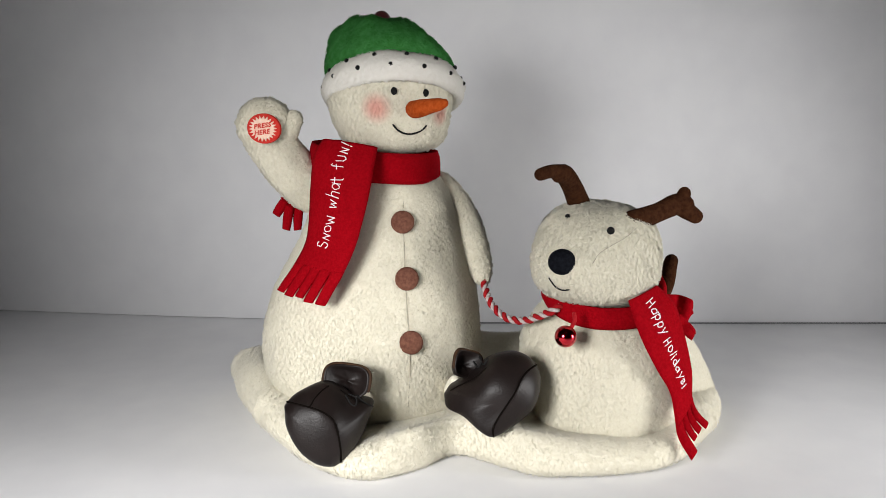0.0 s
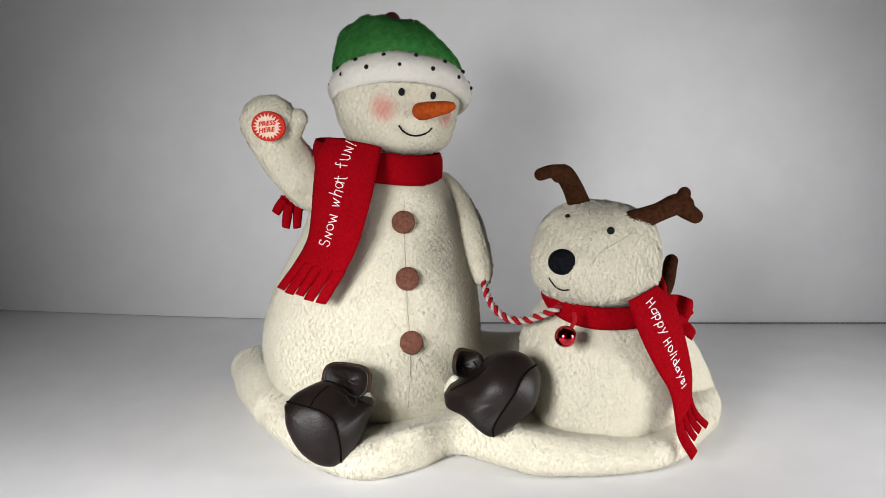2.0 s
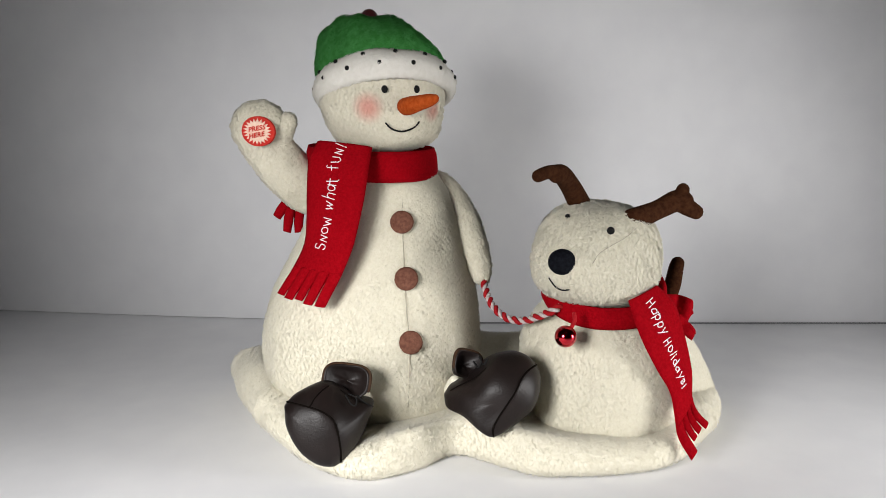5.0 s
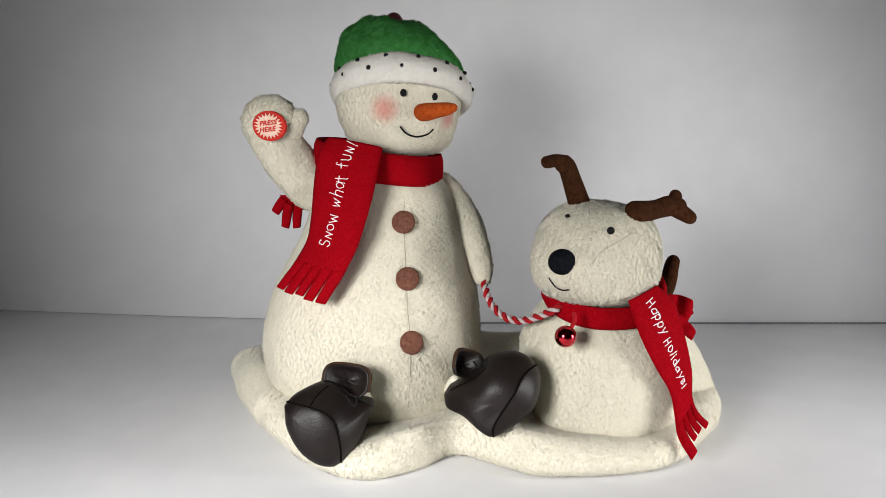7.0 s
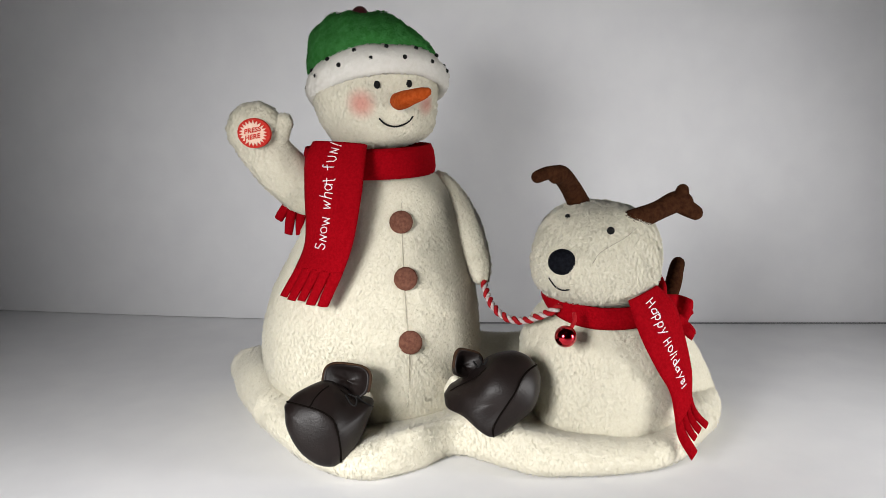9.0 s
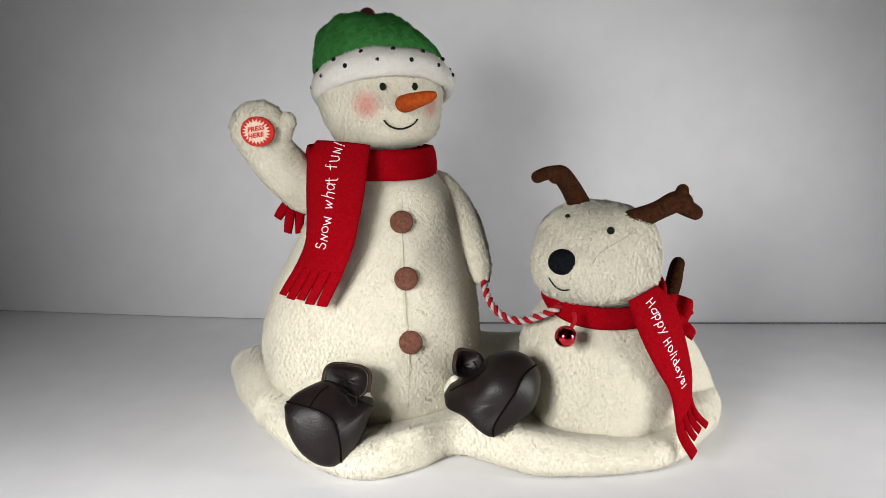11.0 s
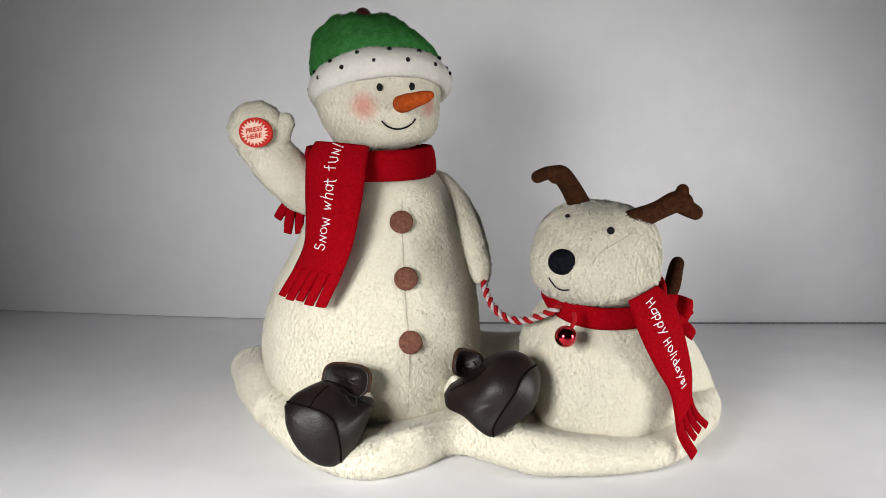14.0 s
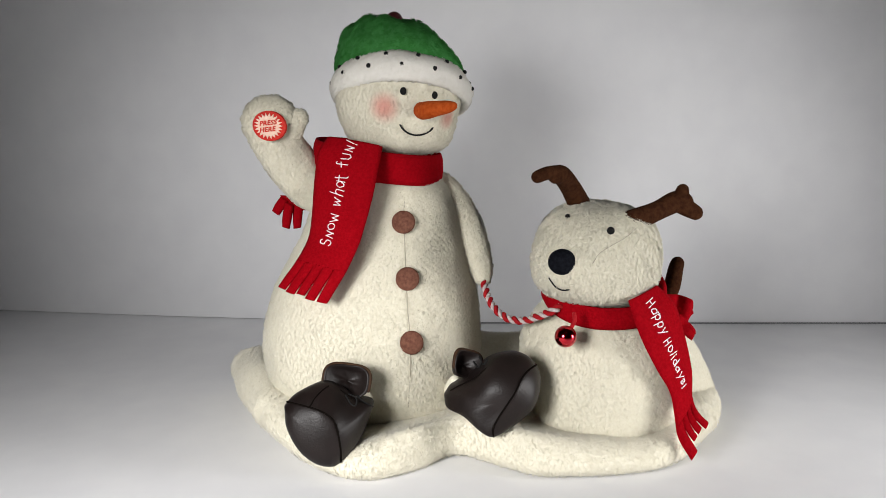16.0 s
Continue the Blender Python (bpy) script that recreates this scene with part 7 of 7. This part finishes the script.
            (9, pose(0.0014, 0.0000, -0.0031, 0.00, -0.01, 0.00)), (9.1, pose(0.0014, 0.0000, -0.0028, 0.00, -0.01, 0.00)), (9.2, pose(0.0002, 0.0000, -0.0009, 0.00, -0.00, 0.00)),
            (9.3, pose(0.0001, 0.0000, 0.0003, 0.00, -0.00, 0.00)), (9.4, pose(0.0005, 0.0000, 0.0006, 0.00, -0.00, 0.00)), (9.5, pose(0.0006, 0.0000, 0.0006, 0.00, -0.00, 0.00)),
            (9.6, pose(0.0003, 0.0000, 0.0004, 0.00, -0.00, 0.00)), (9.7, pose(0.0001, 0.0000, -0.0002, 0.00, -0.00, 0.00)), (9.8, pose(0.0004, 0.0000, -0.0014, 0.00, -0.00, 0.00)),
            (9.9, pose(0.0012, 0.0000, -0.0029, 0.00, -0.01, 0.00)), (10, pose(0.0018, 0.0000, -0.0039, 0.00, -0.01, 0.00)), (10.1, pose(0.0016, 0.0000, -0.0038, 0.00, -0.01, 0.00)),
            (10.2, pose(0.0010, 0.0000, -0.0028, 0.00, -0.01, 0.00)), (10.3, pose(0.0004, 0.0000, -0.0015, 0.00, -0.00, 0.00)), (10.4, pose(0.0003, 0.0000, -0.0005, 0.00, -0.00, 0.00)),
            (10.5, pose(0.0006, 0.0000, 0.0001, 0.00, -0.00, 0.00)), (10.6, pose(0.0006, 0.0000, 0.0006, 0.00, -0.00, 0.00)), (10.7, pose(0.0002, 0.0000, 0.0008, 0.00, -0.00, 0.00)),
            (10.8, pose(-0.0001, 0.0000, 0.0006, 0.00, 0.00, 0.00)), (10.9, pose(0.0002, 0.0000, -0.0005, 0.00, -0.00, 0.00)), (11, pose(0.0010, 0.0000, -0.0021, 0.00, -0.01, 0.00)),
            (11.1, pose(0.0017, 0.0000, -0.0034, 0.00, -0.01, 0.00)), (11.2, pose(0.0016, 0.0000, -0.0038, 0.00, -0.01, 0.00)), (11.3, pose(0.0009, 0.0000, -0.0028, 0.00, -0.01, 0.00)),
            (11.4, pose(0.0018, 0.0000, -0.0031, 0.00, -0.01, 0.00)), (11.5, pose(0.0009, 0.0000, -0.0016, 0.00, -0.01, 0.00)), (11.6, pose(-0.0000, 0.0000, 0.0002, 0.00, 0.00, 0.00)),
            (11.7, pose(-0.0002, 0.0000, 0.0009, 0.00, 0.00, 0.00)), (11.8, pose(-0.0002, 0.0000, 0.0009, 0.00, 0.00, 0.00)), (11.9, pose(-0.0001, 0.0000, 0.0008, 0.00, 0.00, 0.00)),
            (12, pose(-0.0003, 0.0000, 0.0010, 0.00, 0.00, 0.00)), (12.1, pose(0.0003, 0.0000, 0.0008, 0.00, -0.00, 0.00)), (12.2, pose(0.0007, 0.0000, 0.0005, 0.00, -0.00, 0.00)),
            (12.3, pose(0.0001, 0.0000, 0.0008, 0.00, -0.00, 0.00)), (12.4, pose(0.0001, 0.0000, -0.0004, 0.00, -0.00, 0.00)), (12.5, pose(0.0011, 0.0000, -0.0021, 0.00, -0.01, 0.00)),
            (12.6, pose(0.0018, 0.0000, -0.0037, 0.00, -0.01, 0.00)), (12.7, pose(0.0013, 0.0000, -0.0036, 0.00, -0.01, 0.00)), (12.8, pose(0.0007, 0.0000, -0.0026, 0.00, -0.00, 0.00)),
            (12.9, pose(0.0015, 0.0000, -0.0028, 0.00, -0.01, 0.00)), (13, pose(0.0010, 0.0000, -0.0015, 0.00, -0.01, 0.00)), (13.1, pose(-0.0002, 0.0000, 0.0005, 0.00, 0.00, 0.00)),
            (13.2, pose(-0.0002, 0.0000, 0.0011, 0.00, 0.00, 0.00)), (13.3, pose(0.0004, 0.0000, 0.0008, 0.00, -0.00, 0.00)), (13.4, pose(0.0004, 0.0000, 0.0005, 0.00, -0.00, 0.00)),
            (13.5, pose(0.0000, 0.0000, -0.0002, 0.00, -0.00, 0.00)), (13.6, pose(0.0007, 0.0000, -0.0015, 0.00, -0.00, 0.00)), (13.7, pose(0.0018, 0.0000, -0.0037, 0.00, -0.01, 0.00)),
            (13.8, pose(0.0017, 0.0000, -0.0039, 0.00, -0.01, 0.00)), (13.9, pose(0.0009, 0.0000, -0.0028, 0.00, -0.01, 0.00)), (14, pose(0.0009, 0.0000, -0.0024, 0.00, -0.01, 0.00)),
            (14.1, pose(0.0015, 0.0000, -0.0020, 0.00, -0.01, 0.00)), (14.2, pose(0.0004, 0.0000, -0.0001, 0.00, -0.00, 0.00)), (14.3, pose(-0.0005, 0.0000, 0.0013, 0.00, 0.00, 0.00)),
            (14.4, pose(-0.0001, 0.0000, 0.0012, 0.00, 0.00, 0.00)), (14.5, pose(0.0006, 0.0000, 0.0003, 0.00, -0.00, 0.00)), (14.6, pose(0.0006, 0.0000, -0.0006, 0.00, -0.00, 0.00)),
            (14.7, pose(0.0002, 0.0000, -0.0009, 0.00, -0.00, 0.00)), (14.8, pose(0.0013, 0.0000, -0.0031, 0.00, -0.01, 0.00)), (14.9, pose(0.0018, 0.0000, -0.0039, 0.00, -0.01, 0.00)),
            (15, pose(0.0012, 0.0000, -0.0031, 0.00, -0.01, 0.00)), (15.1, pose(0.0007, 0.0000, -0.0022, 0.00, -0.01, 0.00)), (15.2, pose(0.0012, 0.0000, -0.0018, 0.00, -0.01, 0.00)),
            (15.3, pose(0.0010, 0.0000, -0.0008, 0.00, -0.01, 0.00)), (15.4, pose(-0.0003, 0.0000, 0.0011, 0.00, 0.00, 0.00)), (15.5, pose(-0.0007, 0.0000, 0.0016, 0.00, 0.00, 0.00)),
            (15.6, pose(-0.0002, 0.0000, 0.0013, 0.00, 0.00, 0.00)), (15.7, pose(-0.0002, 0.0000, 0.0013, 0.00, 0.00, 0.00)), (15.8, pose(-0.0002, 0.0000, 0.0012, 0.00, 0.00, 0.00)),
            (15.9, pose(-0.0002, 0.0000, 0.0013, 0.00, 0.00, 0.00)), (16, pose(-0.0002, 0.0000, 0.0013, 0.00, 0.00, 0.00)),
        ])
    for ob in (body, rest_arm,):
        walk(ob, [
            (0, pose(0.0000, 0.0000, 0.0000, 0.00, -0.00, 0.00)), (0.2, pose(0.0000, 0.0000, 0.0002, 0.00, -0.37, 0.00)), (0.4, pose(0.0000, 0.0000, 0.0002, 0.00, -0.42, 0.00)),
            (0.6, pose(0.0000, 0.0000, 0.0001, 0.00, -0.25, 0.00)), (0.8, pose(-0.0000, 0.0000, -0.0001, 0.00, 0.14, 0.00)), (1, pose(-0.0000, 0.0000, -0.0001, 0.00, 0.18, 0.00)),
            (1.2, pose(0.0000, 0.0000, 0.0001, 0.00, -0.09, 0.00)), (1.4, pose(0.0000, 0.0000, 0.0003, 0.00, -0.47, 0.00)), (1.6, pose(0.0000, 0.0000, 0.0002, 0.00, -0.36, 0.00)),
            (1.8, pose(0.0000, 0.0000, 0.0001, 0.00, -0.13, 0.00)), (2, pose(-0.0000, 0.0000, -0.0001, 0.00, 0.17, 0.00)), (2.2, pose(-0.0000, 0.0000, -0.0001, 0.00, 0.15, 0.00)),
            (2.4, pose(0.0000, 0.0000, 0.0001, 0.00, -0.14, 0.00)), (2.6, pose(0.0000, 0.0000, 0.0003, 0.00, -0.50, 0.00)), (2.8, pose(0.0000, 0.0000, 0.0002, 0.00, -0.34, 0.00)),
            (3, pose(0.0000, 0.0000, 0.0000, 0.00, -0.05, 0.00)), (3.2, pose(-0.0000, 0.0000, -0.0001, 0.00, 0.21, 0.00)), (3.4, pose(-0.0000, 0.0000, -0.0001, 0.00, 0.19, 0.00)),
            (3.6, pose(-0.0000, 0.0000, -0.0001, 0.00, 0.19, 0.00)), (3.8, pose(-0.0000, 0.0000, -0.0000, 0.00, 0.01, 0.00)), (4, pose(0.0000, 0.0000, 0.0002, 0.00, -0.37, 0.00)),
            (4.2, pose(0.0000, 0.0000, 0.0003, 0.00, -0.46, 0.00)), (4.4, pose(0.0000, 0.0000, 0.0001, 0.00, -0.16, 0.00)), (4.6, pose(-0.0000, 0.0000, -0.0001, 0.00, 0.16, 0.00)),
            (4.8, pose(-0.0000, 0.0000, -0.0001, 0.00, 0.10, 0.00)), (5, pose(0.0000, 0.0000, 0.0001, 0.00, -0.21, 0.00)), (5.2, pose(0.0000, 0.0000, 0.0003, 0.00, -0.48, 0.00)),
            (5.4, pose(0.0000, 0.0000, 0.0002, 0.00, -0.38, 0.00)), (5.6, pose(-0.0000, 0.0000, -0.0000, 0.00, 0.02, 0.00)), (5.8, pose(-0.0000, 0.0000, -0.0001, 0.00, 0.18, 0.00)),
            (6, pose(0.0000, 0.0000, 0.0000, 0.00, -0.02, 0.00)), (6.2, pose(0.0000, 0.0000, 0.0002, 0.00, -0.36, 0.00)), (6.4, pose(0.0000, 0.0000, 0.0003, 0.00, -0.47, 0.00)),
            (6.6, pose(0.0000, 0.0000, 0.0001, 0.00, -0.23, 0.00)), (6.8, pose(-0.0000, 0.0000, -0.0000, 0.00, 0.08, 0.00)), (7, pose(-0.0000, 0.0000, -0.0001, 0.00, 0.21, 0.00)),
            (7.2, pose(0.0000, 0.0000, 0.0001, 0.00, -0.16, 0.00)), (7.4, pose(0.0000, 0.0000, 0.0003, 0.00, -0.45, 0.00)), (7.6, pose(0.0000, 0.0000, 0.0002, 0.00, -0.44, 0.00)),
            (7.8, pose(0.0000, 0.0000, 0.0002, 0.00, -0.44, 0.00)), (8, pose(0.0000, 0.0000, 0.0001, 0.00, -0.26, 0.00)), (8.2, pose(-0.0000, 0.0000, -0.0000, 0.00, 0.07, 0.00)),
            (8.4, pose(-0.0000, 0.0000, -0.0001, 0.00, 0.22, 0.00)), (8.6, pose(0.0000, 0.0000, 0.0001, 0.00, -0.14, 0.00)), (8.8, pose(0.0000, 0.0000, 0.0002, 0.00, -0.41, 0.00)),
            (9, pose(0.0000, 0.0000, 0.0002, 0.00, -0.40, 0.00)), (9.2, pose(0.0000, 0.0000, 0.0001, 0.00, -0.15, 0.00)), (9.4, pose(-0.0000, 0.0000, -0.0001, 0.00, 0.16, 0.00)),
            (9.6, pose(-0.0000, 0.0000, -0.0001, 0.00, 0.11, 0.00)), (9.8, pose(0.0000, 0.0000, 0.0001, 0.00, -0.21, 0.00)), (10, pose(0.0000, 0.0000, 0.0003, 0.00, -0.49, 0.00)),
            (10.2, pose(0.0000, 0.0000, 0.0002, 0.00, -0.39, 0.00)), (10.4, pose(0.0000, 0.0000, 0.0000, 0.00, -0.05, 0.00)), (10.6, pose(-0.0000, 0.0000, -0.0001, 0.00, 0.17, 0.00)),
            (10.8, pose(-0.0000, 0.0000, -0.0001, 0.00, 0.09, 0.00)), (11, pose(0.0000, 0.0000, 0.0002, 0.00, -0.27, 0.00)), (11.2, pose(0.0000, 0.0000, 0.0003, 0.00, -0.50, 0.00)),
            (11.4, pose(0.0000, 0.0000, 0.0002, 0.00, -0.35, 0.00)), (11.6, pose(-0.0000, 0.0000, -0.0000, 0.00, 0.03, 0.00)), (11.8, pose(-0.0000, 0.0000, -0.0001, 0.00, 0.14, 0.00)),
            (12, pose(-0.0000, 0.0000, -0.0001, 0.00, 0.15, 0.00)), (12.2, pose(-0.0000, 0.0000, -0.0001, 0.00, 0.17, 0.00)), (12.4, pose(0.0000, 0.0000, 0.0000, 0.00, -0.06, 0.00)),
            (12.6, pose(0.0000, 0.0000, 0.0003, 0.00, -0.46, 0.00)), (12.8, pose(0.0000, 0.0000, 0.0002, 0.00, -0.38, 0.00)), (13, pose(0.0000, 0.0000, 0.0001, 0.00, -0.16, 0.00)),
            (13.2, pose(-0.0000, 0.0000, -0.0001, 0.00, 0.17, 0.00)), (13.4, pose(-0.0000, 0.0000, -0.0001, 0.00, 0.13, 0.00)), (13.6, pose(0.0000, 0.0000, 0.0001, 0.00, -0.19, 0.00)),
            (13.8, pose(0.0000, 0.0000, 0.0003, 0.00, -0.51, 0.00)), (14, pose(0.0000, 0.0000, 0.0002, 0.00, -0.33, 0.00)), (14.2, pose(-0.0000, 0.0000, -0.0000, 0.00, 0.04, 0.00)),
            (14.4, pose(-0.0000, 0.0000, -0.0001, 0.00, 0.21, 0.00)), (14.6, pose(0.0000, 0.0000, 0.0000, 0.00, -0.04, 0.00)), (14.8, pose(0.0000, 0.0000, 0.0002, 0.00, -0.41, 0.00)),
            (15, pose(0.0000, 0.0000, 0.0002, 0.00, -0.43, 0.00)), (15.2, pose(0.0000, 0.0000, 0.0001, 0.00, -0.19, 0.00)), (15.4, pose(-0.0000, 0.0000, -0.0001, 0.00, 0.16, 0.00)),
            (15.6, pose(-0.0000, 0.0000, -0.0001, 0.00, 0.21, 0.00)), (15.8, pose(-0.0000, 0.0000, -0.0001, 0.00, 0.20, 0.00)), (16, pose(-0.0000, 0.0000, -0.0001, 0.00, 0.20, 0.00)),
        ])
    walk(antler_l, [
        (0, pose(0.0000, 0.0000, 0.0000, -0.00, -0.00, 0.00)), (3.5, pose(0.0000, 0.0000, 0.0000, -0.00, -0.00, 0.00)), (3.7, pose(0.0090, -0.0048, -0.0060, -1.67, -3.54, 0.39)),
        (3.8, pose(0.0153, -0.0079, -0.0096, -2.78, -5.90, 0.65)), (3.9, pose(0.0090, -0.0048, -0.0060, -1.67, -3.54, 0.39)), (4, pose(0.0041, -0.0336, -0.0085, -9.67, -2.16, 6.21)),
        (4.1, pose(0.0105, -0.0554, -0.0116, -16.12, -3.60, 10.36)), (4.2, pose(0.0096, -0.0527, -0.0113, -15.31, -3.42, 9.84)), (4.42, pose(0.0153, -0.0079, -0.0096, -2.78, -5.90, 0.65)),
        (4.7, pose(0.0105, -0.0554, -0.0116, -16.12, -3.60, 10.36)), (4.98, pose(0.0153, -0.0079, -0.0096, -2.78, -5.90, 0.65)), (5.27, pose(0.0105, -0.0554, -0.0116, -16.12, -3.60, 10.36)),
        (5.55, pose(0.0153, -0.0079, -0.0096, -2.78, -5.90, 0.65)), (5.83, pose(0.0105, -0.0554, -0.0116, -16.12, -3.60, 10.36)), (6.12, pose(0.0153, -0.0079, -0.0096, -2.78, -5.90, 0.65)),
        (6.3, pose(0.0070, -0.0446, -0.0103, -12.90, -2.88, 8.28)), (6.4, pose(0.0105, -0.0554, -0.0116, -16.12, -3.60, 10.36)), (6.5, pose(0.0078, -0.0473, -0.0106, -13.70, -3.06, 8.80)),
        (6.6, pose(0.0029, -0.0016, -0.0021, -0.56, -1.18, 0.13)), (6.7, pose(0.0153, -0.0079, -0.0096, -2.78, -5.90, 0.65)), (6.8, pose(0.0137, -0.0071, -0.0087, -2.50, -5.31, 0.58)),
        (6.9, pose(0.0004, -0.0084, -0.0025, -2.42, -0.54, 1.55)), (7, pose(0.0105, -0.0554, -0.0116, -16.12, -3.60, 10.36)), (7.1, pose(0.0105, -0.0554, -0.0116, -16.12, -3.60, 10.36)),
        (7.2, pose(0.0078, -0.0473, -0.0106, -13.70, -3.06, 8.80)), (7.3, pose(0.0041, -0.0336, -0.0085, -9.67, -2.16, 6.21)), (7.4, pose(0.0075, -0.0040, -0.0051, -1.39, -2.95, 0.32)),
        (7.5, pose(0.0153, -0.0079, -0.0096, -2.78, -5.90, 0.65)), (12.1, pose(0.0153, -0.0079, -0.0096, -2.78, -5.90, 0.65)), (12.2, pose(0.0015, -0.0008, -0.0010, -0.28, -0.59, 0.06)),
        (12.3, pose(0.0078, -0.0473, -0.0106, -13.70, -3.06, 8.80)), (12.4, pose(0.0105, -0.0554, -0.0116, -16.12, -3.60, 10.36)), (12.5, pose(0.0070, -0.0446, -0.0103, -12.90, -2.88, 8.28)),
        (12.6, pose(0.0075, -0.0040, -0.0051, -1.39, -2.95, 0.32)), (12.7, pose(0.0153, -0.0079, -0.0096, -2.78, -5.90, 0.65)), (16, pose(0.0153, -0.0079, -0.0096, -2.78, -5.90, 0.65)),
    ])
    walk(antler_r, [
        (0, pose(0.0000, 0.0000, 0.0000, -0.00, 0.00, 0.00)), (3.5, pose(0.0000, 0.0000, 0.0000, -0.00, 0.00, 0.00)), (3.7, pose(0.0051, -0.0025, -0.0049, -1.32, -1.97, -0.35)),
        (3.8, pose(0.0086, -0.0042, -0.0080, -2.20, -3.29, -0.58)), (3.9, pose(0.0051, -0.0025, -0.0049, -1.32, -1.97, -0.35)), (4, pose(-0.0039, -0.0491, -0.0058, -14.36, 1.18, 6.70)),
        (4.1, pose(-0.0008, -0.0823, -0.0046, -23.94, 1.96, 11.17)), (4.2, pose(-0.0014, -0.0782, -0.0050, -22.74, 1.87, 10.61)), (4.42, pose(0.0086, -0.0042, -0.0080, -2.20, -3.29, -0.58)),
        (4.7, pose(-0.0008, -0.0823, -0.0046, -23.94, 1.96, 11.17)), (4.98, pose(0.0086, -0.0042, -0.0080, -2.20, -3.29, -0.58)), (5.27, pose(-0.0008, -0.0823, -0.0046, -23.94, 1.96, 11.17)),
        (5.55, pose(0.0086, -0.0042, -0.0080, -2.20, -3.29, -0.58)), (5.83, pose(-0.0008, -0.0823, -0.0046, -23.94, 1.96, 11.17)), (6.12, pose(0.0086, -0.0042, -0.0080, -2.20, -3.29, -0.58)),
        (6.3, pose(-0.0029, -0.0657, -0.0057, -19.15, 1.57, 8.93)), (6.4, pose(-0.0008, -0.0823, -0.0046, -23.94, 1.96, 11.17)), (6.5, pose(-0.0025, -0.0699, -0.0055, -20.35, 1.67, 9.49)),
        (6.6, pose(0.0017, -0.0008, -0.0017, -0.44, -0.66, -0.12)), (6.7, pose(0.0086, -0.0042, -0.0080, -2.20, -3.29, -0.58)), (6.8, pose(0.0077, -0.0038, -0.0072, -1.98, -2.96, -0.52)),
        (6.9, pose(-0.0019, -0.0120, -0.0023, -3.59, 0.29, 1.67)), (7, pose(-0.0008, -0.0823, -0.0046, -23.94, 1.96, 11.17)), (7.1, pose(-0.0008, -0.0823, -0.0046, -23.94, 1.96, 11.17)),
        (7.2, pose(-0.0025, -0.0699, -0.0055, -20.35, 1.67, 9.49)), (7.3, pose(-0.0039, -0.0491, -0.0058, -14.36, 1.18, 6.70)), (7.4, pose(0.0042, -0.0021, -0.0041, -1.10, -1.64, -0.29)),
        (7.5, pose(0.0086, -0.0042, -0.0080, -2.20, -3.29, -0.58)), (12.1, pose(0.0086, -0.0042, -0.0080, -2.20, -3.29, -0.58)), (12.2, pose(0.0008, -0.0004, -0.0008, -0.22, -0.33, -0.06)),
        (12.3, pose(-0.0025, -0.0699, -0.0055, -20.35, 1.67, 9.49)), (12.4, pose(-0.0008, -0.0823, -0.0046, -23.94, 1.96, 11.17)), (12.5, pose(-0.0029, -0.0657, -0.0057, -19.15, 1.57, 8.93)),
        (12.6, pose(0.0042, -0.0021, -0.0041, -1.10, -1.64, -0.29)), (12.7, pose(0.0086, -0.0042, -0.0080, -2.20, -3.29, -0.58)), (16, pose(0.0086, -0.0042, -0.0080, -2.20, -3.29, -0.58)),
    ])
    walk(dog_tail, [
        (0, pose(0.0000, 0, -0.0000)), (3.5, pose(0.0000, 0, -0.0000)), (3.7, pose(0.0016, 0, -0.0006)), (3.8, pose(0.0031, 0, -0.0012)),
        (3.9, pose(0.0054, 0, -0.0022)), (4, pose(0.0050, 0, -0.0020)), (4.1, pose(0.0012, 0, -0.0005)), (4.2, pose(-0.0031, 0, 0.0012)),
        (4.42, pose(0.0047, 0, -0.0019)), (4.7, pose(-0.0035, 0, 0.0014)), (4.98, pose(0.0047, 0, -0.0019)), (5.27, pose(-0.0035, 0, 0.0014)),
        (5.55, pose(0.0047, 0, -0.0019)), (5.83, pose(-0.0035, 0, 0.0014)), (6.12, pose(0.0043, 0, -0.0017)), (6.3, pose(0.0035, 0, -0.0014)),
        (6.4, pose(-0.0012, 0, 0.0005)), (6.5, pose(-0.0035, 0, 0.0014)), (6.6, pose(-0.0012, 0, 0.0005)), (6.7, pose(0.0043, 0, -0.0017)),
        (6.8, pose(0.0047, 0, -0.0019)), (6.9, pose(0.0043, 0, -0.0017)), (7, pose(0.0012, 0, -0.0005)), (7.1, pose(-0.0019, 0, 0.0008)),
        (7.2, pose(-0.0035, 0, 0.0014)), (7.3, pose(-0.0043, 0, 0.0017)), (7.4, pose(0.0004, 0, -0.0002)), (7.5, pose(0.0047, 0, -0.0019)),
        (12.2, pose(0.0047, 0, -0.0019)), (12.3, pose(0.0027, 0, -0.0011)), (12.4, pose(-0.0035, 0, 0.0014)), (12.5, pose(-0.0035, 0, 0.0014)),
        (12.6, pose(0.0004, 0, -0.0002)), (12.7, pose(0.0043, 0, -0.0017)), (16, pose(0.0043, 0, -0.0017)),
    ])


motions()
